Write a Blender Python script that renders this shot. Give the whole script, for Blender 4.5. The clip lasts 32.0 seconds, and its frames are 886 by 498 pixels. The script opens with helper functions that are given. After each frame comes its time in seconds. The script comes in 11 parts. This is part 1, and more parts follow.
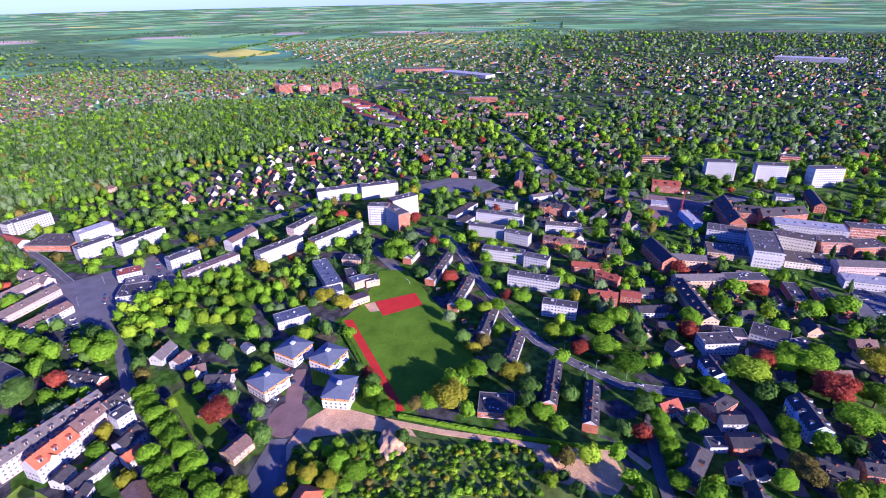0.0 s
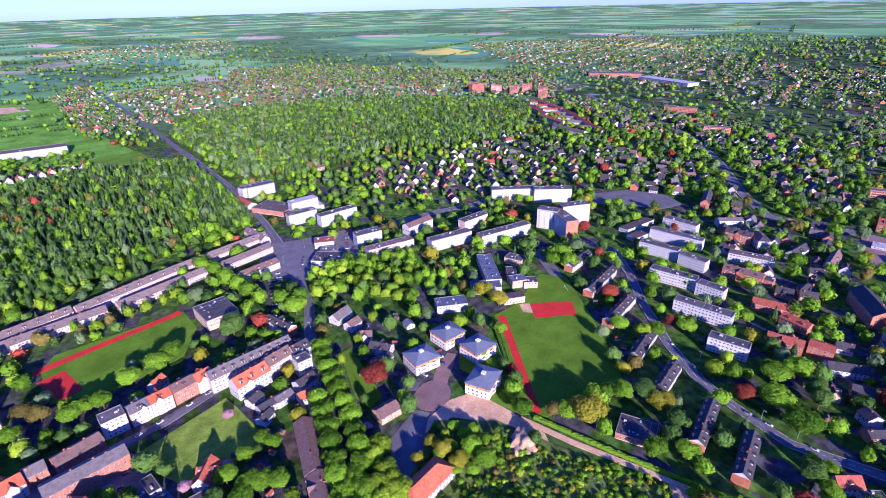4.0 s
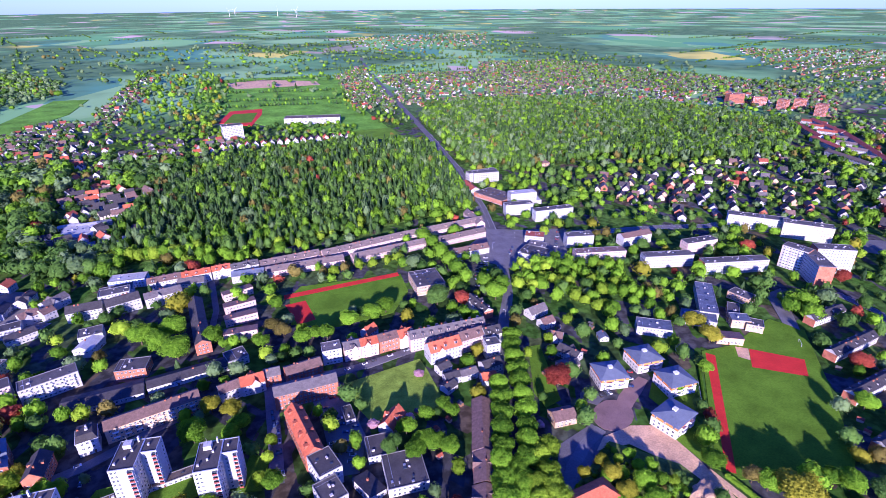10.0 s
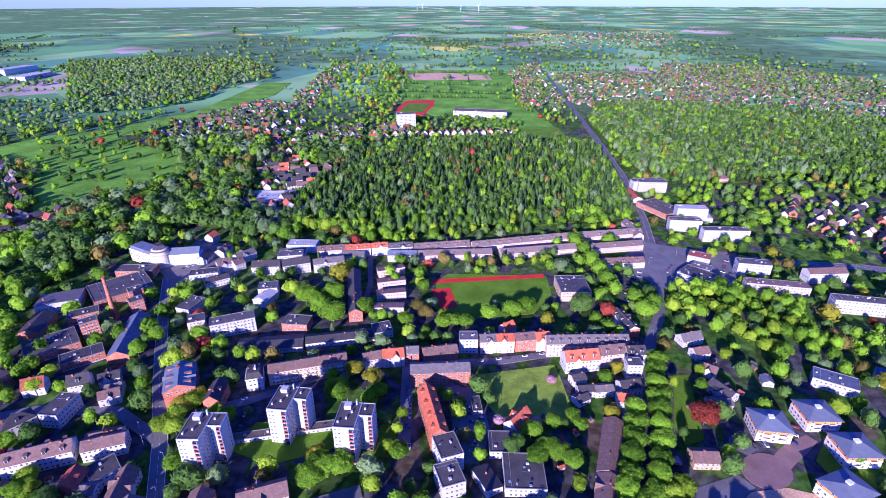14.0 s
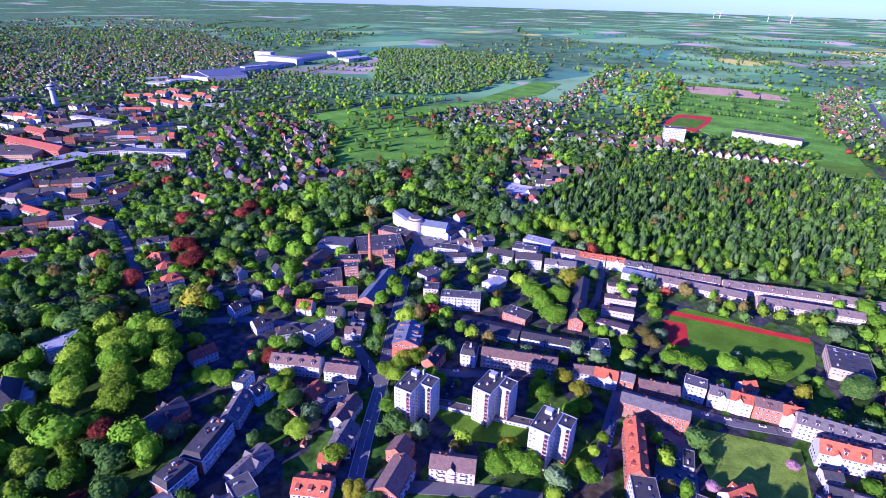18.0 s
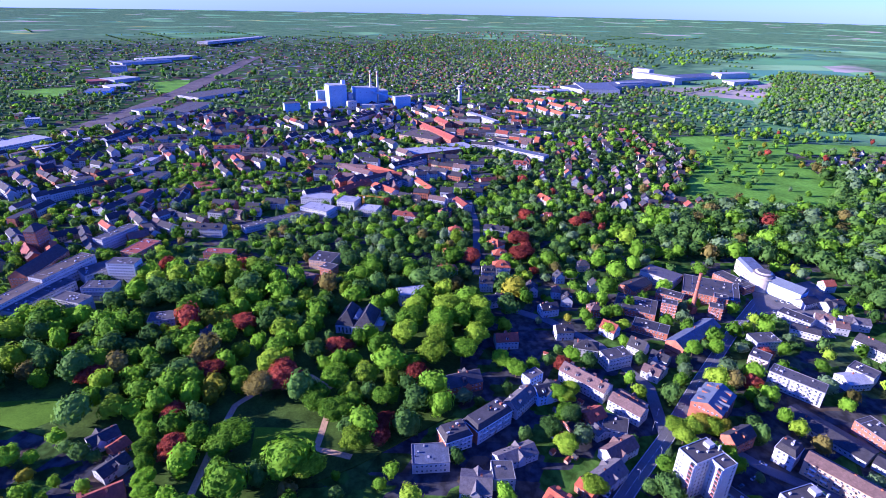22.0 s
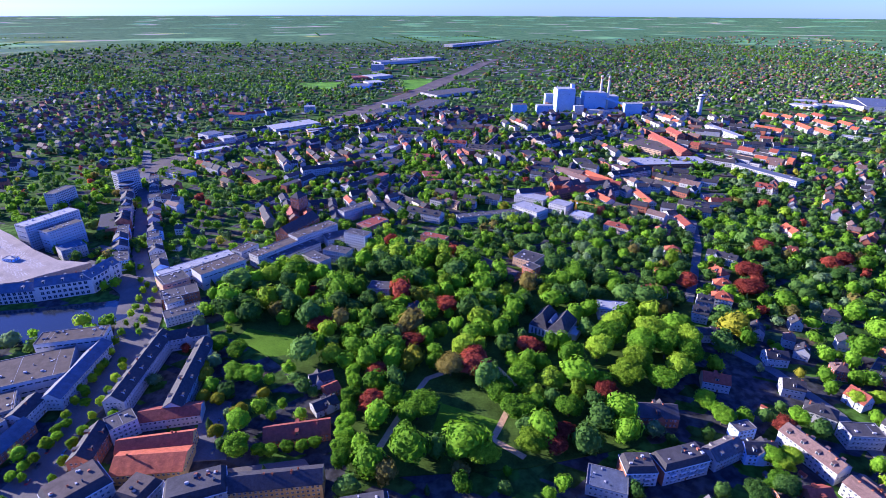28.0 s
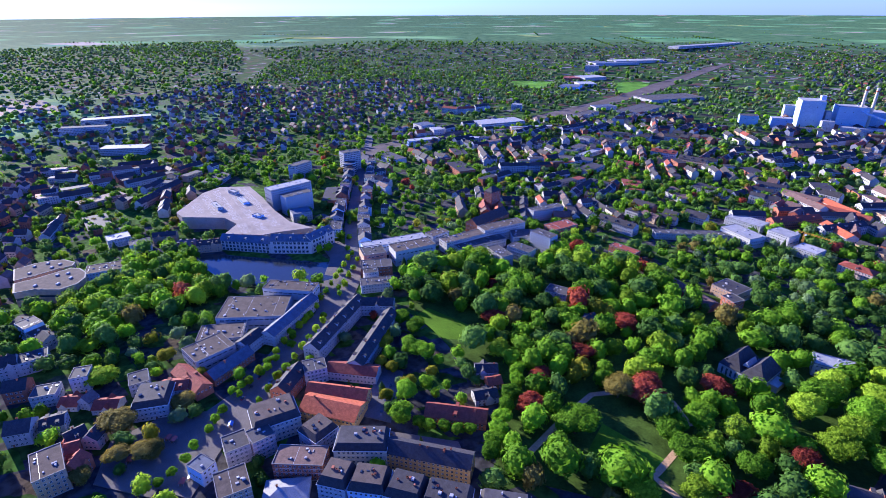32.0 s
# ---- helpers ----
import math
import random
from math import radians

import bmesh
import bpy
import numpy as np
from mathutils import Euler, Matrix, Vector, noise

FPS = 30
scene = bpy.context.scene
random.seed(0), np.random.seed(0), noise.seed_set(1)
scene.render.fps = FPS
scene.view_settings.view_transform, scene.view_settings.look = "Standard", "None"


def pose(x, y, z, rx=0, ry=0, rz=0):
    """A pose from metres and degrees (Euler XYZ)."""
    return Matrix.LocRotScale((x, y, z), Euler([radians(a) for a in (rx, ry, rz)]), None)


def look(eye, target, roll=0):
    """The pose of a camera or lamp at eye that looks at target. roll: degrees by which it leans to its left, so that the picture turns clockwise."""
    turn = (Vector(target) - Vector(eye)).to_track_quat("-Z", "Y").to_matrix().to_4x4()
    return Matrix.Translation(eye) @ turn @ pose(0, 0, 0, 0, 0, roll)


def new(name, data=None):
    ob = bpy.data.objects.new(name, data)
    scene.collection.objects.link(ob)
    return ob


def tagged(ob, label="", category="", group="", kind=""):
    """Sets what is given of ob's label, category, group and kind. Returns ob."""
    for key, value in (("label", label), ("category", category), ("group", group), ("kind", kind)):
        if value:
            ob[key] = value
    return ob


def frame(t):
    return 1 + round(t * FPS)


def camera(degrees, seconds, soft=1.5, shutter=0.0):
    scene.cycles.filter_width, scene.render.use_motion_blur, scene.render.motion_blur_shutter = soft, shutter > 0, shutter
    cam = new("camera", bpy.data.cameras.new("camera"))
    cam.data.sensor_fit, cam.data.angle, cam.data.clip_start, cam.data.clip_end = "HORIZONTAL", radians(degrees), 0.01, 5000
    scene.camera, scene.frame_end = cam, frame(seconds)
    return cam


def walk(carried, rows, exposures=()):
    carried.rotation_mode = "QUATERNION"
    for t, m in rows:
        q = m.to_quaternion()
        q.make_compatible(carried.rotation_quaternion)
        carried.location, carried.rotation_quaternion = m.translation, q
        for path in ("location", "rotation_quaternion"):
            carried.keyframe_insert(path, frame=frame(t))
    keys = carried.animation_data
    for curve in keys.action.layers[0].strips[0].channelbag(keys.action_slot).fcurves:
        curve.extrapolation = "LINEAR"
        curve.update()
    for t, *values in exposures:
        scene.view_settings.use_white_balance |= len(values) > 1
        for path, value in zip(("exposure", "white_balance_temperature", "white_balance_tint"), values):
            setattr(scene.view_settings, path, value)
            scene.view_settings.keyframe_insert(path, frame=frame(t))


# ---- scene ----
cam = camera(80.20, 32.0, soft=0.6)
# seconds, eye, yaw to the left of +y, pitch, roll
PATH = [
    (0, 0.19, -0.06, 228.20, -57.447, -25.675, -1.185),
    (0.5, -0.75, -1.89, 229.33, -54.972, -25.591, -1.321),
    (1, -1.46, -4.23, 230.61, -52.177, -25.507, -1.411),
    (1.5, -1.83, -6.44, 231.81, -49.634, -25.454, -1.512),
    (2, -1.88, -8.34, 232.71, -46.905, -25.421, -1.569),
    (2.5, -2.22, -9.42, 233.41, -44.355, -25.369, -1.687),
    (3, -3.23, -9.90, 233.89, -41.852, -25.299, -1.642),
    (3.5, -4.04, -9.96, 233.91, -39.585, -25.269, -1.544),
    (5.5, -6.69, -8.87, 234.10, -31.271, -25.210, -0.965),
    (6, -7.21, -8.54, 234.35, -29.256, -25.239, -0.816),
    (6.5, -7.44, -9.15, 234.82, -27.289, -25.278, -0.777),
    (7, -7.43, -10.39, 235.38, -25.132, -25.288, -0.758),
    (7.5, -7.37, -11.55, 235.90, -23.119, -25.305, -0.784),
    (8, -7.20, -12.11, 236.02, -20.989, -25.266, -0.753),
    (8.5, -7.15, -12.47, 235.85, -19.076, -25.235, -0.692),
    (9, -7.13, -12.39, 235.64, -16.988, -25.206, -0.629),
    (9.5, -6.94, -12.21, 235.25, -15.009, -25.190, -0.532),
    (10, -6.66, -12.24, 235.10, -12.891, -25.203, -0.411),
    (10.5, -6.62, -12.50, 235.19, -10.875, -25.245, -0.342),
    (11, -6.76, -13.18, 235.46, -8.687, -25.291, -0.286),
    (11.5, -7.09, -13.79, 235.55, -6.638, -25.345, -0.175),
    (12, -7.59, -14.07, 235.53, -4.402, -25.392, 0.024),
    (12.5, -7.93, -13.70, 235.63, -2.309, -25.455, 0.064),
    (13, -7.86, -13.64, 236.13, 0.034, -25.514, 0.077),
    (13.5, -7.90, -13.17, 236.37, 2.279, -25.517, 0.018),
    (14, -7.91, -12.37, 236.37, 4.744, -25.516, -0.069),
    (14.5, -8.03, -10.94, 235.97, 7.142, -25.451, -0.186),
    (16.5, -9.39, -8.88, 233.76, 19.192, -25.488, 0.512),
    (17, -10.70, -9.23, 233.82, 23.031, -25.502, 0.917),
    (17.5, -12.25, -10.26, 234.11, 27.023, -25.564, 1.214),
    (18, -13.75, -12.13, 234.56, 31.789, -25.520, 1.514),
    (18.5, -14.55, -13.15, 234.76, 36.734, -25.460, 1.482),
    (19, -14.39, -12.88, 234.95, 42.673, -25.492, 1.169),
    (19.5, -13.93, -11.80, 235.00, 48.276, -25.510, 0.786),
    (20, -14.18, -10.80, 235.18, 54.231, -25.632, 0.405),
    (20.5, -14.03, -10.23, 235.61, 59.434, -25.592, 0.065),
    (21, -13.67, -9.93, 236.06, 63.921, -25.404, 0.191),
    (21.5, -13.41, -9.79, 236.44, 67.196, -25.118, 0.523),
    (22, -13.37, -9.87, 236.83, 69.615, -24.812, 1.167),
    (22.5, -13.29, -9.91, 237.11, 71.240, -24.445, 1.757),
    (23, -13.35, -9.92, 237.32, 72.989, -24.125, 2.144),
    (23.5, -13.51, -9.96, 237.43, 74.711, -23.959, 2.247),
    (24, -13.71, -10.16, 237.48, 76.658, -23.996, 2.000),
    (24.5, -13.89, -10.33, 237.40, 78.577, -24.087, 1.718),
    (25, -14.08, -10.56, 237.12, 80.493, -24.167, 1.442),
    (25.5, -14.51, -11.03, 236.60, 82.328, -24.226, 1.118),
    (27.5, -13.73, -11.84, 235.04, 90.877, -24.615, 0.106),
    (28, -13.80, -12.47, 234.81, 93.552, -24.651, 0.191),
    (28.5, -13.52, -13.02, 234.69, 96.080, -24.646, 0.321),
    (29, -13.02, -13.27, 234.86, 98.871, -24.644, 0.351),
    (29.5, -12.35, -13.31, 235.38, 101.527, -24.665, 0.342),
    (30, -11.79, -13.03, 235.79, 104.374, -24.720, 0.324),
    (30.5, -11.71, -12.31, 236.19, 107.073, -24.809, 0.160),
    (31, -12.34, -11.82, 236.12, 110.045, -24.861, 0.019),
    (31.5, -13.25, -11.38, 235.72, 112.780, -24.829, -0.128),
    (32, -14.43, -10.79, 235.03, 115.509, -24.679, -0.254),
]
walk(cam, [(t, pose(x, y, z, 90 + p, 0, w) @ pose(0, 0, 0, 0, 0, r)) for t, x, y, z, w, p, r in PATH],
     exposures=[(0, 1.44, 4950, 43), (9, 1.44, 4800, 49), (13, 1.42, 4750, 51), (17, 1.40, 4650, 52), (20, 1.56, 4600, 48), (25, 1.70, 4750, 40), (32, 1.67, 4850, 27)])

# ---- daylight: low spring sun, clear sky ----
SUN_YAW, SUN_UP = 164.0, 17.0
world = bpy.data.worlds.new("sky")
scene.world = world
world.use_nodes = True
wn = world.node_tree.nodes
sky = wn.new("ShaderNodeTexSky")
sky.sky_type = "NISHITA"
sky.sun_disc = False
sky.sun_elevation, sky.sun_rotation = radians(SUN_UP), radians(360 - SUN_YAW)
sky.air_density, sky.dust_density, sky.ozone_density = 1.0, 0.1, 2.0
wn["Background"].inputs[1].default_value = 0.072
tint = wn.new("ShaderNodeMix")
tint.data_type, tint.blend_type = "RGBA", "MULTIPLY"
tint.inputs[0].default_value, tint.inputs[7].default_value = 1.0, (0.41, 0.60, 1.56, 1)
world.node_tree.links.new(sky.outputs[0], tint.inputs[6])
world.node_tree.links.new(tint.outputs[2], wn["Background"].inputs[0])
sun = new("sun", bpy.data.lights.new("sun", "SUN"))
sun.data.energy, sun.data.angle, sun.data.color = 5.0, radians(0.5), (1.0, 0.83, 0.54)
a, e = radians(SUN_YAW), radians(SUN_UP)
sun.matrix_world = look((-math.sin(a) * math.cos(e) * 500, math.cos(a) * math.cos(e) * 500, math.sin(e) * 500), (0, 0, 0))


# ---- materials ----
def nodes_of(name):
    m = bpy.data.materials.new(name)
    m.use_nodes = True
    return m, m.node_tree.nodes, m.node_tree.links, m.node_tree.nodes["Principled BSDF"]


def ramp(n, stops, interpolation="LINEAR"):
    r = n.new("ShaderNodeValToRGB")
    r.color_ramp.interpolation = interpolation
    while len(r.color_ramp.elements) < len(stops):
        r.color_ramp.elements.new(0.5)
    for el, (p, c) in zip(r.color_ramp.elements, stops):
        el.position, el.color = p, (*c, 1)
    return r


def mix(n, l, fac, a, b, blend="MIX"):
    x = n.new("ShaderNodeMix")
    x.data_type, x.blend_type = "RGBA", blend
    for socket, v in ((x.inputs[0], fac), (x.inputs[6], a), (x.inputs[7], b)):
        if isinstance(v, bpy.types.NodeSocket):
            l.new(v, socket)
        else:
            socket.default_value = v if isinstance(v, float) else (*v, 1)
    return x.outputs[2]


def noise_tex(n, l, scale, detail=4.0, coord="Object", rough=0.6):
    t = n.new("ShaderNodeTexNoise")
    t.inputs["Scale"].default_value, t.inputs["Detail"].default_value, t.inputs["Roughness"].default_value = scale, detail, rough
    c = n.new("ShaderNodeTexCoord")
    l.new(c.outputs[coord], t.inputs["Vector"])
    return t


def bump(n, l, bsdf, height, strength, distance):
    b = n.new("ShaderNodeBump")
    b.inputs["Strength"].default_value, b.inputs["Distance"].default_value = strength, distance
    l.new(height, b.inputs["Height"])
    l.new(b.outputs[0], bsdf.inputs["Normal"])


def surface(name, color, rough=0.85, vary=0.25, scale=0.35, fine=6.0, metal=0.0, random=0.12):
    """Paint, render, brick or roofing: a base colour with stains at two scales and a little difference from thing to thing."""
    m, n, l, b = nodes_of(name)
    big, small = noise_tex(n, l, scale), noise_tex(n, l, fine, 3.0)
    dark = tuple(v * (1 - vary) for v in color)
    light = tuple(min(1, v * (1 + vary * 0.6)) for v in color)
    c = ramp(n, [(0.3, dark), (0.7, light)])
    l.new(big.outputs[0], c.inputs[0])
    c2 = mix(n, l, 0.6, c.outputs[0], small.outputs[0], "OVERLAY")
    o = n.new("ShaderNodeObjectInfo")
    r = n.new("ShaderNodeMapRange")
    r.inputs[3].default_value, r.inputs[4].default_value = 1 - random, 1 + random
    l.new(o.outputs["Random"], r.inputs[0])
    v = n.new("ShaderNodeVectorMath")
    v.operation = "SCALE"
    l.new(c2, v.inputs[0])
    l.new(r.outputs[0], v.inputs["Scale"])
    l.new(v.outputs[0], b.inputs["Base Color"])
    b.inputs["Roughness"].default_value, b.inputs["Metallic"].default_value = rough, metal
    b.inputs["Specular IOR Level"].default_value = 0.5 if rough < 0.7 else 0.15
    bump(n, l, b, small.outputs[0], 0.25, 0.03)
    return m


def tiled(name, color, pitch=0.32, rough=0.75, vary=0.3):
    """Roof tiles: courses along the slope, weathered in patches."""
    m = surface(name, color, rough, vary, 0.5, 3.0)
    n, l, b = m.node_tree.nodes, m.node_tree.links, m.node_tree.nodes["Principled BSDF"]
    w = n.new("ShaderNodeTexWave")
    w.wave_type, w.bands_direction = "BANDS", "Z"
    w.inputs["Scale"].default_value, w.inputs["Distortion"].default_value = 0.5 / pitch, 0.5
    c = n.new("ShaderNodeTexCoord")
    l.new(c.outputs["Object"], w.inputs["Vector"])
    bump(n, l, b, w.outputs[0], 0.5, 0.05)
    return m


def foliage(name, dark, light, island=False):
    """Leaves: clumps lighter and darker within a crown, and tree from tree. island: many trees in one mesh, in metres."""
    m, n, l, b = nodes_of(name)
    rnd = n.new("ShaderNodeObjectInfo").outputs["Random"]
    if island:
        at = n.new("ShaderNodeAttribute")
        at.attribute_name = "tone"
        rnd = at.outputs["Fac"]
    t = noise_tex(n, l, 0.28 if island else 8.0, 4.0, rough=0.62)
    c = ramp(n, [(0.0, dark), (1.0, light)])
    add = n.new("ShaderNodeMath")
    add.operation = "MULTIPLY_ADD"
    l.new(t.outputs[0], add.inputs[0])
    add.inputs[1].default_value = 1.5 if island else 2.0
    sub = n.new("ShaderNodeMath")
    sub.operation = "MULTIPLY_ADD"
    l.new(rnd, sub.inputs[0])
    sub.inputs[1].default_value, sub.inputs[2].default_value = 0.8, -0.70 if island else -0.95
    l.new(sub.outputs[0], add.inputs[2])
    l.new(add.outputs[0], c.inputs[0])
    l.new(c.outputs[0], b.inputs["Base Color"])
    bump(n, l, b, t.outputs[0], 0.9, 1.2 if island else 0.09)
    b.inputs["Roughness"].default_value = 0.8
    b.inputs["Specular IOR Level"].default_value = 0.06
    tr = n.new("ShaderNodeBsdfTranslucent")
    through_leaf = mix(n, l, 1.0, c.outputs[0], (1.0, 0.95, 0.6), "MULTIPLY")
    lift = n.new("ShaderNodeVectorMath")
    lift.operation = "SCALE"
    lift.inputs["Scale"].default_value = 1.2
    l.new(through_leaf, lift.inputs[0])
    l.new(lift.outputs[0], tr.inputs[0])
    mx = n.new("ShaderNodeMixShader")
    mx.inputs[0].default_value = 0.4
    l.new(b.outputs[0], mx.inputs[1])
    l.new(tr.outputs[0], mx.inputs[2])
    l.new(mx.outputs[0], n["Material Output"].inputs[0])
    return m


WALLS = {
    "white": surface("white_render", (0.405, 0.395, 0.375), vary=0.12),
    "cream": surface("cream_render", (0.56, 0.49, 0.36), vary=0.15),
    "ivory": surface("ivory_render", (0.50, 0.45, 0.38), vary=0.1),
    "pink": surface("pale_pink_render", (0.50, 0.36, 0.30), vary=0.15),
    "brick": surface("red_brick", (0.36, 0.13, 0.07), vary=0.35, fine=9.0),
    "yellow": surface("ochre_render", (0.60, 0.36, 0.12), vary=0.2),
    "tan": surface("yellow_brick", (0.45, 0.30, 0.18), vary=0.25, fine=9.0),
    "orange": surface("orange_render", (0.62, 0.22, 0.05), vary=0.2),
    "blue": surface("pale_blue_render", (0.50, 0.60, 0.74), vary=0.15),
    "plant": surface("pale_blue_cladding", (0.33, 0.42, 0.50), 0.7, 0.1, 0.03, 1.0),
    "grey": surface("grey_render", (0.40, 0.39, 0.38), vary=0.2),
    "wood": surface("brown_boarding", (0.20, 0.11, 0.06), vary=0.3),
}
ROOFS = {
    "dark": tiled("anthracite_tiles", (0.050, 0.046, 0.047)),
    "grey": tiled("grey_concrete_tiles", (0.118, 0.104, 0.098)),
    "taupe": tiled("grey_brown_tiles", (0.142, 0.110, 0.096)),
    "brown": tiled("brown_tiles", (0.15, 0.095, 0.075)),
    "red": tiled("red_clay_tiles", (0.40, 0.105, 0.045)),
    "rust": tiled("dark_red_tiles", (0.26, 0.07, 0.04)),
    "felt": surface("grey_roofing_felt", (0.082, 0.076, 0.073), 0.9, 0.3, 0.15, 3.0),
    "gravel": surface("brown_gravel_roofing", (0.104, 0.082, 0.065), 0.95, 0.3, 0.2, 4.0),
    "tar": surface("black_roofing_felt", (0.068, 0.062, 0.060), 0.8, 0.3, 0.15, 3.0),
    "blue": surface("blue_grey_sheet_roof", (0.10, 0.115, 0.15), 0.75, 0.3, 0.25, 3.0),
    "pale": surface("pale_sheet_roof", (0.34, 0.335, 0.32), 0.75, 0.2, 0.2, 3.0),
    "slate": surface("grey_metal_sheet_roof", (0.112, 0.128, 0.155), 0.8, 0.15, 0.2, 3.0),
    "parapet": surface("grey_roof_edge", (0.17, 0.165, 0.16), 0.7, 0.15),
    "bluepaint": surface("bright_blue_roof", (0.06, 0.14, 0.45), 0.6, 0.2, 0.2, 3.0),
}
GLASS, gn, gl, gb = nodes_of("window_glass")
gb.inputs["Base Color"].default_value = (0.035, 0.045, 0.06, 1)
gb.inputs["Roughness"].default_value, gb.inputs["Specular IOR Level"].default_value = 0.12, 0.6
FRAME = surface("white_window_frame", (0.62, 0.62, 0.61), 0.5, 0.06)
CONCRETE = surface("concrete", (0.42, 0.40, 0.38), 0.9, 0.2)
METAL = surface("grey_metal", (0.45, 0.46, 0.47), 0.45, 0.15, metal=0.6)
REDPAINT = surface("red_balcony_panel", (0.30, 0.075, 0.055), 0.6, 0.15)
BARK = surface("bark", (0.10, 0.07, 0.05), 0.95, 0.35, 1.5)
ASPHALT = surface("asphalt", (0.125, 0.119, 0.122), 0.9, 0.25, 0.08, 2.0)
PAVING = surface("stone_paving", (0.135, 0.120, 0.108), 0.9, 0.2, 0.1, 2.5)
REDPAVING = surface("reddish_block_paving", (0.20, 0.128, 0.11), 0.9, 0.2, 0.1, 2.5)
SAND = surface("sandy_track", (0.50, 0.32, 0.17), 0.95, 0.3, 0.08, 1.0)
TARTAN = surface("red_running_surface", (0.50, 0.032, 0.018), 0.85, 0.15, 0.1, 2.0)
LAWN = surface("mown_grass", (0.092, 0.180, 0.009), 0.9, 0.3, 0.05, 1.2)
MEADOW = surface("rough_meadow", (0.165, 0.245, 0.026), 0.95, 0.4, 0.12, 1.2)
PASTURE = surface("green_pasture", (0.120, 0.270, 0.022), 0.95, 0.45, 0.02, 0.2)
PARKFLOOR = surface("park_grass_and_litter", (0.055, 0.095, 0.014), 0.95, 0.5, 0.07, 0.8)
TRACKBED = surface("brown_track_ballast", (0.11, 0.088, 0.075), 0.95, 0.4, 0.03, 0.5)
SCRUBGROUND = surface("weedy_ground", (0.125, 0.175, 0.036), 0.95, 0.5, 0.09, 0.5)
DECK = surface("pale_concrete_deck", (0.31, 0.26, 0.21), 0.95, 0.2, 0.06, 1.0)
for turf in (LAWN, MEADOW, PASTURE, PARKFLOOR, SCRUBGROUND):
    turf.node_tree.nodes["Principled BSDF"].inputs["Specular IOR Level"].default_value = 0.05
WATER, qn, ql, qb = nodes_of("river_water")
qb.inputs["Base Color"].default_value = (0.025, 0.03, 0.03, 1)
qb.inputs["Roughness"].default_value, qb.inputs["Specular IOR Level"].default_value = 0.12, 0.3
bump(qn, ql, qb, noise_tex(qn, ql, 0.6).outputs[0], 0.15, 0.1)
SPECIES = {  # dark and light leaf colour
    "green": ((0.064, 0.153, 0.006), (0.265, 0.480, 0.014)),
    "lime": ((0.125, 0.212, 0.006), (0.390, 0.555, 0.020)),
    "deep": ((0.040, 0.095, 0.014), (0.152, 0.280, 0.045)),
    "yellow": ((0.150, 0.165, 0.008), (0.410, 0.390, 0.022)),
    "copper": ((0.15, 0.030, 0.018), (0.45, 0.105, 0.055)),
    "bud": ((0.100, 0.092, 0.018), (0.270, 0.225, 0.050)),
    # leaf colour paled and greyed, distance haze put into the paint
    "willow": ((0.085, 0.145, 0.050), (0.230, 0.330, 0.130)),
    "fir": ((0.030, 0.066, 0.022), (0.095, 0.165, 0.050)),
    "blossom": ((0.40, 0.22, 0.26), (0.70, 0.50, 0.55)),
}
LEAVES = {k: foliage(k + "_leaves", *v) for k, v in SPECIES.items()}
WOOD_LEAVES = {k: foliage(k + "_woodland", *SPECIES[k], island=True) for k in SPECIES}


# ---- land: flat town, the far country bent up to fit the camera's horizon ----
FLAT, REACH, EYE = 1800.0, 3100.0, 235.0


def warp(x, y):
    """Where a far place of the flat plan stands on the land, shifted along the camera's ray to fit its view, and how
    much smaller it is there.
    """
    d = math.hypot(x, y)
    if d <= FLAT:
        return x, y, 0.0, 1.0
    r = FLAT + REACH * (1 - math.exp(-(d - FLAT) / REACH))
    return x * r / d, y * r / d, EYE * (1 - r / d), r / d


def mesh(name, verts, faces, mat, smooth=False):
    me = bpy.data.meshes.new(name)
    me.from_pydata([tuple(map(float, v)) for v in verts], [], faces)
    for mm in mat if isinstance(mat, (list, tuple)) else (mat,):
        me.materials.append(mm)
    if smooth:
        me.shade_smooth()
    return me


def part(name, me, parent, label="", at=None):
    """One mesh as one object under a thing or a part."""
    ob = new(name, me)
    ob.parent = parent
    if at is not None:
        ob.matrix_basis = at
    if label:
        ob["label"] = label
    return ob


def thing(name, x, y, rot, label, category, group="", z=0.0):
    ob = new(name)
    ob.matrix_basis = pose(x, y, z, 0, 0, rot)
    ob.empty_display_size = 1
    return tagged(ob, label, category, group)


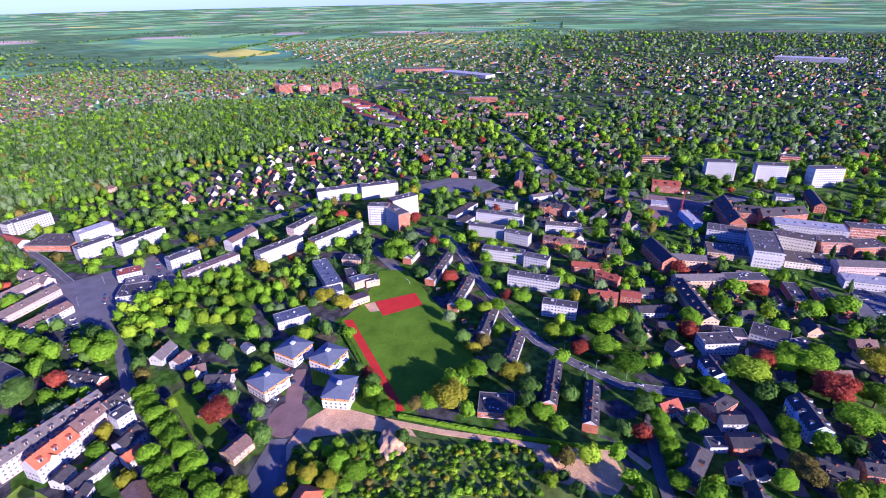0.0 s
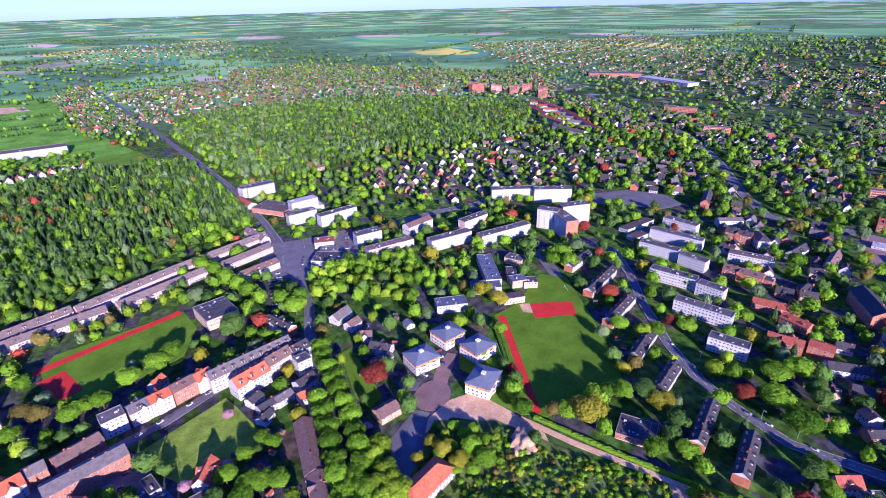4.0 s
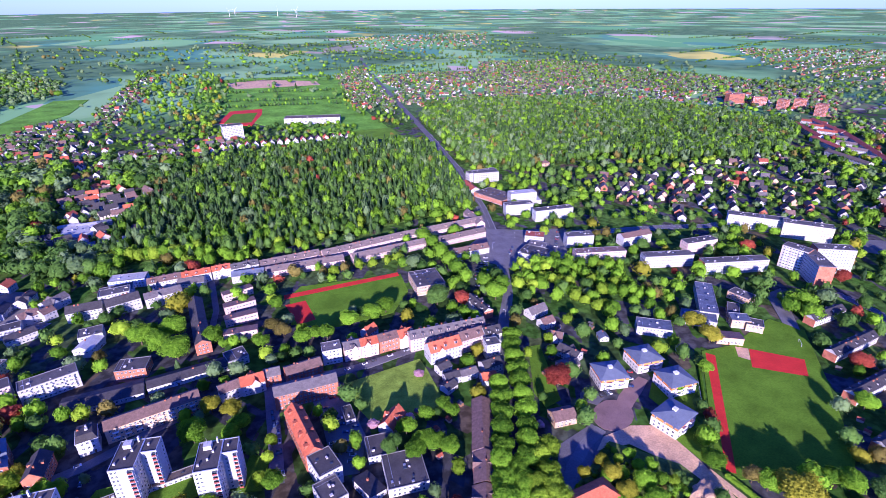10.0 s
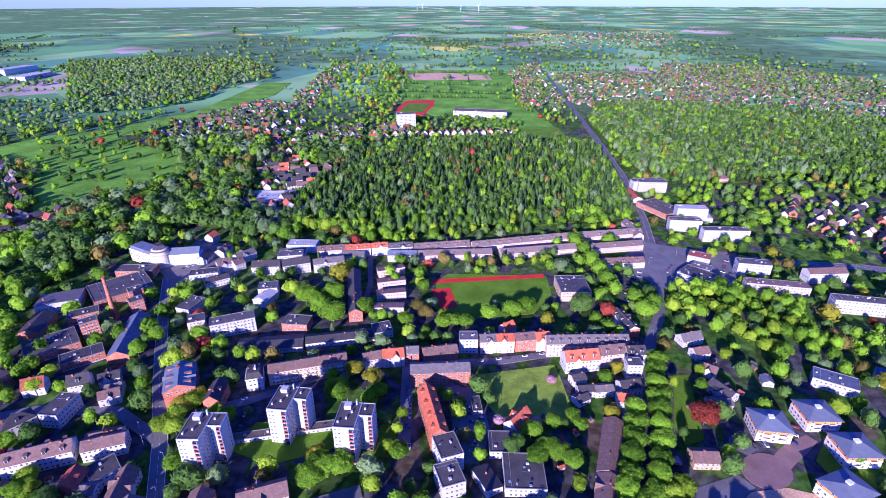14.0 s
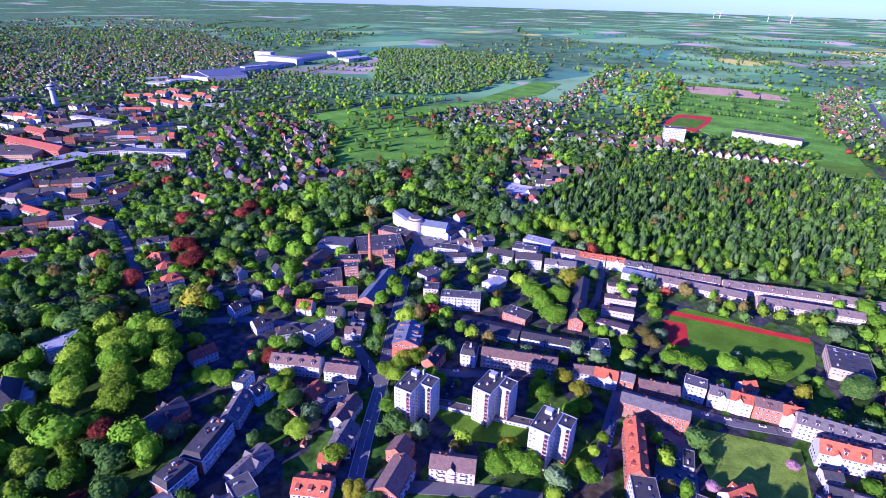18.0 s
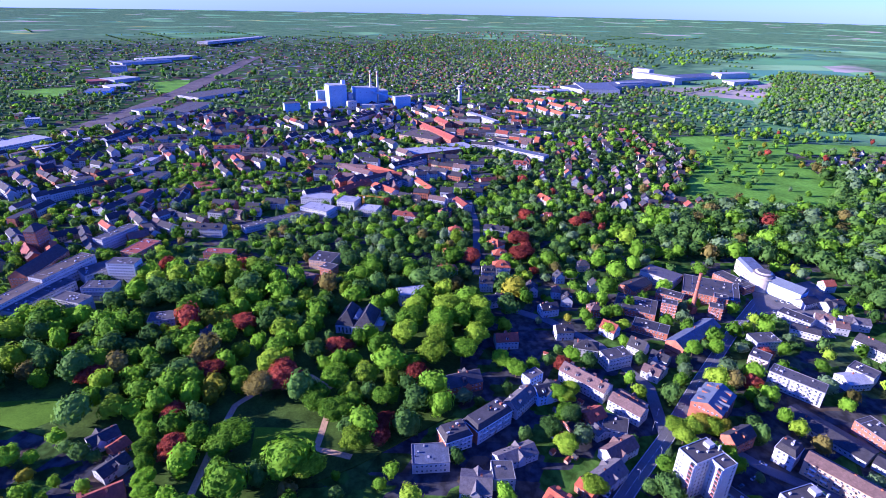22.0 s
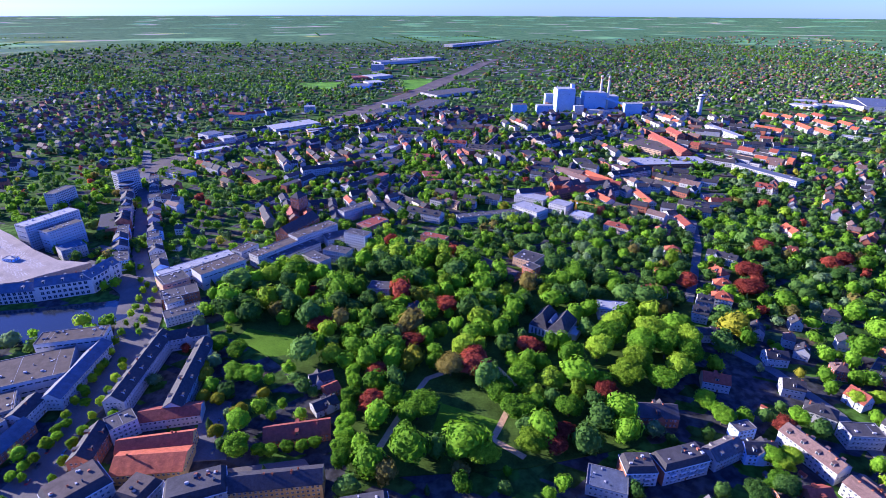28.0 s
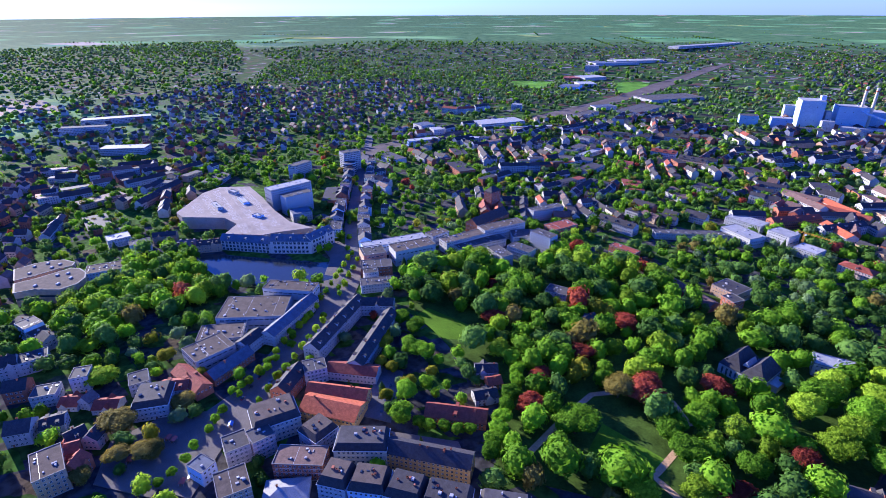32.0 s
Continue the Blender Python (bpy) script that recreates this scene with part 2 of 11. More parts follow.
def land_material():
    """Grass, soil and paths near by; far out a patchwork of fields, hedges and woods, their colours paled for haze."""
    m, n, l, b = nodes_of("open_land")
    at = n.new("ShaderNodeAttribute")
    at.attribute_name = "plan"
    plots = n.new("ShaderNodeMapping")
    plots.inputs["Rotation"].default_value, plots.inputs["Scale"].default_value = (0, 0, radians(32)), (0.075, 0.045, 1)
    l.new(at.outputs["Vector"], plots.inputs["Vector"])
    lot = n.new("ShaderNodeTexVoronoi")
    lot.distance, lot.inputs["Scale"].default_value, lot.inputs["Randomness"].default_value = "CHEBYCHEV", 1.0, 0.8
    l.new(plots.outputs[0], lot.inputs["Vector"])
    pick = n.new("ShaderNodeSeparateColor")
    l.new(lot.outputs["Color"], pick.inputs[0])
    # lot greens darkened and greys added: shade between buildings put into the colours
    yards = ramp(n, [(0.0, (0.042, 0.098, 0.012)), (0.10, (0.060, 0.12, 0.016)), (0.19, (0.032, 0.062, 0.012)), (0.30, (0.046, 0.045, 0.048)),
                     (0.62, (0.066, 0.060, 0.054)), (0.74, (0.075, 0.058, 0.040)), (0.82, (0.048, 0.088, 0.016)), (0.91, (0.045, 0.045, 0.050))], "CONSTANT")
    gardens = ramp(n, [(0.0, (0.042, 0.098, 0.012)), (0.17, (0.064, 0.13, 0.018)), (0.33, (0.035, 0.07, 0.012)), (0.46, (0.060, 0.058, 0.060)),
                       (0.60, (0.05, 0.105, 0.016)), (0.78, (0.085, 0.07, 0.045)), (0.86, (0.075, 0.13, 0.024)), (0.95, (0.06, 0.06, 0.065))], "CONSTANT")
    l.new(pick.outputs[0], yards.inputs[0])
    l.new(pick.outputs[0], gardens.inputs[0])
    away = n.new("ShaderNodeVectorMath")
    away.operation = "LENGTH"
    l.new(at.outputs["Vector"], away.inputs[0])
    outer = n.new("ShaderNodeMapRange")
    outer.inputs[1].default_value, outer.inputs[2].default_value = 380.0, 480.0
    l.new(away.outputs["Value"], outer.inputs[0])
    across = n.new("ShaderNodeSeparateXYZ")
    l.new(at.outputs["Vector"], across.inputs[0])
    eastern = n.new("ShaderNodeMapRange")
    eastern.inputs[1].default_value, eastern.inputs[2].default_value = 90.0, 200.0
    l.new(across.outputs[0], eastern.inputs[0])
    either = n.new("ShaderNodeMath")
    either.operation = "MAXIMUM"
    l.new(outer.outputs[0], either.inputs[0])
    l.new(eastern.outputs[0], either.inputs[1])
    lots = mix(n, l, either.outputs[0], yards.outputs[0], gardens.outputs[0])
    near = n.new("ShaderNodeTexNoise")
    near.inputs["Scale"].default_value, near.inputs["Detail"].default_value = 0.16, 7.0
    l.new(at.outputs["Vector"], near.inputs["Vector"])
    patches = ramp(n, [(0.40, (0.25, 0.25, 0.25)), (0.62, (0.72, 0.72, 0.72))])
    l.new(near.outputs[0], patches.inputs[0])
    town = mix(n, l, 0.8, lots, patches.outputs[0], "OVERLAY")
    turn = n.new("ShaderNodeMapping")
    turn.inputs["Rotation"].default_value = (0, 0, radians(24))
    turn.inputs["Scale"].default_value = (0.0042, 0.0021, 1)
    l.new(at.outputs["Vector"], turn.inputs["Vector"])
    cell = n.new("ShaderNodeTexVoronoi")
    cell.distance, cell.inputs["Randomness"].default_value = "CHEBYCHEV", 0.75
    cell.inputs["Scale"].default_value = 1.0
    l.new(turn.outputs[0], cell.inputs["Vector"])
    sep = n.new("ShaderNodeSeparateColor")
    l.new(cell.outputs["Color"], sep.inputs[0])
    # field colours lightened and turned teal, with distance haze painted in
    hazy_crops = ramp(n, [(0.0, (0.13, 0.31, 0.11)), (0.22, (0.19, 0.38, 0.13)), (0.42, (0.10, 0.25, 0.14)), (0.60, (0.23, 0.40, 0.15)),
                     (0.86, (0.50, 0.37, 0.30)), (0.92, (0.43, 0.35, 0.27)), (0.97, (0.55, 0.50, 0.10))], "CONSTANT")
    l.new(sep.outputs[0], hazy_crops.inputs[0])
    woods = n.new("ShaderNodeTexNoise")
    woods.inputs["Scale"].default_value, woods.inputs["Detail"].default_value = 0.0011, 7.0
    l.new(at.outputs["Vector"], woods.inputs["Vector"])
    wooded = ramp(n, [(0.45, (0, 0, 0)), (0.54, (1, 1, 1))])
    place = n.new("ShaderNodeSeparateXYZ")
    l.new(at.outputs["Vector"], place.inputs[0])
    westward = n.new("ShaderNodeMapRange")
    for k, v in enumerate((-1500.0, -4500.0, 0.0, 0.09)):
        westward.inputs[k + 1].default_value = v
    l.new(place.outputs[0], westward.inputs[0])
    denser = n.new("ShaderNodeMath")
    l.new(woods.outputs[0], denser.inputs[0])
    l.new(westward.outputs[0], denser.inputs[1])
    l.new(denser.outputs[0], wooded.inputs[0])
    speck = n.new("ShaderNodeTexNoise")
    speck.inputs["Scale"].default_value, speck.inputs["Detail"].default_value = 0.012, 6.0
    l.new(at.outputs["Vector"], speck.inputs["Vector"])
    # far wood colours carry painted haze too, paler and bluer than near leaves
    trees = ramp(n, [(0.35, (0.055, 0.12, 0.05)), (0.6, (0.11, 0.20, 0.075))])
    l.new(speck.outputs[0], trees.inputs[0])
    country = mix(n, l, wooded.outputs[0], hazy_crops.outputs[0], trees.outputs[0])
    far = n.new("ShaderNodeVectorMath")
    far.operation = "LENGTH"
    l.new(at.outputs["Vector"], far.inputs[0])
    roofs = n.new("ShaderNodeTexVoronoi")
    roofs.inputs["Scale"].default_value = 0.045
    l.new(at.outputs["Vector"], roofs.inputs["Vector"])
    roof = n.new("ShaderNodeSeparateColor")
    l.new(roofs.outputs["Color"], roof.inputs[0])
    suburbs = ramp(n, [(0.0, (0.035, 0.075, 0.018)), (0.30, (0.05, 0.11, 0.022)), (0.52, (0.045, 0.042, 0.042)), (0.66, (0.03, 0.065, 0.015)), (0.82, (0.10, 0.06, 0.045)), (0.92, (0.20, 0.19, 0.18))], "CONSTANT")
    l.new(roof.outputs[0], suburbs.inputs[0])
    axes = n.new("ShaderNodeSeparateXYZ")
    l.new(at.outputs["Vector"], axes.inputs[0])

    def slope(value, low, high):
        r = n.new("ShaderNodeMapRange")
        r.inputs[1].default_value, r.inputs[2].default_value = low, high
        l.new(value, r.inputs[0])
        return r.outputs[0]

    def times(a, b):
        k = n.new("ShaderNodeMath")
        k.operation = "MULTIPLY"
        l.new(a, k.inputs[0])
        l.new(b, k.inputs[1])
        return k.outputs[0]

    west = times(slope(axes.outputs[0], -700.0, -1100.0), slope(axes.outputs[1], 1500.0, 900.0))
    east = times(slope(axes.outputs[0], 850.0, 1150.0), slope(axes.outputs[1], 1350.0, 950.0))
    near_town = slope(far.outputs["Value"], 4600.0, 3600.0)
    country = mix(n, l, times(west, near_town), country, suburbs.outputs[0])
    country = mix(n, l, times(east, near_town), country, suburbs.outputs[0])
    edge = n.new("ShaderNodeMapRange")
    edge.inputs[1].default_value, edge.inputs[2].default_value = 1150.0, 1500.0
    l.new(far.outputs["Value"], edge.inputs[0])
    l.new(mix(n, l, edge.outputs[0], town, country), b.inputs["Base Color"])
    b.inputs["Roughness"].default_value, b.inputs["Specular IOR Level"].default_value = 1.0, 0.03
    return m


def build_land():
    radii = [0.0] + [20 * 1.085 ** k for k in range(66)]
    radii = [r for r in radii if r < 4880] + [4885.0]
    segs, verts, faces, plan = 160, [(0, 0, 0)], [], [(0, 0, 0)]
    for r in radii[1:]:
        d = r if r <= FLAT else FLAT - REACH * math.log(1 - (r - FLAT) / REACH)
        for k in range(segs):
            c, s = math.cos(2 * math.pi * k / segs), math.sin(2 * math.pi * k / segs)
            verts.append((r * c, r * s, EYE * (1 - r / d)))
            plan.append((d * c, d * s, 0))
    for k in range(segs):
        faces.append((0, 1 + k, 1 + (k + 1) % segs))
    for j in range(len(radii) - 2):
        for k in range(segs):
            a, b = 1 + j * segs + k, 1 + j * segs + (k + 1) % segs
            faces.append((a, a + segs, b + segs, b))
    me = mesh("ground", verts, faces, land_material(), True)
    at = me.attributes.new("plan", "FLOAT_VECTOR", "POINT")
    at.data.foreach_set("vector", np.array(plan, dtype=np.float32).ravel())
    tagged(new("ground", me), "flat green land, bent up far out, with fields and woods reaching the horizon", "ground", kind="structure")


build_land()


LAYERS = []


def patch(name, mat, label, category, *corners, z=0.05):
    """A flat piece of ground by its corners, with an edge that is a small step."""
    n, z = len(corners), z + 0.012 * len(LAYERS)
    LAYERS.append(name)
    verts = [(x, y, z) for x, y in corners] + [(x, y, -0.3) for x, y in corners]
    faces = [tuple(range(n))] + [(i + n, (i + 1) % n + n, (i + 1) % n, i) for i in range(n)]
    area = sum(corners[i][0] * corners[(i + 1) % n][1] - corners[(i + 1) % n][0] * corners[i][1] for i in range(n))
    if area < 0:
        faces = [f[::-1] for f in faces]
    return tagged(new(name, mesh(name, verts, faces, mat)), label, category, kind="structure")


def road(name, width, label, *points, mat=None, z=0.07, marks=False):
    """A ribbon of road along a line of points."""
    p = [Vector(q).to_2d() for q in points]
    p = [p[i].lerp(p[i + 1], k / 4) for i in range(len(p) - 1) for k in range(4)] + [p[-1]]
    verts, faces, z = [], [], z + 0.012 * len(LAYERS)
    LAYERS.append(name)
    for i, q in enumerate(p):
        d = (p[min(i + 1, len(p) - 1)] - p[max(i - 1, 0)]).normalized()
        s = Vector((-d.y, d.x)) * width / 2
        for off, h in ((1, -0.3), (1, z), (-1, z), (-1, -0.3)):
            w = warp(q.x + s.x * off, q.y + s.y * off)
            verts.append((w[0], w[1], w[2] + h))
        if i:
            a = 4 * (i - 1)
            faces += [(a + k + 1, a + k, a + k + 4, a + k + 5) for k in range(3)]
    for a, b in zip(p, p[1:]):
        for k in range(int((b - a).length / 4) + 1):
            q = a.lerp(b, min(1, 4 * k / max((b - a).length, 0.1)))
            for i in (-1, 0, 1):
                for j in (-1, 0, 1):
                    ROAD_CELLS.setdefault((int(q.x // 20) + i, int(q.y // 20) + j), []).append((q.x, q.y, width))
    ob = tagged(new(name, mesh(name, verts, faces, mat or ASPHALT)), label, "road", kind="structure")
    if marks:
        v, f, run = [], [], 0.0
        for a, b in zip(p, p[1:]):
            d = b - a
            if a.length > 1000 or d.length < 1:
                continue
            u = d.normalized()
            s, q = Vector((-u.y, u.x)), 0.0
            while q < d.length - 3.5:
                for off, long in ((0, 3.0), (width / 2 - 0.4, 6.0), (0.4 - width / 2, 6.0)):
                    c = [a + u * (q + e * min(long, d.length - q)) + s * (off + g * 0.09) for e, g in ((0, -1), (1, -1), (1, 1), (0, 1))]
                    f.append(tuple(len(v) + i for i in range(4)))
                    v += [(w.x, w.y, z + 0.012) for w in c]
                q += 6.0
        part("lane_marks", mesh("lane_marks", v, f, FRAME), ob)["kind"] = "stuff"
    return ob


ROAD_LINES, CLEAR, CELLS, ROAD_CELLS = [], [], {}, {}


def stand(x, y, rot, l, w):
    """Keeps a rectangle free of trees and other houses."""
    reach = l + w
    for i in range(int((x - reach) // 40), int((x + reach) // 40) + 1):
        for j in range(int((y - reach) // 40), int((y + reach) // 40) + 1):
            CELLS.setdefault((i, j), []).append((x, y, rot, l, w))


# ---- buildings ----
NEAR = 220.0  # windows are parts of their own up to this far
CATEGORY = {"house": "house", "villa": "villa", "terrace": "terraced houses", "church": "church", "church_tower": "church tower", "garage": "garages", "shed": "shed", "school": "school", "town_house": "house"}
def box(x0, x1, y0, y1, z0, z1):
    v = [(x0, y0, z0), (x1, y0, z0), (x1, y1, z0), (x0, y1, z0), (x0, y0, z1), (x1, y0, z1), (x1, y1, z1), (x0, y1, z1)]
    return v, [(3, 2, 1, 0), (4, 5, 6, 7), (0, 1, 5, 4), (1, 2, 6, 5), (2, 3, 7, 6), (3, 0, 4, 7)]


def boxes(*some):
    verts, faces = [], []
    for s in some:
        v, f = box(*s)
        faces += [tuple(i + len(verts) for i in q) for q in f]
        verts += v
    return verts, faces


def prism(outline, x0, x1):
    """An outline in y and z, drawn out along x."""
    n = len(outline)
    verts = [(x0, y, z) for y, z in outline] + [(x1, y, z) for y, z in outline]
    return verts, [tuple(range(n))[::-1], tuple(range(n, 2 * n))] + [(i, (i + 1) % n, (i + 1) % n + n, i + n) for i in range(n)]


SHARED = {}


def shared(key, make):
    if key not in SHARED:
        SHARED[key] = make()
    return SHARED[key]


def window_boxes(c, w, h):
    """A frame with two panes, as boxes with their material's number."""
    return ((c - w / 2, c + w / 2, -0.05, 0.05, 0, h, 0), (c - w / 2 + 0.09, c - 0.04, -0.02, 0.07, 0.1, h - 0.1, 1), (c + 0.04, c + w / 2 - 0.09, -0.02, 0.07, 0.1, h - 0.1, 1))


def framed(name, some, flush=False):
    """Boxes of frame and glass as one mesh; some: (pose, box) pairs. flush: the outer faces alone, let into a wall."""
    verts, faces, kinds = [], [], []
    for at, (*q, k) in some:
        v, f = box(*q)
        if flush:
            v, f = [v[i] for i in (2, 3, 7, 6)], [(0, 1, 2, 3)]
        faces += [tuple(i + len(verts) for i in g) for g in f]
        verts += [at @ Vector(p) for p in v] if at else v
        kinds += [k] * len(f)
    me = mesh(name, verts, faces, (FRAME, GLASS))
    me.polygons.foreach_set("material_index", kinds)
    return me


def window_mesh(w, h):
    return shared(("win", round(w, 2), round(h, 2)), lambda: framed("window", [(None, q) for q in window_boxes(0, w, h)]))


def pane_mesh(w, h):
    return shared(("pane", round(w, 2), round(h, 2)), lambda: mesh("pane", *boxes((-w / 2 + 0.1, -0.04, -0.02, 0.075, 0.1, h - 0.1), (0.04, w / 2 - 0.1, -0.02, 0.075, 0.1, h - 0.1)), GLASS))


BALCONY = ((-1.6, 1.6, 0, 1.3, -0.15, 0), (-1.6, 1.6, 1.22, 1.3, 0, 0.95), (-1.6, -1.52, 0, 1.22, 0, 0.95), (1.52, 1.6, 0, 1.22, 0, 0.95))


def coursed_wall(l, w, top, floors, mat):
    """Four walls in one piece, with a plinth and a string course at each floor."""
    rings = [(0.05, -0.3), (0.05, 0.5), (0.0, 0.5)]
    for k in range(1, floors):
        z = top * k / floors
        rings += [(0.0, z - 0.1), (0.09, z - 0.1), (0.09, z + 0.1), (0.0, z + 0.1)]
    rings.append((0.0, top))
    verts = [(a * (l + d), b * (w + d), z) for d, z in rings for a, b in ((-1, -1), (1, -1), (1, 1), (-1, 1))]
    faces, kinds = [(3, 2, 1, 0), tuple(range(len(verts) - 4, len(verts)))], [1, 0]
    for j in range(len(rings) - 1):
        faces += [(4 * j + q, 4 * j + (q + 1) % 4, 4 * j + 4 + (q + 1) % 4, 4 * j + 4 + q) for q in range(4)]
        kinds += [1 if j == 0 else 2 if rings[j][0] == rings[j + 1][0] == 0.09 else 0] * 4
    me = mesh("wall", verts, faces, (mat, CONCRETE, FRAME))
    me.polygons.foreach_set("material_index", kinds)
    return me


def union(*some):
    """Several (verts, faces) as one."""
    verts, faces = [], []
    for v, f in some:
        faces += [tuple(i + len(verts) for i in q) for q in f]
        verts += v
    return verts, faces


def sideways(outline, y0, y1):
    """An outline in x and z, drawn out along y."""
    v, f = prism(outline, y0, y1)
    return [(y, x, z) for x, y, z in v], [q[::-1] for q in f]


def merged(name, some, mats):
    """Boxes (and their material's number) as one mesh."""
    verts, faces, kinds = [], [], []
    for *q, k in some:
        v, f = box(*q)
        faces += [tuple(i + len(verts) for i in g) for g in f]
        verts += v
        kinds += [k] * 6
    me = mesh(name, verts, faces, mats)
    me.polygons.foreach_set("material_index", kinds)
    return me


def building(name, label, x, y, rot, L, W, eave, rise, roof="gable", wall="white", tiles="dark", floors=0, step=2.6, dormers=0,
             chimneys=1, balconies=0, ends="", base=0.0, group="", category="building", win=(1.3, 1.4), skylights=0, cap=True):
    """A house or block, L long along its ridge and W deep, walls to the eave, roof above."""
    rng = random.Random(round(x * 7 + y * 13))
    far = math.hypot(x, y)
    single = far < NEAR
    eave = eave + round(rng.uniform(0, 0.2), 3)
    x, y, z, _ = warp(x, y)
    ob = thing(name, x, y, rot, label, CATEGORY.get(name, "building"), group, z)
    stand(x, y, radians(rot), L / 2 + 1.5, W / 2 + 1.5)
    l, w, o = L / 2, W / 2, 0.35
    wm, rm = WALLS[wall], ROOFS[tiles]
    if roof == "mansard" and not dormers:
        dormers = max(2, int(L / 5))
    if far > 500:
        chimneys, dormers = min(chimneys, 1), min(dormers, 3)
    floors = floors or max(1, round((eave - 0.6) / 2.85))
    courses = roof == "mansard" or roof == "flat" and eave > 9 and rng.random() < 0.6
    if roof == "flat":
        part("wall", coursed_wall(l, w, eave, floors if courses else 1, wm), ob)
        clutter = [(-l + 0.3, l - 0.3, -w + 0.3, w - 0.3, eave - 0.2, eave + 0.08, 0)]
        for k in range(min(14, int(L * W / 70)) if far < 700 else 0):
            cx, cy, a, b = rng.uniform(-l + 1.5, l - 1.5), rng.uniform(-w + 1.5, w - 1.5), rng.uniform(0.25, 0.8), rng.uniform(0.25, 0.8)
            clutter.append((cx - a, cx + a, cy - b, cy + b, eave, eave + rng.uniform(0.25, 0.8), rng.choice((1, 1, 2, 3))))
        for k in range(int(L / 14) if far < 700 else 0):
            cx, cy = rng.uniform(-l + 1, l - 1), rng.uniform(-w * 0.3, w * 0.3)
            clutter.append((cx - 0.07, cx + 0.07, -w + 0.4, w - 0.4, eave, eave + 0.1, 3))
        part("roof", merged("roof", clutter, (rm, CONCRETE, GLASS, METAL)), ob)
        part("parapet", mesh("parapet", *boxes((-l - 0.08, l + 0.08, -w - 0.08, -w + 0.3, eave, eave + 0.4), (-l - 0.08, l + 0.08, w - 0.3, w + 0.08, eave, eave + 0.4),
             (-l - 0.08, -l + 0.3, -w + 0.3, w - 0.3, eave, eave + 0.4), (l - 0.3, l + 0.08, -w + 0.3, w - 0.3, eave, eave + 0.4)), ROOFS["parapet"]), ob)
        for k in range(chimneys):
            cx, cy, s = rng.uniform(-l * 0.8, l * 0.8), rng.uniform(-w * 0.5, w * 0.5), rng.uniform(0.5, 1.2)
            part("roof_vent", mesh("roof_vent", *box(cx - s, cx + s, cy - 0.5, cy + 0.5, eave, eave + rng.uniform(0.7, 1.5)), CONCRETE), ob)
    elif roof == "hip":
        k = min(l * 0.95, w)
        v = [(-l - o, -w - o, eave - 0.1), (l + o, -w - o, eave - 0.1), (l + o, w + o, eave - 0.1), (-l - o, w + o, eave - 0.1),
             (-l - o, -w - o, eave + 0.15), (l + o, -w - o, eave + 0.15), (l + o, w + o, eave + 0.15), (-l - o, w + o, eave + 0.15), (-l + k, 0, eave + rise), (l - k, 0, eave + rise)]
        part("wall", coursed_wall(l, w, eave, floors if courses else 1, wm), ob)
        part("roof", mesh("roof", v, [(3, 2, 1, 0), (0, 1, 5, 4), (1, 2, 6, 5), (2, 3, 7, 6), (3, 0, 4, 7), (4, 5, 9, 8), (5, 6, 9), (6, 7, 8, 9), (7, 4, 8)], rm), ob)
    elif roof == "mansard":
        i = min(2.0, w * 0.27)
        part("wall", coursed_wall(l, w, eave, floors if courses else 1, wm), ob)
        v = [(a * (l + 0.2 - d), b * (w + 0.2 - d), h) for d, h in ((0, eave), (i, eave + rise * 0.92), (i + 0.3, eave + rise)) for a, b in ((-1, -1), (1, -1), (1, 1), (-1, 1))]
        part("roof", mesh("roof", v, [(3, 2, 1, 0)] + [(j * 4 + q, j * 4 + (q + 1) % 4, j * 4 + 4 + (q + 1) % 4, j * 4 + 4 + q) for j in range(2) for q in range(4)], ROOFS["dark"]), ob)
        top, clutter = eave + rise, [(-l - 0.1 + i, l + 0.1 - i, -w - 0.1 + i, w + 0.1 - i, eave + rise - 0.15, eave + rise + 0.05, 0)]
        for k in range(int(L / 4)):
            cx, cy, a, b = rng.uniform(-l + i + 1, l - i - 1), rng.uniform(-w * 0.5, w * 0.5), rng.uniform(0.3, 0.9), rng.uniform(0.3, 0.9)
            clutter.append((cx - a, cx + a, cy - b, cy + b, top, top + rng.uniform(0.25, 1.4), rng.choice((1, 1, 2, 3))))
        part("flat_top", merged("flat_top", clutter, (rm, CONCRETE, GLASS, WALLS["brick"])), ob)
        part("cornice", mesh("cornice", *box(-l - 0.4, l + 0.4, -w - 0.4, w + 0.4, eave - 0.25, eave + 0.05), FRAME), ob)
    elif roof == "shed":
        part("wall", mesh("wall", *prism([(-w, -0.3), (w, -0.3), (w, eave), (-w, eave + rise)], -l, l), wm), ob)
        part("roof", mesh("roof", *prism([(-w - o, eave + rise + 0.05), (w + o, eave + 0.0), (w + o, eave + 0.2), (-w - o, eave + rise + 0.3)], -l - o, l + o), rm), ob)
    else:
        walls, slopes = [prism([(-w, -0.3), (w, -0.3), (w, eave), (0, eave + rise), (-w, eave)], -l, l)], []
        if L > 11 and rise > 2.4 and L < 34 and rng.random() < 0.5:
            for s in (-1, 1):
                cx, g = rng.uniform(-l * 0.4, l * 0.4), rng.uniform(1.7, 2.6)
                top, y0, y1 = eave + min(rise * 0.92, g * 1.2), min(0, s * (w + 0.5)), max(0, s * (w + 0.5))
                walls.append(sideways([(cx - g, -0.3), (cx + g, -0.3), (cx + g, eave), (cx, top), (cx - g, eave)], y0, y1))
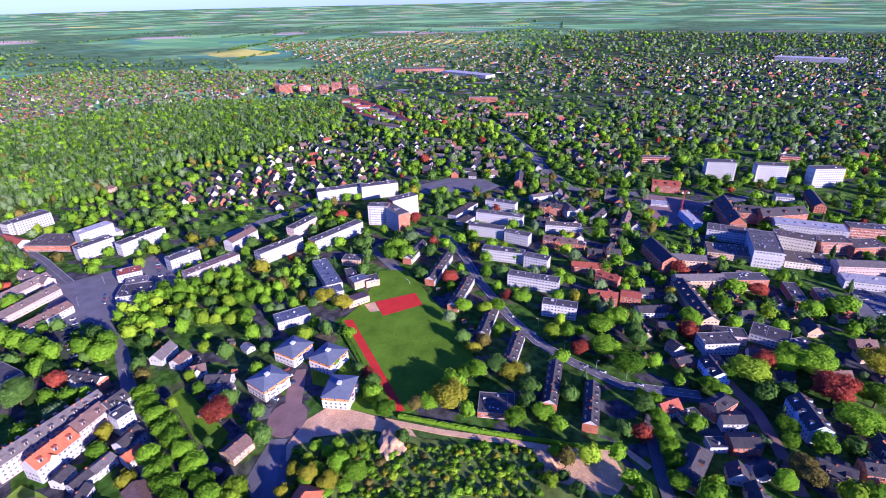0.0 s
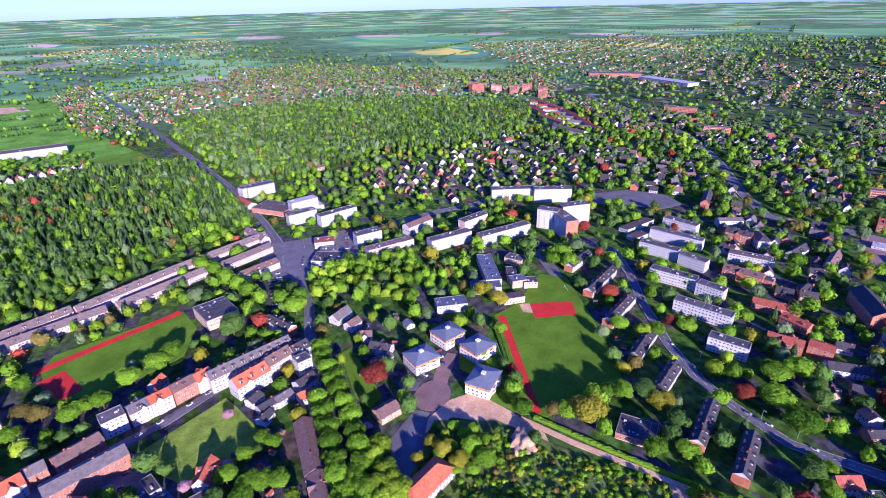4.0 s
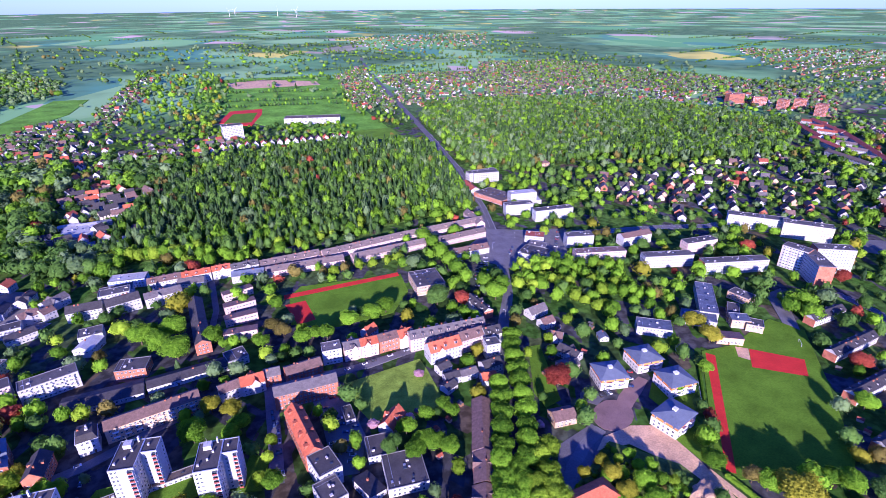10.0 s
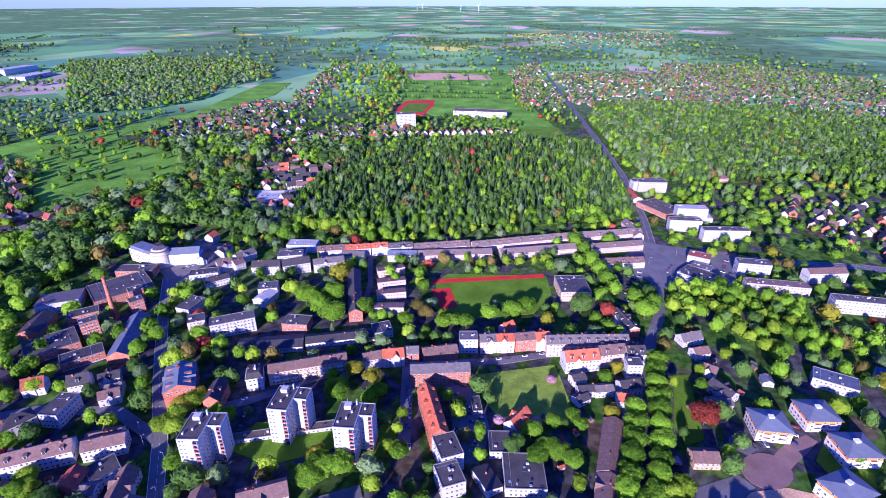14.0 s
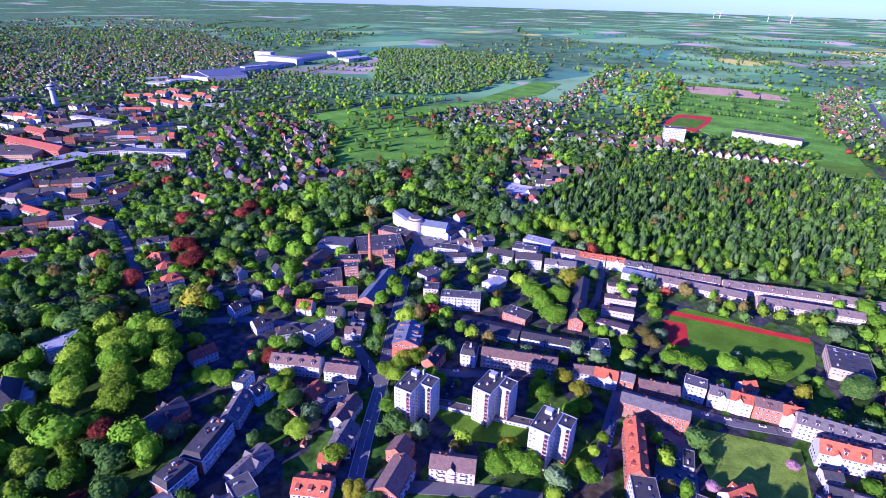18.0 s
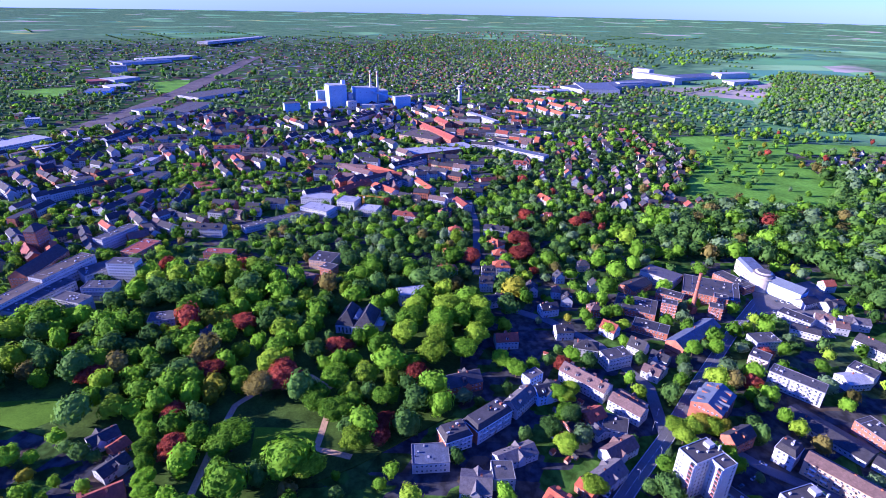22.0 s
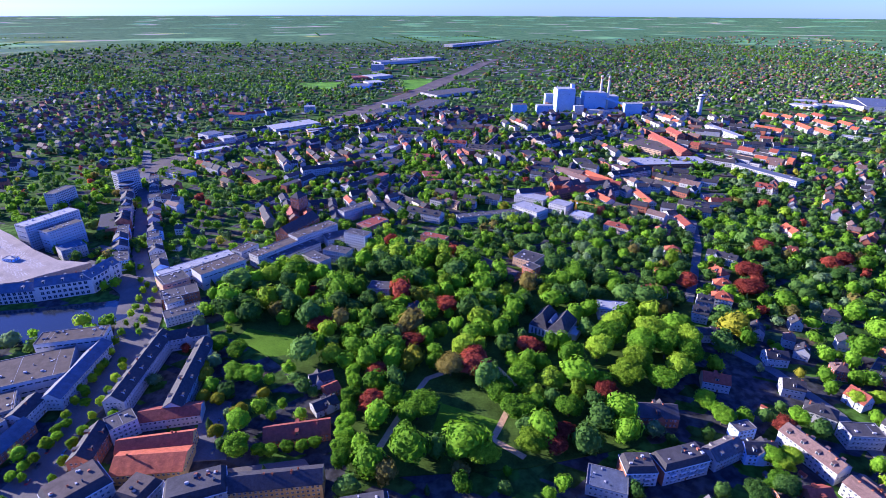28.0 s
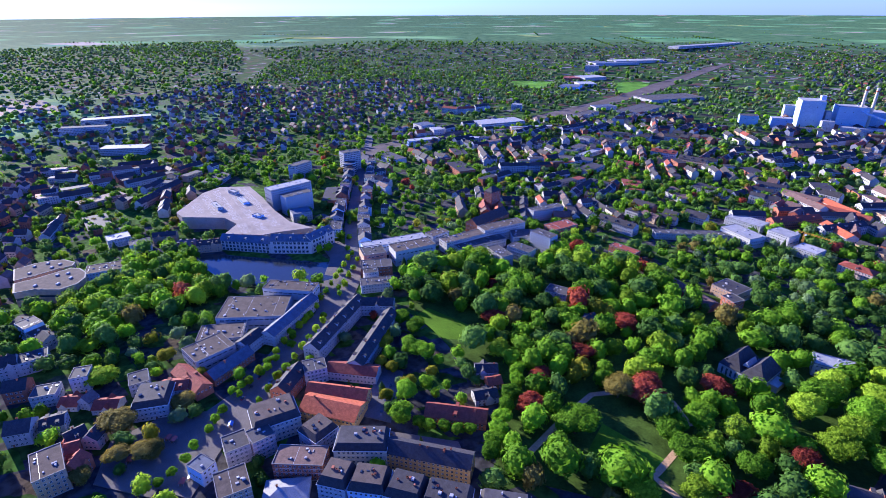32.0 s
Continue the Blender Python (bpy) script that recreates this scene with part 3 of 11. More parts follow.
                slopes.append(sideways([(cx - g - 0.3, eave - 0.3), (cx, top), (cx + g + 0.3, eave - 0.3), (cx + g + 0.3, eave - 0.05), (cx, top + 0.25), (cx - g - 0.3, eave - 0.05)], y0 - (0.25 if s < 0 else 0), y1 + (0.25 if s > 0 else 0)))
        part("wall", mesh("wall", *union(*walls), wm), ob)
        d = rise * o / w
        part("roof", mesh("roof", *union(*slopes, prism([(-w - o, eave - d), (0, eave + rise), (w + o, eave - d), (w + o, eave - d + 0.28), (0, eave + rise + 0.3), (-w - o, eave - d + 0.28)], -l - 0.25, l + 0.25)), rm), ob)
    if roof != "flat":
        for k in range(chimneys):
            cx, cy = rng.uniform(-l * 0.75, l * 0.75), rng.uniform(-0.25, 0.25) * w
            top = eave + rise + 0.9
            part("chimney", mesh("chimney", *boxes((cx - 0.45, cx + 0.45, cy - 0.35, cy + 0.35, eave + rise * 0.4, top), (cx - 0.55, cx + 0.55, cy - 0.45, cy + 0.45, top - 0.2, top)), WALLS["brick"]), ob)
    for k in range(dormers):
        cx = (k + 0.5 - dormers / 2) * (2 * l / dormers)
        for s in (-1, 1):
            y0, y1 = s * w * 0.78, s * w * 0.25
            zb, zt = eave + rise * 0.2, eave + rise * 0.72
            lo, hi = min(y0, y1), max(y0, y1)
            if far > 290:
                glass = (cx - 0.6, cx + 0.6, y0 - 0.06, y0 + 0.06, zb + 0.3, zt - 0.2, 2)
                part("dormer", merged("dormer", [(cx - 0.9, cx + 0.9, lo, hi, zb, zt, 0), (cx - 1.1, cx + 1.1, min(y0 + s * 0.2, lo), max(y0 + s * 0.2, hi), zt, zt + 0.18, 1), glass], (wm, rm, GLASS)), ob)
                continue
            dm = part("dormer", mesh("dormer", *box(cx - 0.9, cx + 0.9, lo, hi, zb, zt), wm), ob)
            part("dormer_roof", mesh("dormer_roof", *box(cx - 1.1, cx + 1.1, min(y0 + s * 0.2, y1), max(y0 + s * 0.2, y1), zt, zt + 0.18), rm), dm)
            part("pane", pane_mesh(1.2, 1.1), dm, at=pose(cx, y0, zb + 0.25, 0, 0, 0 if s > 0 else 180))
    if ends:
        for s in (-1, 1):
            part("end_wall", mesh("end_wall", *box(min(s * l, s * (l + 0.12)), max(s * l, s * (l + 0.12)), -w, w, -0.3, eave), WALLS[ends]), ob, ends + " end wall")
    for k in range(skylights):
        cx, s = (k + 0.5 - skylights / 2) * (1.7 * l / skylights), rng.choice((-1, 1))
        if roof == "flat":
            part("skylight", mesh("skylight", *box(cx - 0.9, cx + 0.9, -0.9, 0.9, eave, eave + 0.5), GLASS), ob)
        else:
            cy, an = w * 0.5, math.atan2(rise, w)
            m = pose(cx, s * cy, eave + rise * 0.5 + 0.3, -math.degrees(an) * s, 0, 0)
            part("skylight", shared("skylight", lambda: mesh("skylight", *box(-0.5, 0.5, -0.7, 0.7, 0, 0.08), GLASS)), ob, at=m)
    ww, wh = win
    pitch, joined, rails = (eave - base) / floors, [], []
    for f in range(floors):
        zz = base + f * pitch + (pitch - wh) * 0.55
        for s, (len_, off, ang) in enumerate(((2 * l, w, 0), (2 * l, w, 180), (2 * w, l, -90), (2 * w, l, 90))):
            if s > 1 and (rng.random() < 0.3 or len_ < 4):
                continue
            here = pose(0, 0, 0, 0, 0, ang) @ pose(0, off, zz)
            span = len_ - 1.2
            n = max(1, int(span // step))
            for i in range(n):
                if single:
                    part("window", window_mesh(ww, wh), ob, at=here @ pose((i - (n - 1) / 2) * step, 0, 0))
                else:
                    joined += [(here, q) for q in window_boxes((i - (n - 1) / 2) * step, ww, wh)[:3 if far < 700 else 1]]
            if balconies and s < 2 and f > 0 and (balconies == 2 or s == balconies - 3 or balconies == 1 and s == 0):
                n = max(1, int(span // 6))
                for i in range(n):
                    at = here @ pose((i - (n - 1) / 2) * 6, 0, -0.8)
                    if far > 330:
                        rails += [(at, (*q, 0)) for q in BALCONY]
                    else:
                        part("balcony", shared("balcony", lambda: mesh("balcony", *boxes(*BALCONY), FRAME)), ob, at=at)
    if rails:
        part("balcony_rail", framed("balcony_rail", rails), ob)["kind"] = "stuff"
    if joined:
        part("glazing", framed("glazing", joined if far < 700 else [(p, (*q[:6], 1)) for p, q in joined], flush=True), ob)["kind"] = "stuff"
    if far < 420 and eave < 15 and roof != "flat":
        part("door", shared("door", lambda: mesh("door", *boxes((-0.55, 0.55, -0.03, 0.07, 0, 2.1)), WALLS["wood"])), ob, at=pose(rng.uniform(-l * 0.5, l * 0.5), -w, 0, 0, 0, 180))
    return ob


# ---- trees ----
def some_lobes(rng, n):
    """Directions in which the boughs of a crown bulge, and how far."""
    out = []
    for _ in range(n):
        d = Vector((rng.gauss(0, 1), rng.gauss(0, 1), rng.gauss(0.25, 0.9))).normalized()
        out.append((d, rng.uniform(0.82, 1.1), rng.uniform(0.80, 0.9)))
    return out


def lobed(d, lobes):
    """The crown's radius along a direction: the farthest bough, with creases between."""
    best = 0.58
    for axis, far, tight in lobes:
        c = d.dot(axis)
        if c > tight - 0.12:
            best = max(best, far * (1 - 0.42 * ((1 - c) / (1.12 - tight)) ** 1.3))
    return best


def leafy(rng, kind, n, size, core=2, tilt=0.75):
    """A crown, 1 m high and wide, base at 0: n leaf clumps that face outwards over its boughs, round a darker core."""
    off, lobes = Vector((rng.uniform(0, 50), rng.uniform(0, 50), rng.uniform(0, 50))), some_lobes(rng, 20)
    bm = bmesh.new()
    bmesh.ops.create_icosphere(bm, subdivisions=core, radius=1.0)

    def at(d, f):
        if kind == "fir":
            h = (d.z + 1) / 2
            r = (1.02 - h) ** 0.8 * (1 + 0.3 * noise.noise(d * 5 + off)) * 0.6 * f
            return Vector((d.x * r, d.y * r, 0.03 + 0.97 * h))
        r = (lobed(d, lobes) + 0.14 * noise.noise(d * 1.5 + off) + 0.10 * noise.noise(d * 6 + off)) * f
        return Vector((d.x * r * 0.5, d.y * r * 0.5, 0.52 + d.z * r * (0.46 if d.z > 0 else 0.42)))

    for v in bm.verts:
        v.co = at(v.co.normalized(), rng.uniform(0.84, 0.93))
    for _ in range(n):
        d = Vector((rng.gauss(0, 1), rng.gauss(0, 1), rng.gauss(0.15, 1))).normalized()
        c, q = at(d, rng.uniform(0.88, 1.05)), size * rng.uniform(0.6, 1.3)
        out = Vector((d.x, d.y, d.z * 0.7 + (0.25 if kind == "fir" else 0.1)))
        out = (out + tilt * Vector((rng.gauss(0, 0.6), rng.gauss(0, 0.6), rng.gauss(0, 0.6)))).normalized()
        u = out.cross(Vector((rng.gauss(0, 1), rng.gauss(0, 1), rng.gauss(0, 1)))).normalized()
        w, turn = out.cross(u), rng.uniform(0, 2)
        bm.faces.new([bm.verts.new(c + (u * math.cos(turn + k) + w * math.sin(turn + k)) * q * rng.uniform(0.7, 1.2)) for k in (0, 2.1, 4.2)])
    return bm


def crown_mesh(kind, seed):
    """A crown for a tree of its own."""
    bm = leafy(random.Random(seed), kind, 3000, 0.031, 3)
    me = bpy.data.meshes.new("crown")
    bm.to_mesh(me)
    bm.free()
    return me


def trunk_mesh(seed):
    rng = random.Random(seed)
    verts, faces = [], []
    limbs = [((0, 0, -0.02), (0, 0, 0.62), 0.030, 0.012)]
    for k in range(5):
        an, up = rng.uniform(0, 6.28), rng.uniform(0.22, 0.4)
        limbs.append(((0, 0, up), (math.cos(an) * 0.28, math.sin(an) * 0.28, up + rng.uniform(0.2, 0.35)), 0.014, 0.005))
    for a, b, r0, r1 in limbs:
        k = len(verts)
        for q, r in ((a, r0), (b, r1)):
            verts += [(q[0] + r * math.cos(i * 1.0472), q[1] + r * math.sin(i * 1.0472), q[2]) for i in range(6)]
        faces += [(k + i, k + (i + 1) % 6, k + 6 + (i + 1) % 6, k + 6 + i) for i in range(6)]
    return mesh("trunk", verts, faces, BARK)


TRUNKS = [trunk_mesh(k) for k in range(3)]
CROWNS = {}
for kind in SPECIES:
    CROWNS[kind] = []
    for k in range(3):
        me = crown_mesh("fir" if kind == "fir" else "round", hash(len(kind)) + 17 * k + len(CROWNS) * 5)
        me.materials.append(LEAVES[kind])
        CROWNS[kind].append(me)
TREE_LABELS = {
    "green": "leafy green tree with a full rounded crown", "lime": "tree in fresh light green spring leaf", "deep": "dark green broadleaf tree",
    "yellow": "yellow-green tree in young leaf", "copper": "copper beech with dark red leaves", "bud": "brownish tree just coming into leaf",
    "fir": "dark narrow conifer", "blossom": "small tree in pink blossom", "willow": "tree with leaves paled to grey-green for distance haze"}
TREE_CELLS = {}


def tree(x, y, h, r, kind="green", group=""):
    if math.hypot(x, y) > 395 and kind not in ("copper", "blossom"):
        WOODLAND[kind].append((x, y, h, r))
        TREE_CELLS.setdefault((int(x // 12), int(y // 12)), []).append((x, y, r))
        return
    rng = random.Random(round(x * 31 + y * 17))
    TREE_CELLS.setdefault((int(x // 12), int(y // 12)), []).append((x, y, r))
    ob = new("conifer" if kind == "fir" else "tree")
    ob.matrix_basis = Matrix.LocRotScale((x, y, 0), Euler((0, 0, rng.uniform(0, 6.28))), (2 * r * rng.uniform(0.88, 1.15), 2 * r * rng.uniform(0.88, 1.15), h))
    tagged(ob, TREE_LABELS[kind], "tree", group)
    part("trunk", TRUNKS[rng.randrange(3)], ob)
    part("crown", CROWNS[kind][rng.randrange(3)], ob, at=pose(0, 0, 0.16) @ Matrix.Diagonal((1, 1, 0.84, 1)) if kind != "fir" else pose(0, 0, 0.05))


def inside(x, y, corners):
    hit, n = False, len(corners)
    for i in range(n):
        (x0, y0), (x1, y1) = corners[i], corners[(i + 1) % n]
        if (y0 > y) != (y1 > y) and x < (x1 - x0) * (y - y0) / (y1 - y0) + x0:
            hit = not hit
    return hit


def blocked(x, y, r, roads=True):
    """Whether something stands, or a road or open ground lies, at a place."""
    for fx, fy, fr, fl, fw in CELLS.get((int(x // 40), int(y // 40)), ()):
        dx, dy = x - fx, y - fy
        if abs(dx) + abs(dy) < fl + fw + r + 5:
            c, s = math.cos(fr), math.sin(fr)
            if abs(dx * c + dy * s) < fl + r * 0.55 and abs(dy * c - dx * s) < fw + r * 0.55:
                return True
    for corners in CLEAR:
        if inside(x, y, corners):
            return True
    if roads:
        for px, py, w in ROAD_CELLS.get((int(x // 20), int(y // 20)), ()):
            if math.hypot(x - px, y - py) < w / 2 + r * 0.5:
                return True
    return False


def lite_crowns(level):
    """Plainer crowns for woods, the plainer the farther off they stand."""
    n, size, core = ((6, 0.20, 1), (36, 0.17, 1), (110, 0.105, 1), (330, 0.066, 2))[level]
    out = {}
    for kind in ("round", "fir"):
        out[kind] = []
        for seed in range(6):
            bm = leafy(random.Random(seed + 90), kind, n, size, core, 0.4)
            bm.verts.index_update()
            out[kind].append((np.array([v.co[:] for v in bm.verts]), np.array([[v.index for v in f.verts] for f in bm.faces])))
            bm.free()
    return out


LITE = {k: lite_crowns(k) for k in (0, 1, 2, 3)}


def woods(name, label, kind, spots):
    """Many trees as one mesh; spots: x, y, height, radius."""
    rng = np.random.default_rng(len(spots))
    vs, fs, tones, count = [], [], [], 0
    for x, y, h, r in spots:
        v, f = LITE[3 if (d := math.hypot(x, y)) < 420 and h > 4.5 or h > 14 and d < 560 else 2 if d < 850 else 1 if d < 1300 else 0]["fir" if kind == "fir" else "round"][rng.integers(6)]
        an = rng.uniform(0, 6.28)
        c, s = math.cos(an), math.sin(an)
        wx, wy, wz, k = warp(x, y)
        v = v * np.array((rng.uniform(0.82, 1.22), rng.uniform(0.82, 1.22), 1.0))
        q = np.empty_like(v)
        q[:, 0], q[:, 1], q[:, 2] = wx + (v[:, 0] * c - v[:, 1] * s) * 2 * r * k, wy + (v[:, 0] * s + v[:, 1] * c) * 2 * r * k, wz + v[:, 2] * h * k - 0.3
        vs.append(q)
        fs.append(f + count)
        tones.append(np.full(len(v), rng.random(), dtype=np.float32))
        count += len(v)
    if not vs:
        return
    v, f = np.concatenate(vs).astype(np.float32), np.concatenate(fs).astype(np.int32)
    me = bpy.data.meshes.new(name)
    me.vertices.add(len(v))
    me.vertices.foreach_set("co", v.ravel())
    me.loops.add(f.size)
    me.loops.foreach_set("vertex_index", f.ravel())
    me.polygons.add(len(f))
    me.polygons.foreach_set("loop_start", np.arange(0, f.size, 3, dtype=np.int32))
    me.polygons.foreach_set("loop_total", np.full(len(f), 3, dtype=np.int32))
    me.update(calc_edges=True)
    me.attributes.new("tone", "FLOAT", "POINT").data.foreach_set("value", np.concatenate(tones))
    me.materials.append(WOOD_LEAVES[kind])
    tagged(new(name, me), label, "trees", kind="stuff")


WOODLAND = {k: [] for k in SPECIES}
SETTLED = []  # built-up ground, where trees stay small and sparse


def grove(n, kinds, hmin, hmax, *corners, gap=0.8, check=True, roads=True, things=False, broad=(0.34, 0.5), full=False):
    """Trees strewn over a piece of ground: up to n of them, kinds by their weights."""
    rng = random.Random(n + round(corners[0][0]))
    xs, ys = [c[0] for c in corners], [c[1] for c in corners]
    names, weights = list(kinds), list(kinds.values())
    placed = 0
    for _ in range(n * 4):
        if placed >= n:
            break
        x, y = rng.uniform(min(xs), max(xs)), rng.uniform(min(ys), max(ys))
        kind = rng.choices(names, weights)[0]
        h = rng.uniform(hmin, hmax)
        r = h * (rng.uniform(0.2, 0.26) if kind == "fir" else rng.uniform(*broad))
        if not inside(x, y, corners):
            continue
        i, j = int(x // 12), int(y // 12)
        if any(math.hypot(x - a, y - b) < (r + c) * gap for p in (i - 1, i, i + 1) for q in (j - 1, j, j + 1) for a, b, c in TREE_CELLS.get((p, q), ())):
            continue
        if not things and not full and any(inside(x, y, c) for c in SETTLED):
            if rng.random() < 0.4:
                continue
            h, r = h * 0.66, r * 0.72
        if check and blocked(x, y, r, roads):
            continue
        if not things:
            TREE_CELLS.setdefault((i, j), []).append((x, y, r))
        if things:
            tree(x, y, round(h, 1), round(r, 1), kind)
        else:
            WOODLAND[kind].append((x, y, h, r))
        placed += 1


# ---- rows of small houses ----
def suburb(n, angle, corners, walls, tiles, label, h=(3.0, 4.8), size=(9, 14), streets=30.0, pitch=17.0, things=False, flip=True):
    """Houses in rows along streets over a piece of ground; far ones as one mesh."""
    rng = random.Random(n * 7 + round(corners[0][0]))
    xs, ys = [c[0] for c in corners], [c[1] for c in corners]
    cx, cy, reach = sum(xs) / len(xs), sum(ys) / len(ys), max(max(xs) - min(xs), max(ys) - min(ys))
    ca, sa = math.cos(radians(angle)), math.sin(radians(angle))
    spots = []
    for i in range(int(-reach / streets), int(reach / streets) + 1):
        for j in range(int(-reach / pitch), int(reach / pitch) + 1):
            u, v = j * pitch + (rng.uniform(-5, 5) if flip else 0), i * streets + rng.uniform(-6, 6) * (1 if flip else 0.2) + 6 * math.sin(j * 0.3 + i)
            if flip:
                u, v = u + 26 * noise.noise(Vector((u * 0.008, v * 0.008, 1.5))), v + 38 * noise.noise(Vector((u * 0.007, v * 0.007, 7.5)))
                if rng.random() < 0.12:
                    continue
            x, y = cx + u * ca - v * sa, cy + u * sa + v * ca
            if inside(x, y, corners) and not blocked(x, y, 8 if flip else 4):
                spots.append((x, y))
    rng.shuffle(spots)
    SETTLED.append(corners)
    wk, wp, tk, tp = list(walls), list(walls.values()), list(tiles), list(tiles.values())
    mats = [WALLS[k] for k in wk] + [ROOFS[k] for k in tk] + [GLASS]
    verts, faces, kinds = [], [], []
    for x, y in spots[:n]:
        wall, roof = rng.choices(range(len(wk)), wp)[0], rng.choices(range(len(tk)), tp)[0]
        L, W, ev = rng.uniform(*size), rng.uniform(8, 10.5), rng.uniform(*h)
        rise, rot = W * rng.uniform(0.4, 0.55), angle + (rng.choice((0, 0, 90)) + rng.uniform(-12, 12) if flip else 0)
        if things and math.hypot(x, y) < 560:
            building("house", label, x, y, rot, round(L, 1), round(W, 1), round(ev, 1), round(rise, 1), "hip" if rng.random() < 0.2 else "gable", wk[wall], tk[roof], dormers=rng.choice((0, 0, 1)))
            continue
        stand(x, y, radians(rot), L / 2 + 0.5, W / 2 + 0.5)
        for _ in range(2 if math.hypot(x, y) < 800 else 4):
            an, q, th = rng.uniform(0, 6.28), rng.uniform(8.5, 14), rng.uniform(5, 10) * (1.0 if math.hypot(x, y) < 1100 else 1.3)
            # beyond 900 m more trees take the haze-paled leaf colour
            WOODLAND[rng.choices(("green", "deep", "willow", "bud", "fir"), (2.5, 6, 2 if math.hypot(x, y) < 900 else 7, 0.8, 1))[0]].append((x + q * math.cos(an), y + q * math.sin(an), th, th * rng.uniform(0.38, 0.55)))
        wx, wy, wz, k = warp(x, y)
        m = Matrix.Translation((wx, wy, wz)) @ Matrix.Rotation(radians(rot), 4, "Z") @ Matrix.Scale(k, 4)
        l, w, o = L / 2, W / 2, 0.4
        shapes = [(prism([(-w, -0.3), (w, -0.3), (w, ev), (0, ev + rise), (-w, ev)], -l, l), wall),
                  (prism([(-w - o, ev - 0.3), (0, ev + rise), (w + o, ev - 0.3), (w + o, ev), (0, ev + rise + 0.3), (-w - o, ev)], -l - o, l + o), len(wk) + roof)]
        if math.hypot(x, y) < 1300:
            for s in (-1, 1):
                shapes += [(box(q - 0.8, q + 0.8, s * w - 0.05, s * w + 0.05, z, z + 1.4), len(mats) - 1) for q in (-l * 0.55, 0, l * 0.55) for z in ((1.0,) if ev < 5 else (1.0, 3.7))]
        for (v, f), mat in shapes:
            faces += [tuple(q + len(verts) for q in g) for g in f]
            verts += [m @ Vector(q) for q in v]
            kinds += [mat] * len(f)
    if verts:
        me = mesh("housing", verts, faces, mats)
        me.polygons.foreach_set("material_index", kinds)
        tagged(new("housing", me), label, "houses", kind="stuff")


def hedgerows(n, near, far, yaw0, yaw1):
    """Lines of trees between the far fields."""
    rng = random.Random(n)
    for _ in range(n):
        d, yaw = near * (far / near) ** rng.random(), radians(rng.uniform(yaw0, yaw1))
        x, y, an = -math.sin(yaw) * d, math.cos(yaw) * d, radians(rng.choice((24, 114, 20, 118)))
        step = 15 + d * 0.003
        for k in range(int(rng.uniform(12, 34))):
            if rng.random() < 0.85:
                h = rng.uniform(8, 14)
                WOODLAND[rng.choice(("deep", "green", "deep", "fir"))].append((x + math.cos(an) * k * step, y + math.sin(an) * k * step, h, h * 0.5 + d * 0.0006))


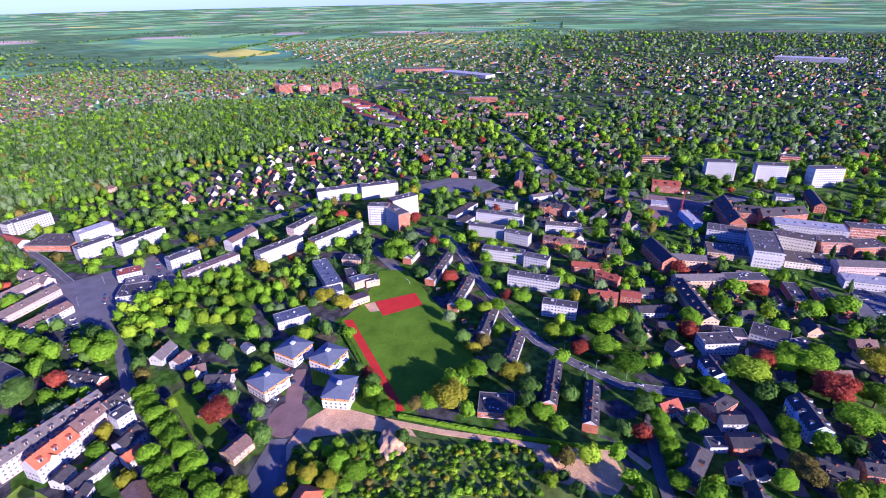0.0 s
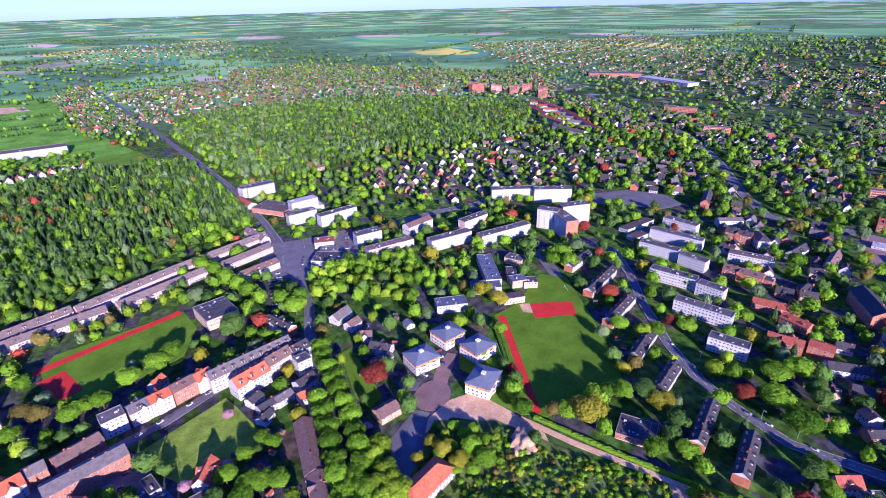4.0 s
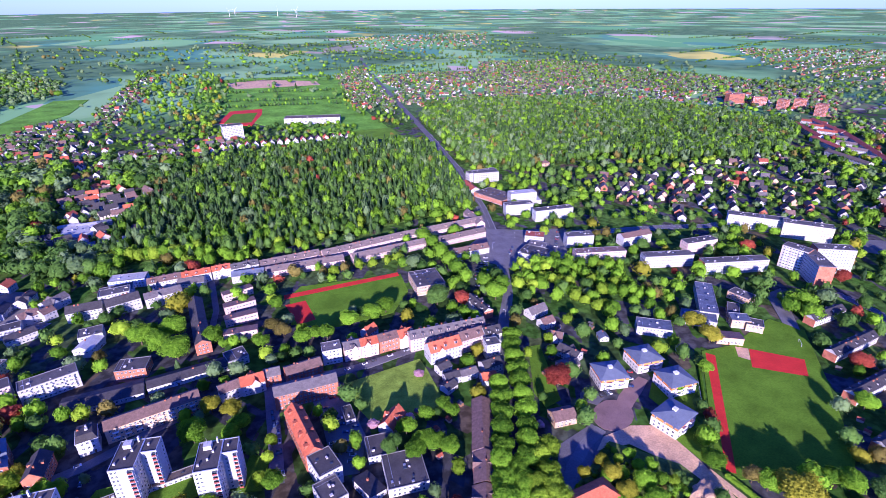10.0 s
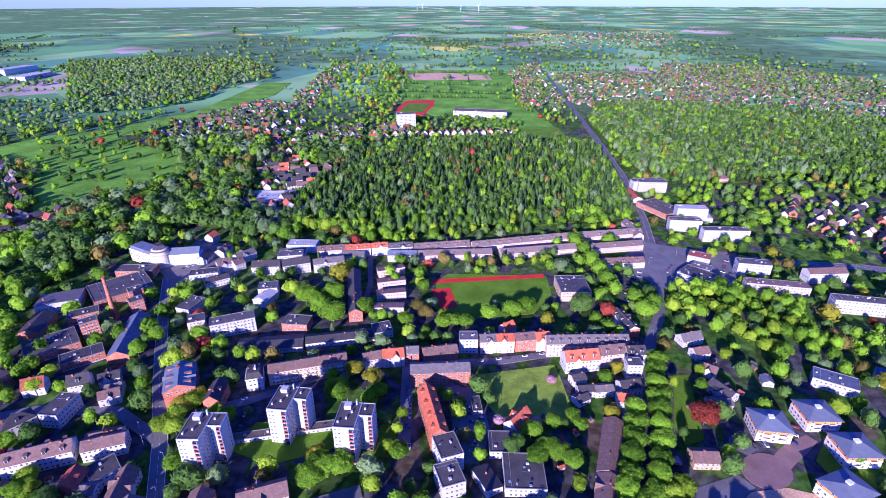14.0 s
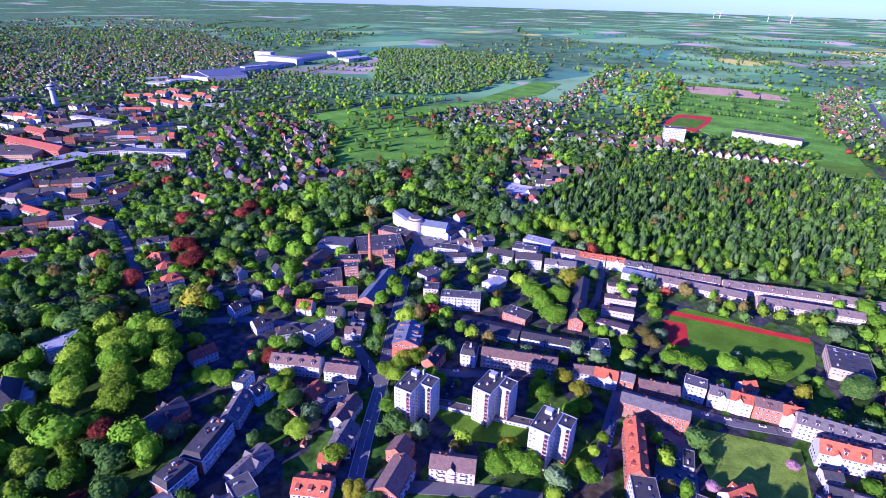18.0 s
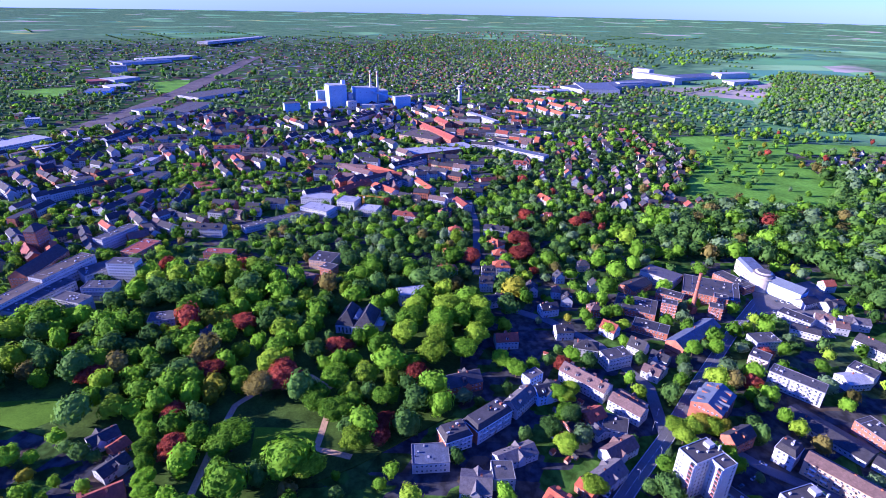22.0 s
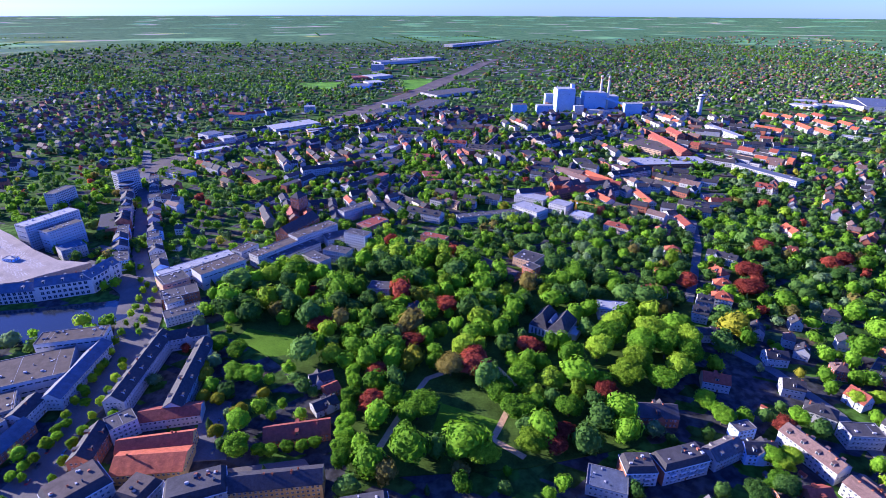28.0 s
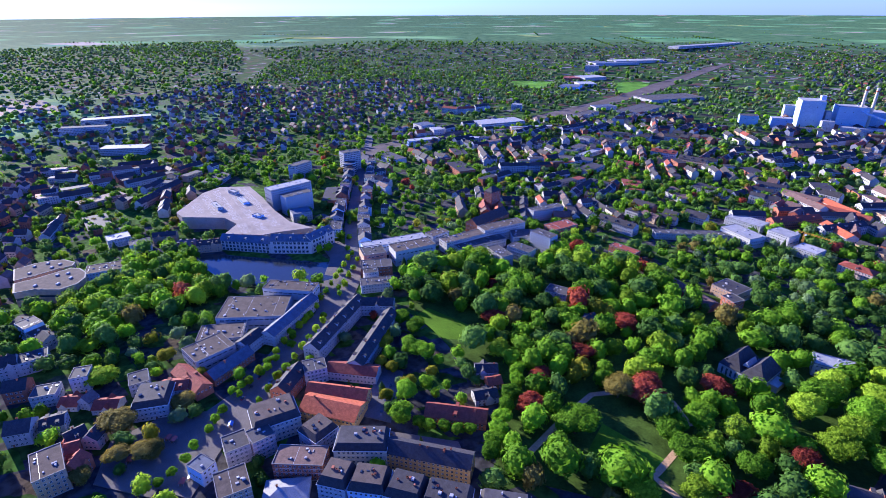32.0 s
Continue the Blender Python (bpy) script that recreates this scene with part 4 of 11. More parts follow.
def blocks(angle, corners, walls, tiles, label, h=(6.5, 10.5), size=(92, 42), near=560.0, fill=0.84, limit=1100):
    """A town of perimeter blocks: street fronts on four sides, yards with trees and low outbuildings inside."""
    rng = random.Random(round(corners[0][0]) + limit)
    SETTLED.append(corners)
    xs, ys = [c[0] for c in corners], [c[1] for c in corners]
    cx, cy, reach = sum(xs) / len(xs), sum(ys) / len(ys), max(max(xs) - min(xs), max(ys) - min(ys))
    wk, wp, tk, tp = list(walls), list(walls.values()), list(tiles), list(tiles.values())
    mats = [WALLS[k] for k in wk] + [ROOFS[k] for k in tk] + [GLASS]
    verts, faces, kinds, count = [], [], [], 0
    for i in range(int(-reach / size[0]), int(reach / size[0]) + 1):
        for j in range(int(-reach / size[1]), int(reach / size[1]) + 1):
            u0, v0 = i * (size[0] + 13) + (j % 2) * 25, j * (size[1] + 12)
            turn = angle + 130 * noise.noise(Vector((i * 0.31, j * 0.17, 3.0)))
            bl, bw = size[0] * rng.uniform(0.8, 1.05), size[1] * rng.uniform(0.85, 1.05)
            a = radians(angle)
            bx, by = cx + u0 * math.cos(a) - v0 * math.sin(a), cy + u0 * math.sin(a) + v0 * math.cos(a)
            t, kind, storey = radians(turn), rng.random(), rng.uniform(0.78, 1.25)
            places = []
            if kind < 0.11:
                places.append(((0, 0), bl * 0.6, bw * 0.62, rng.uniform(6, 10), 0, True))
            keep = fill if kind > 0.27 else 0.0 if kind < 0.11 else 0.3
            for side, (run, off, an) in enumerate(((bl, bw / 2 - 5.5, 0), (bl, -bw / 2 + 5.5, 0), (bw - 22, bl / 2 - 5.5, 90), (bw - 22, -bl / 2 + 5.5, 90))):
                p = -run / 2
                while p < run / 2 - 6:
                    L = min(rng.uniform(10, 30), run / 2 - p)
                    if rng.random() < (keep if an == 0 else keep * 0.45):
                        q = (p + L / 2, off) if an == 0 else (off, p + L / 2)
                        places.append((q, L, rng.uniform(9.0, 13.0), rng.uniform(*h) * storey, an, rng.random() < 0.2))
                    p += L
            for _ in range(3):
                places.append(((rng.uniform(-bl / 4, bl / 4), rng.uniform(-bw / 6, bw / 6)), rng.uniform(7, 15), rng.uniform(5, 8), rng.uniform(3, 5), rng.choice((0, 90)), True))
            for (u, v), L, W, ev, an, flat in places:
                x, y = bx + u * math.cos(t) - v * math.sin(t), by + u * math.sin(t) + v * math.cos(t)
                if count >= limit or not inside(x, y, corners) or blocked(x, y, 5):
                    continue
                count += 1
                wall, roof = rng.choices(range(len(wk)), wp)[0], rng.choices(range(len(tk)), tp)[0]
                rot, rise = turn + an + rng.uniform(-5, 5), W * rng.uniform(0.28, 0.48)
                if math.hypot(x, y) < near:
                    building("town_house", label, x, y, rot, round(L, 1), round(W, 1), round(ev, 1), 0 if flat else round(rise, 1), "flat" if flat else "gable", wk[wall], "felt" if flat else tk[roof], dormers=0 if flat else rng.choice((0, 1, 2)))
                    continue
                stand(x, y, radians(rot), L / 2, W / 2)
                wx, wy, wz, k = warp(x, y)
                m = Matrix.Translation((wx, wy, wz)) @ Matrix.Rotation(radians(rot), 4, "Z") @ Matrix.Scale(k, 4)
                l, w, o = L / 2, W / 2, 0.3
                if flat:
                    shapes = [(box(-l, l, -w, w, -0.3, ev), wall), (box(-l - 0.1, l + 0.1, -w - 0.1, w + 0.1, ev, ev + 0.3), len(wk) + roof)]
                else:
                    shapes = [(prism([(-w, -0.3), (w, -0.3), (w, ev), (0, ev + rise), (-w, ev)], -l, l), wall),
                              (prism([(-w - o, ev - 0.2), (0, ev + rise), (w + o, ev - 0.2), (w + o, ev + 0.1), (0, ev + rise + 0.3), (-w - o, ev + 0.1)], -l - 0.1, l + 0.1), len(wk) + roof)]
                    c = rng.uniform(-l * 0.6, l * 0.6)
                    shapes.append((box(c - 0.5, c + 0.5, -0.5, 0.5, ev + rise * 0.6, ev + rise + 1.0), wall))
                if math.hypot(x, y) < 1150:
                    n = max(1, int((L - 1) / 3))
                    for s in (-1, 1):
                        shapes += [(box((q - (n - 1) / 2) * 2.8 - 0.6, (q - (n - 1) / 2) * 2.8 + 0.6, s * w - 0.05, s * w + 0.05, z * 3 + 1.0, z * 3 + 2.5), len(mats) - 1) for q in range(n) for z in range(int(ev / 3.0))]
                for (v_, f_), mat in shapes:
                    faces += [tuple(q + len(verts) for q in g) for g in f_]
                    verts += [m @ Vector(q) for q in v_]
                    kinds += [mat] * len(f_)
            for _ in range(18 if kind > 0.27 else 34):
                u, v, th = rng.uniform(-bl / 2, bl / 2), rng.uniform(-bw / 3, bw / 3), rng.uniform(6, 13)
                x, y = bx + u * math.cos(t) - v * math.sin(t), by + u * math.sin(t) + v * math.cos(t)
                if inside(x, y, corners):
                    WOODLAND[rng.choices(("green", "deep", "lime", "bud"), (5, 5, 1.2, 0.8))[0]].append((x, y, th, th * 0.42))
    if verts:
        me = mesh("town_blocks", verts, faces, mats)
        me.polygons.foreach_set("material_index", kinds)
        tagged(new("town_blocks", me), label + ", many", "houses", kind="stuff")



# ---- roads, squares, lawns, water ----
road("road", 12, "asphalt main road running between woods", (153.3, 421.7), (166.6, 489.6), (179.5, 581.7), (192.9, 754.7), (195.2, 996.2), (192.7, 1320.0), (189.6, 1741.2), (194.1, 2292.0), (213.0, 2760.3), marks=True)
road("road", 9, "asphalt street lined with pollarded limes", (153.3, 421.7), (139.1, 368.1), (110.7, 304.4), (90.5, 255.3), (75.2, 216.4), (64.6, 188.3), (55.7, 164.6), (47.0, 141.8))
road("road", 11, "asphalt main road with lane marks", (104.6, 437.9), (158.7, 495.6), (211.0, 491.3), (288.8, 477.3), (360.6, 472.9), (415.0, 462.0), (473.7, 473.5), marks=True)
road("road", 7, "residential street with parked cars", (-14.3, 292.4), (18.1, 301.5), (48.8, 309.3))
road("road", 8, "cobbled lane behind brick houses", (-49.4, 205.4), (-51.4, 229.7), (-55.8, 268.7), (-58.4, 291.5), (-14.3, 292.4))
road("road", 5, "narrow lane beside a row of garages", (-107.3, 345.7), (-108.7, 401.2), (-120.0, 453.5), (-125.7, 477.5))
patch("car_park", ASPHALT, "asphalt junction and car park", "pavement", (125.9, 450.9), (165.2, 515.4), (201.9, 503.0), (251.3, 495.2), (218.3, 413.3), (160.6, 412.9))
patch("yard", REDPAVING, "narrow paved court between white villas", "pavement", (161.0, 221.5), (166.0, 227.0), (176.0, 234.5), (189.0, 241.0), (193.0, 236.0), (182.0, 226.0), (172.0, 218.0), (166.9, 213.5))
patch("parking_bay", ASPHALT, "asphalt parking bay beside the turning circle", "pavement", (139.4, 229.2), (142.4, 235.2), (149.0, 238.6), (155.6, 227.2), (147.6, 221.5))
patch("lawn", LAWN, "mown garden lawn between new villas", "lawn", (186.0, 212.0), (184.0, 221.0), (194.5, 233.5), (205.0, 241.0), (216.0, 236.0), (219.0, 219.0), (206.0, 209.0), z=0.045)
patch("access_yard", ASPHALT, "wide asphalt access below the turning circle", "pavement", (111.2, 196.9), (136.5, 207.6), (139.0, 200.0), (132.8, 176.9), (113.9, 169.8), (101.4, 167.3), (102.9, 183.6), z=0.06)
patch("sand_yard", SAND, "bare sandy ground beside new villas", "pavement", (129.2, 187.1), (138.1, 196.1), (158.5, 200.6), (176.1, 196.5), (182.2, 166.9), (182.8, 158.0), (184.3, 142.0), (178.9, 131.7), (159.8, 138.5), (166.0, 155.8), (161.0, 174.6), (150.2, 187.4))
road("road", 7, "asphalt access road to new villas", (139.9, 202.2), (125.0, 193.1), (110.7, 179.8), (98.2, 161.9), mat=ASPHALT)
patch("cul_de_sac", REDPAVING, "reddish paved turning circle", "pavement", (165.0, 207.0), (161.2, 202.9), (156.1, 199.8), (150.8, 198.5), (145.7, 199.1), (141.6, 201.5), (139.4, 205.2), (138.9, 210.1), (140.4, 214.9), (144.0, 219.3), (149.2, 222.7), (154.8, 224.4), (160.3, 223.7), (164.7, 221.1), (166.8, 217.0), (166.9, 211.9))
patch("car_park", ASPHALT, "asphalt court with parked cars behind brick houses", "pavement", (-33.3, 280.5), (-12.0, 282.4), (0.9, 228.4), (-5.4, 202.7), (-18.9, 203.1), (-24.3, 243.5))
patch("lawn", LAWN, "mown garden lawn beside new villas", "lawn", (176.1, 196.5), (211.9, 216.0), (184.6, 162.6), (182.8, 167.6))
patch("meadow", MEADOW, "rough green meadow behind houses", "lawn", (-10.9, 273.3), (-7.7, 281.0), (45.9, 295.9), (48.9, 281.5), (53.4, 244.1), (15.5, 235.6), (5.6, 238.8))
patch("lawn", LAWN, "mown lawn strip beside the avenue", "lawn", (127.7, 291.1), (137.3, 291.8), (127.1, 231.6), (114.9, 227.0), (112.7, 242.1))
patch("sports_field", LAWN, "mown grass sports field", "lawn", (-49.2, 409.7), (-39.8, 427.0), (52.7, 430.2), (54.4, 396.0), (36.3, 362.7), (-10.2, 352.0), (-46.5, 363.8))
patch("running_track", TARTAN, "red running track along the field", "sports track", (-53.8, 406.3), (-53.9, 414.2), (50.5, 433.4), (50.9, 426.1), )
patch("play_court", TARTAN, "dark red ball court", "sports track", (-52.2, 396.3), (-35.3, 400.2), (-27.0, 367.5), (-40.9, 362.0), )
CLEAR.append(((-53.8, 406.3), (-49.3, 419.8), (53.7, 435.9), (57.7, 394.9), (42.2, 370.0), (14.4, 374.5), (-27.3, 357.5), (-46.5, 363.8)))
CLEAR.append(((-10.9, 273.3), (-7.7, 281.0), (45.9, 295.9), (48.9, 281.5), (49.0, 256.8), (17.0, 245.2)))
CLEAR.append(((125.9, 450.9), (165.2, 515.4), (201.9, 503.0), (251.3, 495.2), (218.3, 413.3), (162.8, 418.6)))
CLEAR.append(((130.6, 203.5), (145.6, 219.9), (180.2, 242.1), (214.4, 244.6), (191.6, 178.9), (165.6, 160.1), (143.0, 175.9)))
patch("sports_field", LAWN, "large mown grass sports field", "lawn", (250.1, 256.1), (276.7, 257.2), (331.3, 281.3), (345.7, 260.8), (311.0, 207.2), (269.3, 149.1), (252.0, 135.0), (226.2, 139.6), (192.3, 151.8), (187.4, 160.1))
patch("running_track", TARTAN, "straight red running track", "sports track", (251.5, 253.8), (256.1, 249.1), (195.3, 154.4), (191.2, 157.4), )
patch("ball_court", TARTAN, "red ball court beside the grass", "sports track", (285.9, 250.3), (314.9, 229.8), (302.2, 213.6), (272.2, 231.3), )
patch("jump_pit", SAND, "pale sand jumping pit", "sports track", (277.9, 255.1), (285.6, 250.7), (276.8, 238.3), (271.5, 244.0))
CLEAR.append(((248.3, 256.2), (340.3, 288.3), (348.3, 256.2), (311.0, 207.2), (276.0, 164.8), (238.7, 151.6), (194.3, 153.2), (187.4, 160.1)))
road("road", 8, "asphalt street between terraces and slabs", (419.9, 302.7), (426.5, 267.5), (395.7, 227.9), (359.2, 190.8), (322.4, 145.7), (302.2, 113.3), (292.7, 84.3), (285.9, 47.9), (292.5, 28.4), (301.4, 3.2), marks=True)
road("road", 14, "wide asphalt main road", (1180.2, 895.6), (1065.5, 662.3), (932.1, 462.7), (801.1, 344.4), (698.9, 268.0), (634.2, 206.7), (654.4, 126.2), (655.8, 54.9), (709.9, 5.7), marks=True)
road("footpath", 4, "sandy footpath behind the hedge", (181.9, 160.1), (191.6, 126.3), (205.2, 89.5), (216.2, 56.9), (232.2, 30.4), (226.7, 17.2), mat=SAND)
road("road", 7, "shaded asphalt street between houses", (292.5, 28.4), (255.8, 23.7), (226.0, 11.3), (207.7, 2.3))
road("road", 7, "red-paved lane beside a park", (367.8, 9.1), (322.0, -10.6), (302.6, -27.8), (274.9, -40.6), (247.7, -51.3), mat=REDPAVING)
patch("car_park", ASPHALT, "wide asphalt car park behind apartment slabs", "pavement", (549.8, 388.5), (595.5, 370.0), (616.9, 324.2), (600.1, 292.1), (567.7, 300.0), (545.8, 341.8), (521.6, 365.1))
CLEAR.append(((549.8, 388.5), (595.5, 370.0), (616.9, 324.2), (600.1, 292.1), (567.7, 300.0), (545.8, 341.8), (521.6, 365.1)))
patch("yard", ASPHALT, "school yard of grey asphalt", "pavement", (359.7, 315.8), (379.8, 320.9), (342.6, 261.7), (337.8, 274.4))
patch("rough_ground", SCRUBGROUND, "overgrown ground with weeds", "ground", (139.7, 192.0), (169.6, 167.3), (198.6, 86.3), (226.6, 32.0), (197.8, 18.7), (92.7, 157.4))
patch("gravel_yard", SAND, "bare sandy building plot", "pavement", (208.2, 70.2), (227.4, 38.3), (213.2, 25.5), (200.0, 27.6), (191.3, 61.7))
patch("building_site", REDPAVING, "sandy building site with rubble", "pavement", (656.1, 123.2), (667.3, 82.1), (661.4, 52.6), (597.1, 43.5), (569.6, 76.1), (592.4, 101.9))
patch("car_park", ASPHALT, "asphalt car park beside the hospital", "pavement", (529.3, -82.2), (533.4, -109.4), (438.9, -111.5), (458.4, -86.2))
CLEAR.append(((529.3, -82.2), (533.4, -109.4), (438.9, -111.5), (458.4, -86.2)))
CLEAR.append(((555.4, 396.7), (612.5, 293.3), (582.0, 278.3), (529.0, 373.9)))
CLEAR.append(((656.1, 123.2), (677.9, 84.0), (661.4, 52.6), (597.1, 43.5), (569.6, 76.1), (592.4, 101.9)))
road("road", 9, "asphalt street through the town", (-141.3, 108.8), (-155.2, 132.8), (-173.9, 166.4), (-193.8, 204.7), (-225.3, 257.5), (-266.4, 331.2), (-301.1, 399.2), (-296.8, 434.1), (-238.4, 407.6), marks=True)
road("road", 8, "street leading to the roundabout", (-193.8, 204.7), (-235.5, 226.6), (-288.5, 222.9), (-331.4, 204.4), (-365.1, 177.2), (-393.4, 161.9), (-465.6, 195.8), (-549.9, 231.2), (-628.3, 253.7))
road("road", 7, "shaded street behind long roofs", (-205.7, 218.3), (-177.2, 233.3), (-155.4, 242.3), (-125.0, 264.1), (-82.3, 290.5), (-55.7, 295.0), (-17.8, 293.7), (9.1, 297.3), (33.3, 305.2))
road("road", 8, "asphalt road past apartment towers", (-155.2, 132.8), (-128.7, 148.5), (-93.0, 168.7), (-67.6, 179.9))
patch("lawn", LAWN, "lawn between apartment towers", "lawn", (-151.4, 201.6), (-143.1, 223.7), (-82.2, 231.1), (-88.2, 208.3), (-122.3, 192.2))
patch("lawn", LAWN, "lawn beside an apartment tower", "lawn", (-70.2, 205.0), (-65.4, 230.5), (-54.2, 225.6), (-57.3, 203.2))
patch("town_square", PAVING, "paved square in front of a curved building", "pavement", (-318.4, 412.2), (-315.0, 483.6), (-270.3, 471.7), (-256.1, 425.7), (-283.2, 380.0))
CLEAR.append(((-318.4, 412.2), (-315.0, 483.6), (-270.3, 471.7), (-256.1, 425.7), (-283.2, 380.0)))
CLEAR.append(((-161.3, 206.0), (-141.3, 248.1), (-79.8, 233.4), (-86.4, 204.8), (-122.3, 192.2)))
patch("meadow", PASTURE, "open green meadow among woods", "lawn", (-869.3, 791.8), (-848.6, 913.3), (-748.4, 976.6), (-575.5, 775.2), (-502.7, 639.4), (-612.3, 675.6))
CLEAR.append(((-869.3, 791.8), (-848.6, 913.3), (-748.4, 976.6), (-575.5, 775.2), (-502.7, 639.4), (-612.3, 675.6)))
patch("wood_floor", PARKFLOOR, "dark green ground under a dense wood", "ground", (-243.0, 535.0), (-248.0, 790.0), (-190.0, 880.0), (-40.0, 938.0), (120.0, 948.0), (177.7, 867.4), (177.9, 588.7), (54.2, 552.7), (-77.9, 511.8), (-138.9, 499.7))
patch("wood_floor", PARKFLOOR, "dark green ground under a pale wood", "ground", (204.0, 1142.9), (213.9, 780.6), (304.4, 715.9), (452.2, 770.7), (549.2, 717.3), (711.2, 679.4), (945.3, 864.8), (833.3, 1165.6), (522.2, 1358.7), (290.0, 1370.2))
patch("park_ground", PARKFLOOR, "dark green ground under park trees", "ground", (-405.0, -235.0), (-476.4, -168.0), (-522.4, -95.0), (-479.5, 56.5), (-423.6, 187.2), (-339.1, 131.6), (-254.2, 88.5), (-232.9, 20.7), (-218.8, -75.5), (-275.8, -95.8), (-360.9, -208.9))
patch("market_street", PAVING, "wide paved market street", "pavement", (-131.3, -241.0), (-175.7, -262.0), (-216.8, -258.5), (-275.2, -274.1), (-311.6, -272.2), (-373.0, -308.9), (-417.2, -316.7), (-423.9, -300.5), (-376.8, -270.1), (-334.0, -253.8), (-280.0, -243.0), (-247.6, -248.4), (-191.7, -223.5), (-170.0, -228.9), (-134.2, -215.9))
CLEAR.append(((-131.3, -241.0), (-175.7, -262.0), (-216.8, -258.5), (-275.2, -274.1), (-311.6, -272.2), (-373.0, -308.9), (-417.2, -316.7), (-423.9, -300.5), (-376.8, -270.1), (-334.0, -253.8), (-280.0, -243.0), (-247.6, -248.4), (-191.7, -223.5), (-170.0, -228.9), (-134.2, -215.9)))
patch("town_square", PAVING, "paved town square with trees", "pavement", (-118.6, -271.4), (-143.3, -292.8), (-172.5, -282.2), (-187.0, -260.1), (-126.3, -234.8))
patch("river", WATER, "calm dark river between quays", "water", (-350.3, -467.7), (-328.7, -409.9), (-316.0, -382.8), (-328.6, -341.4), (-356.0, -305.9), (-381.3, -288.9), (-402.8, -306.9), (-387.6, -343.6), (-376.3, -391.2), (-363.6, -439.1))
CLEAR.append(((-350.3, -467.7), (-328.7, -409.9), (-316.0, -382.8), (-328.6, -341.4), (-356.0, -305.9), (-381.3, -288.9), (-417.2, -316.7), (-398.2, -352.0), (-386.8, -400.8), (-370.8, -446.6)))
patch("quay_square", PAVING, "paved square at the bridge", "pavement", (-373.0, -308.9), (-406.0, -326.2), (-435.4, -366.1), (-444.9, -343.1), (-423.9, -300.5), (-376.8, -270.1))
road("road", 14, "shopping street lined with buildings", (-403.9, -297.5), (-491.0, -359.6), (-599.4, -423.3), (-726.0, -495.9), (-908.4, -598.0))
patch("park_lawn", LAWN, "sunlit lawn among park trees", "lawn", (-344.3, -193.6), (-360.1, -190.9), (-348.3, -139.4), (-336.9, -125.5), (-323.4, -158.1))
CLEAR.append(((-343, 65), (-392, 92), (-408, 140), (-360, 160), (-300, 136), (-290, 84)))
CLEAR.append(((-356.4, -199.9), (-371.8, -174.9), (-348.9, -127.5), (-329.6, -127.4), (-320.3, -161.5), (-336.5, -189.6)))
CLEAR.append(((-283.2, -62.7), (-302.8, -44.4), (-319.3, -15.2), (-286.9, 5.2), (-244.5, 2.2), (-240.6, -32.5), (-257.7, -52.8)))
patch("park_lawn", LAWN, "shaded park lawn among trees", "lawn", (-282.8, -30.0), (-268.6, 7.9), (-245.0, 3.6), (-250.9, -34.5))
road("footpath", 4, "pale gravel park path", (-238.3, -64.8), (-275.8, -53.5), (-307.1, -41.4), (-324.9, -13.9), (-321.6, 8.2), (-303.3, 19.2), mat=SAND)
road("footpath", 4, "pale gravel park path", (-240.5, 21.0), (-253.2, 2.9), (-280.4, 13.6), mat=SAND)
patch("school_yard", PAVING, "paved yard behind the ochre terrace", "pavement", (-221.0, -147.1), (-231.2, -104.7), (-224.4, -98.2), (-215.6, -130.6))
patch("car_park", ASPHALT, "paved yard beside the red-roofed school", "pavement", (-225.4, -167.9), (-279.9, -188.0), (-274.7, -166.5), (-227.9, -149.0))
patch("parking_deck", DECK, "pale sunlit parking deck of a shopping centre", "pavement", (-407.6, -549.1), (-473.5, -578.6), (-500.9, -578.2), (-520.4, -543.4), (-494.9, -497.9), (-463.1, -448.5), (-441.6, -407.3), (-438.3, -372.2), (-410.0, -399.8), (-398.3, -408.3), (-383.9, -447.0), (-410.6, -456.2), (-419.0, -484.5), (-399.8, -531.0), z=14)
DECK_TOP = scene.objects["parking_deck"].data.vertices[0].co.z
CLEAR.append(((-406.7, -563.7), (-527.5, -630.9), (-572.3, -590.6), (-443.3, -387.5), (-388.4, -440.9)))

patch("field", PASTURE, "green fields behind the wood", "lawn", (-314.4, 1438.1), (-418.2, 2077.9), (-147.9, 2144.8), (85.4, 1864.4), (95.2, 1308.5), (140.1, 991.2), (49.5, 1029.8), (-110.6, 1141.2))
patch("field", SAND, "bare pinkish ploughed field far out", "lawn", (-296.0, 1855.3), (-181.9, 1916.6), (-8.0, 1835.4), (3.5, 1742.3), (-244.3, 1718.9))
patch("meadow", PASTURE, "open green meadow beside the wood", "lawn", (-733.8, 759.7), (-798.2, 886.3), (-688.9, 914.4), (-497.0, 791.2), (-422.0, 657.9), (-477.0, 590.8), (-554.2, 540.7))
CLEAR.append(((-733.8, 759.7), (-798.2, 886.3), (-688.9, 914.4), (-505.9, 791.2), (-435.9, 669.4), (-485.9, 604.4), (-554.2, 540.7)))
patch("meadow", PASTURE, "long green meadow below a wood", "lawn", (-730.8, 902.2), (-744.2, 1015.8), (-677.3, 1164.4), (-696.4, 1627.3), (-611.7, 1628.1), (-580.6, 1408.2), (-614.9, 1164.8), (-674.4, 956.4))
CLEAR.append(((-730.8, 902.2), (-744.2, 1015.8), (-677.3, 1164.4), (-696.4, 1627.3), (-611.7, 1628.1), (-580.6, 1408.2), (-614.9, 1164.8), (-674.4, 956.4)))
patch("field", LAWN, "green field beside the main road", "lawn", (49.6, 1056.1), (131.7, 1072.4), (141.0, 993.0), (56.1, 969.8))
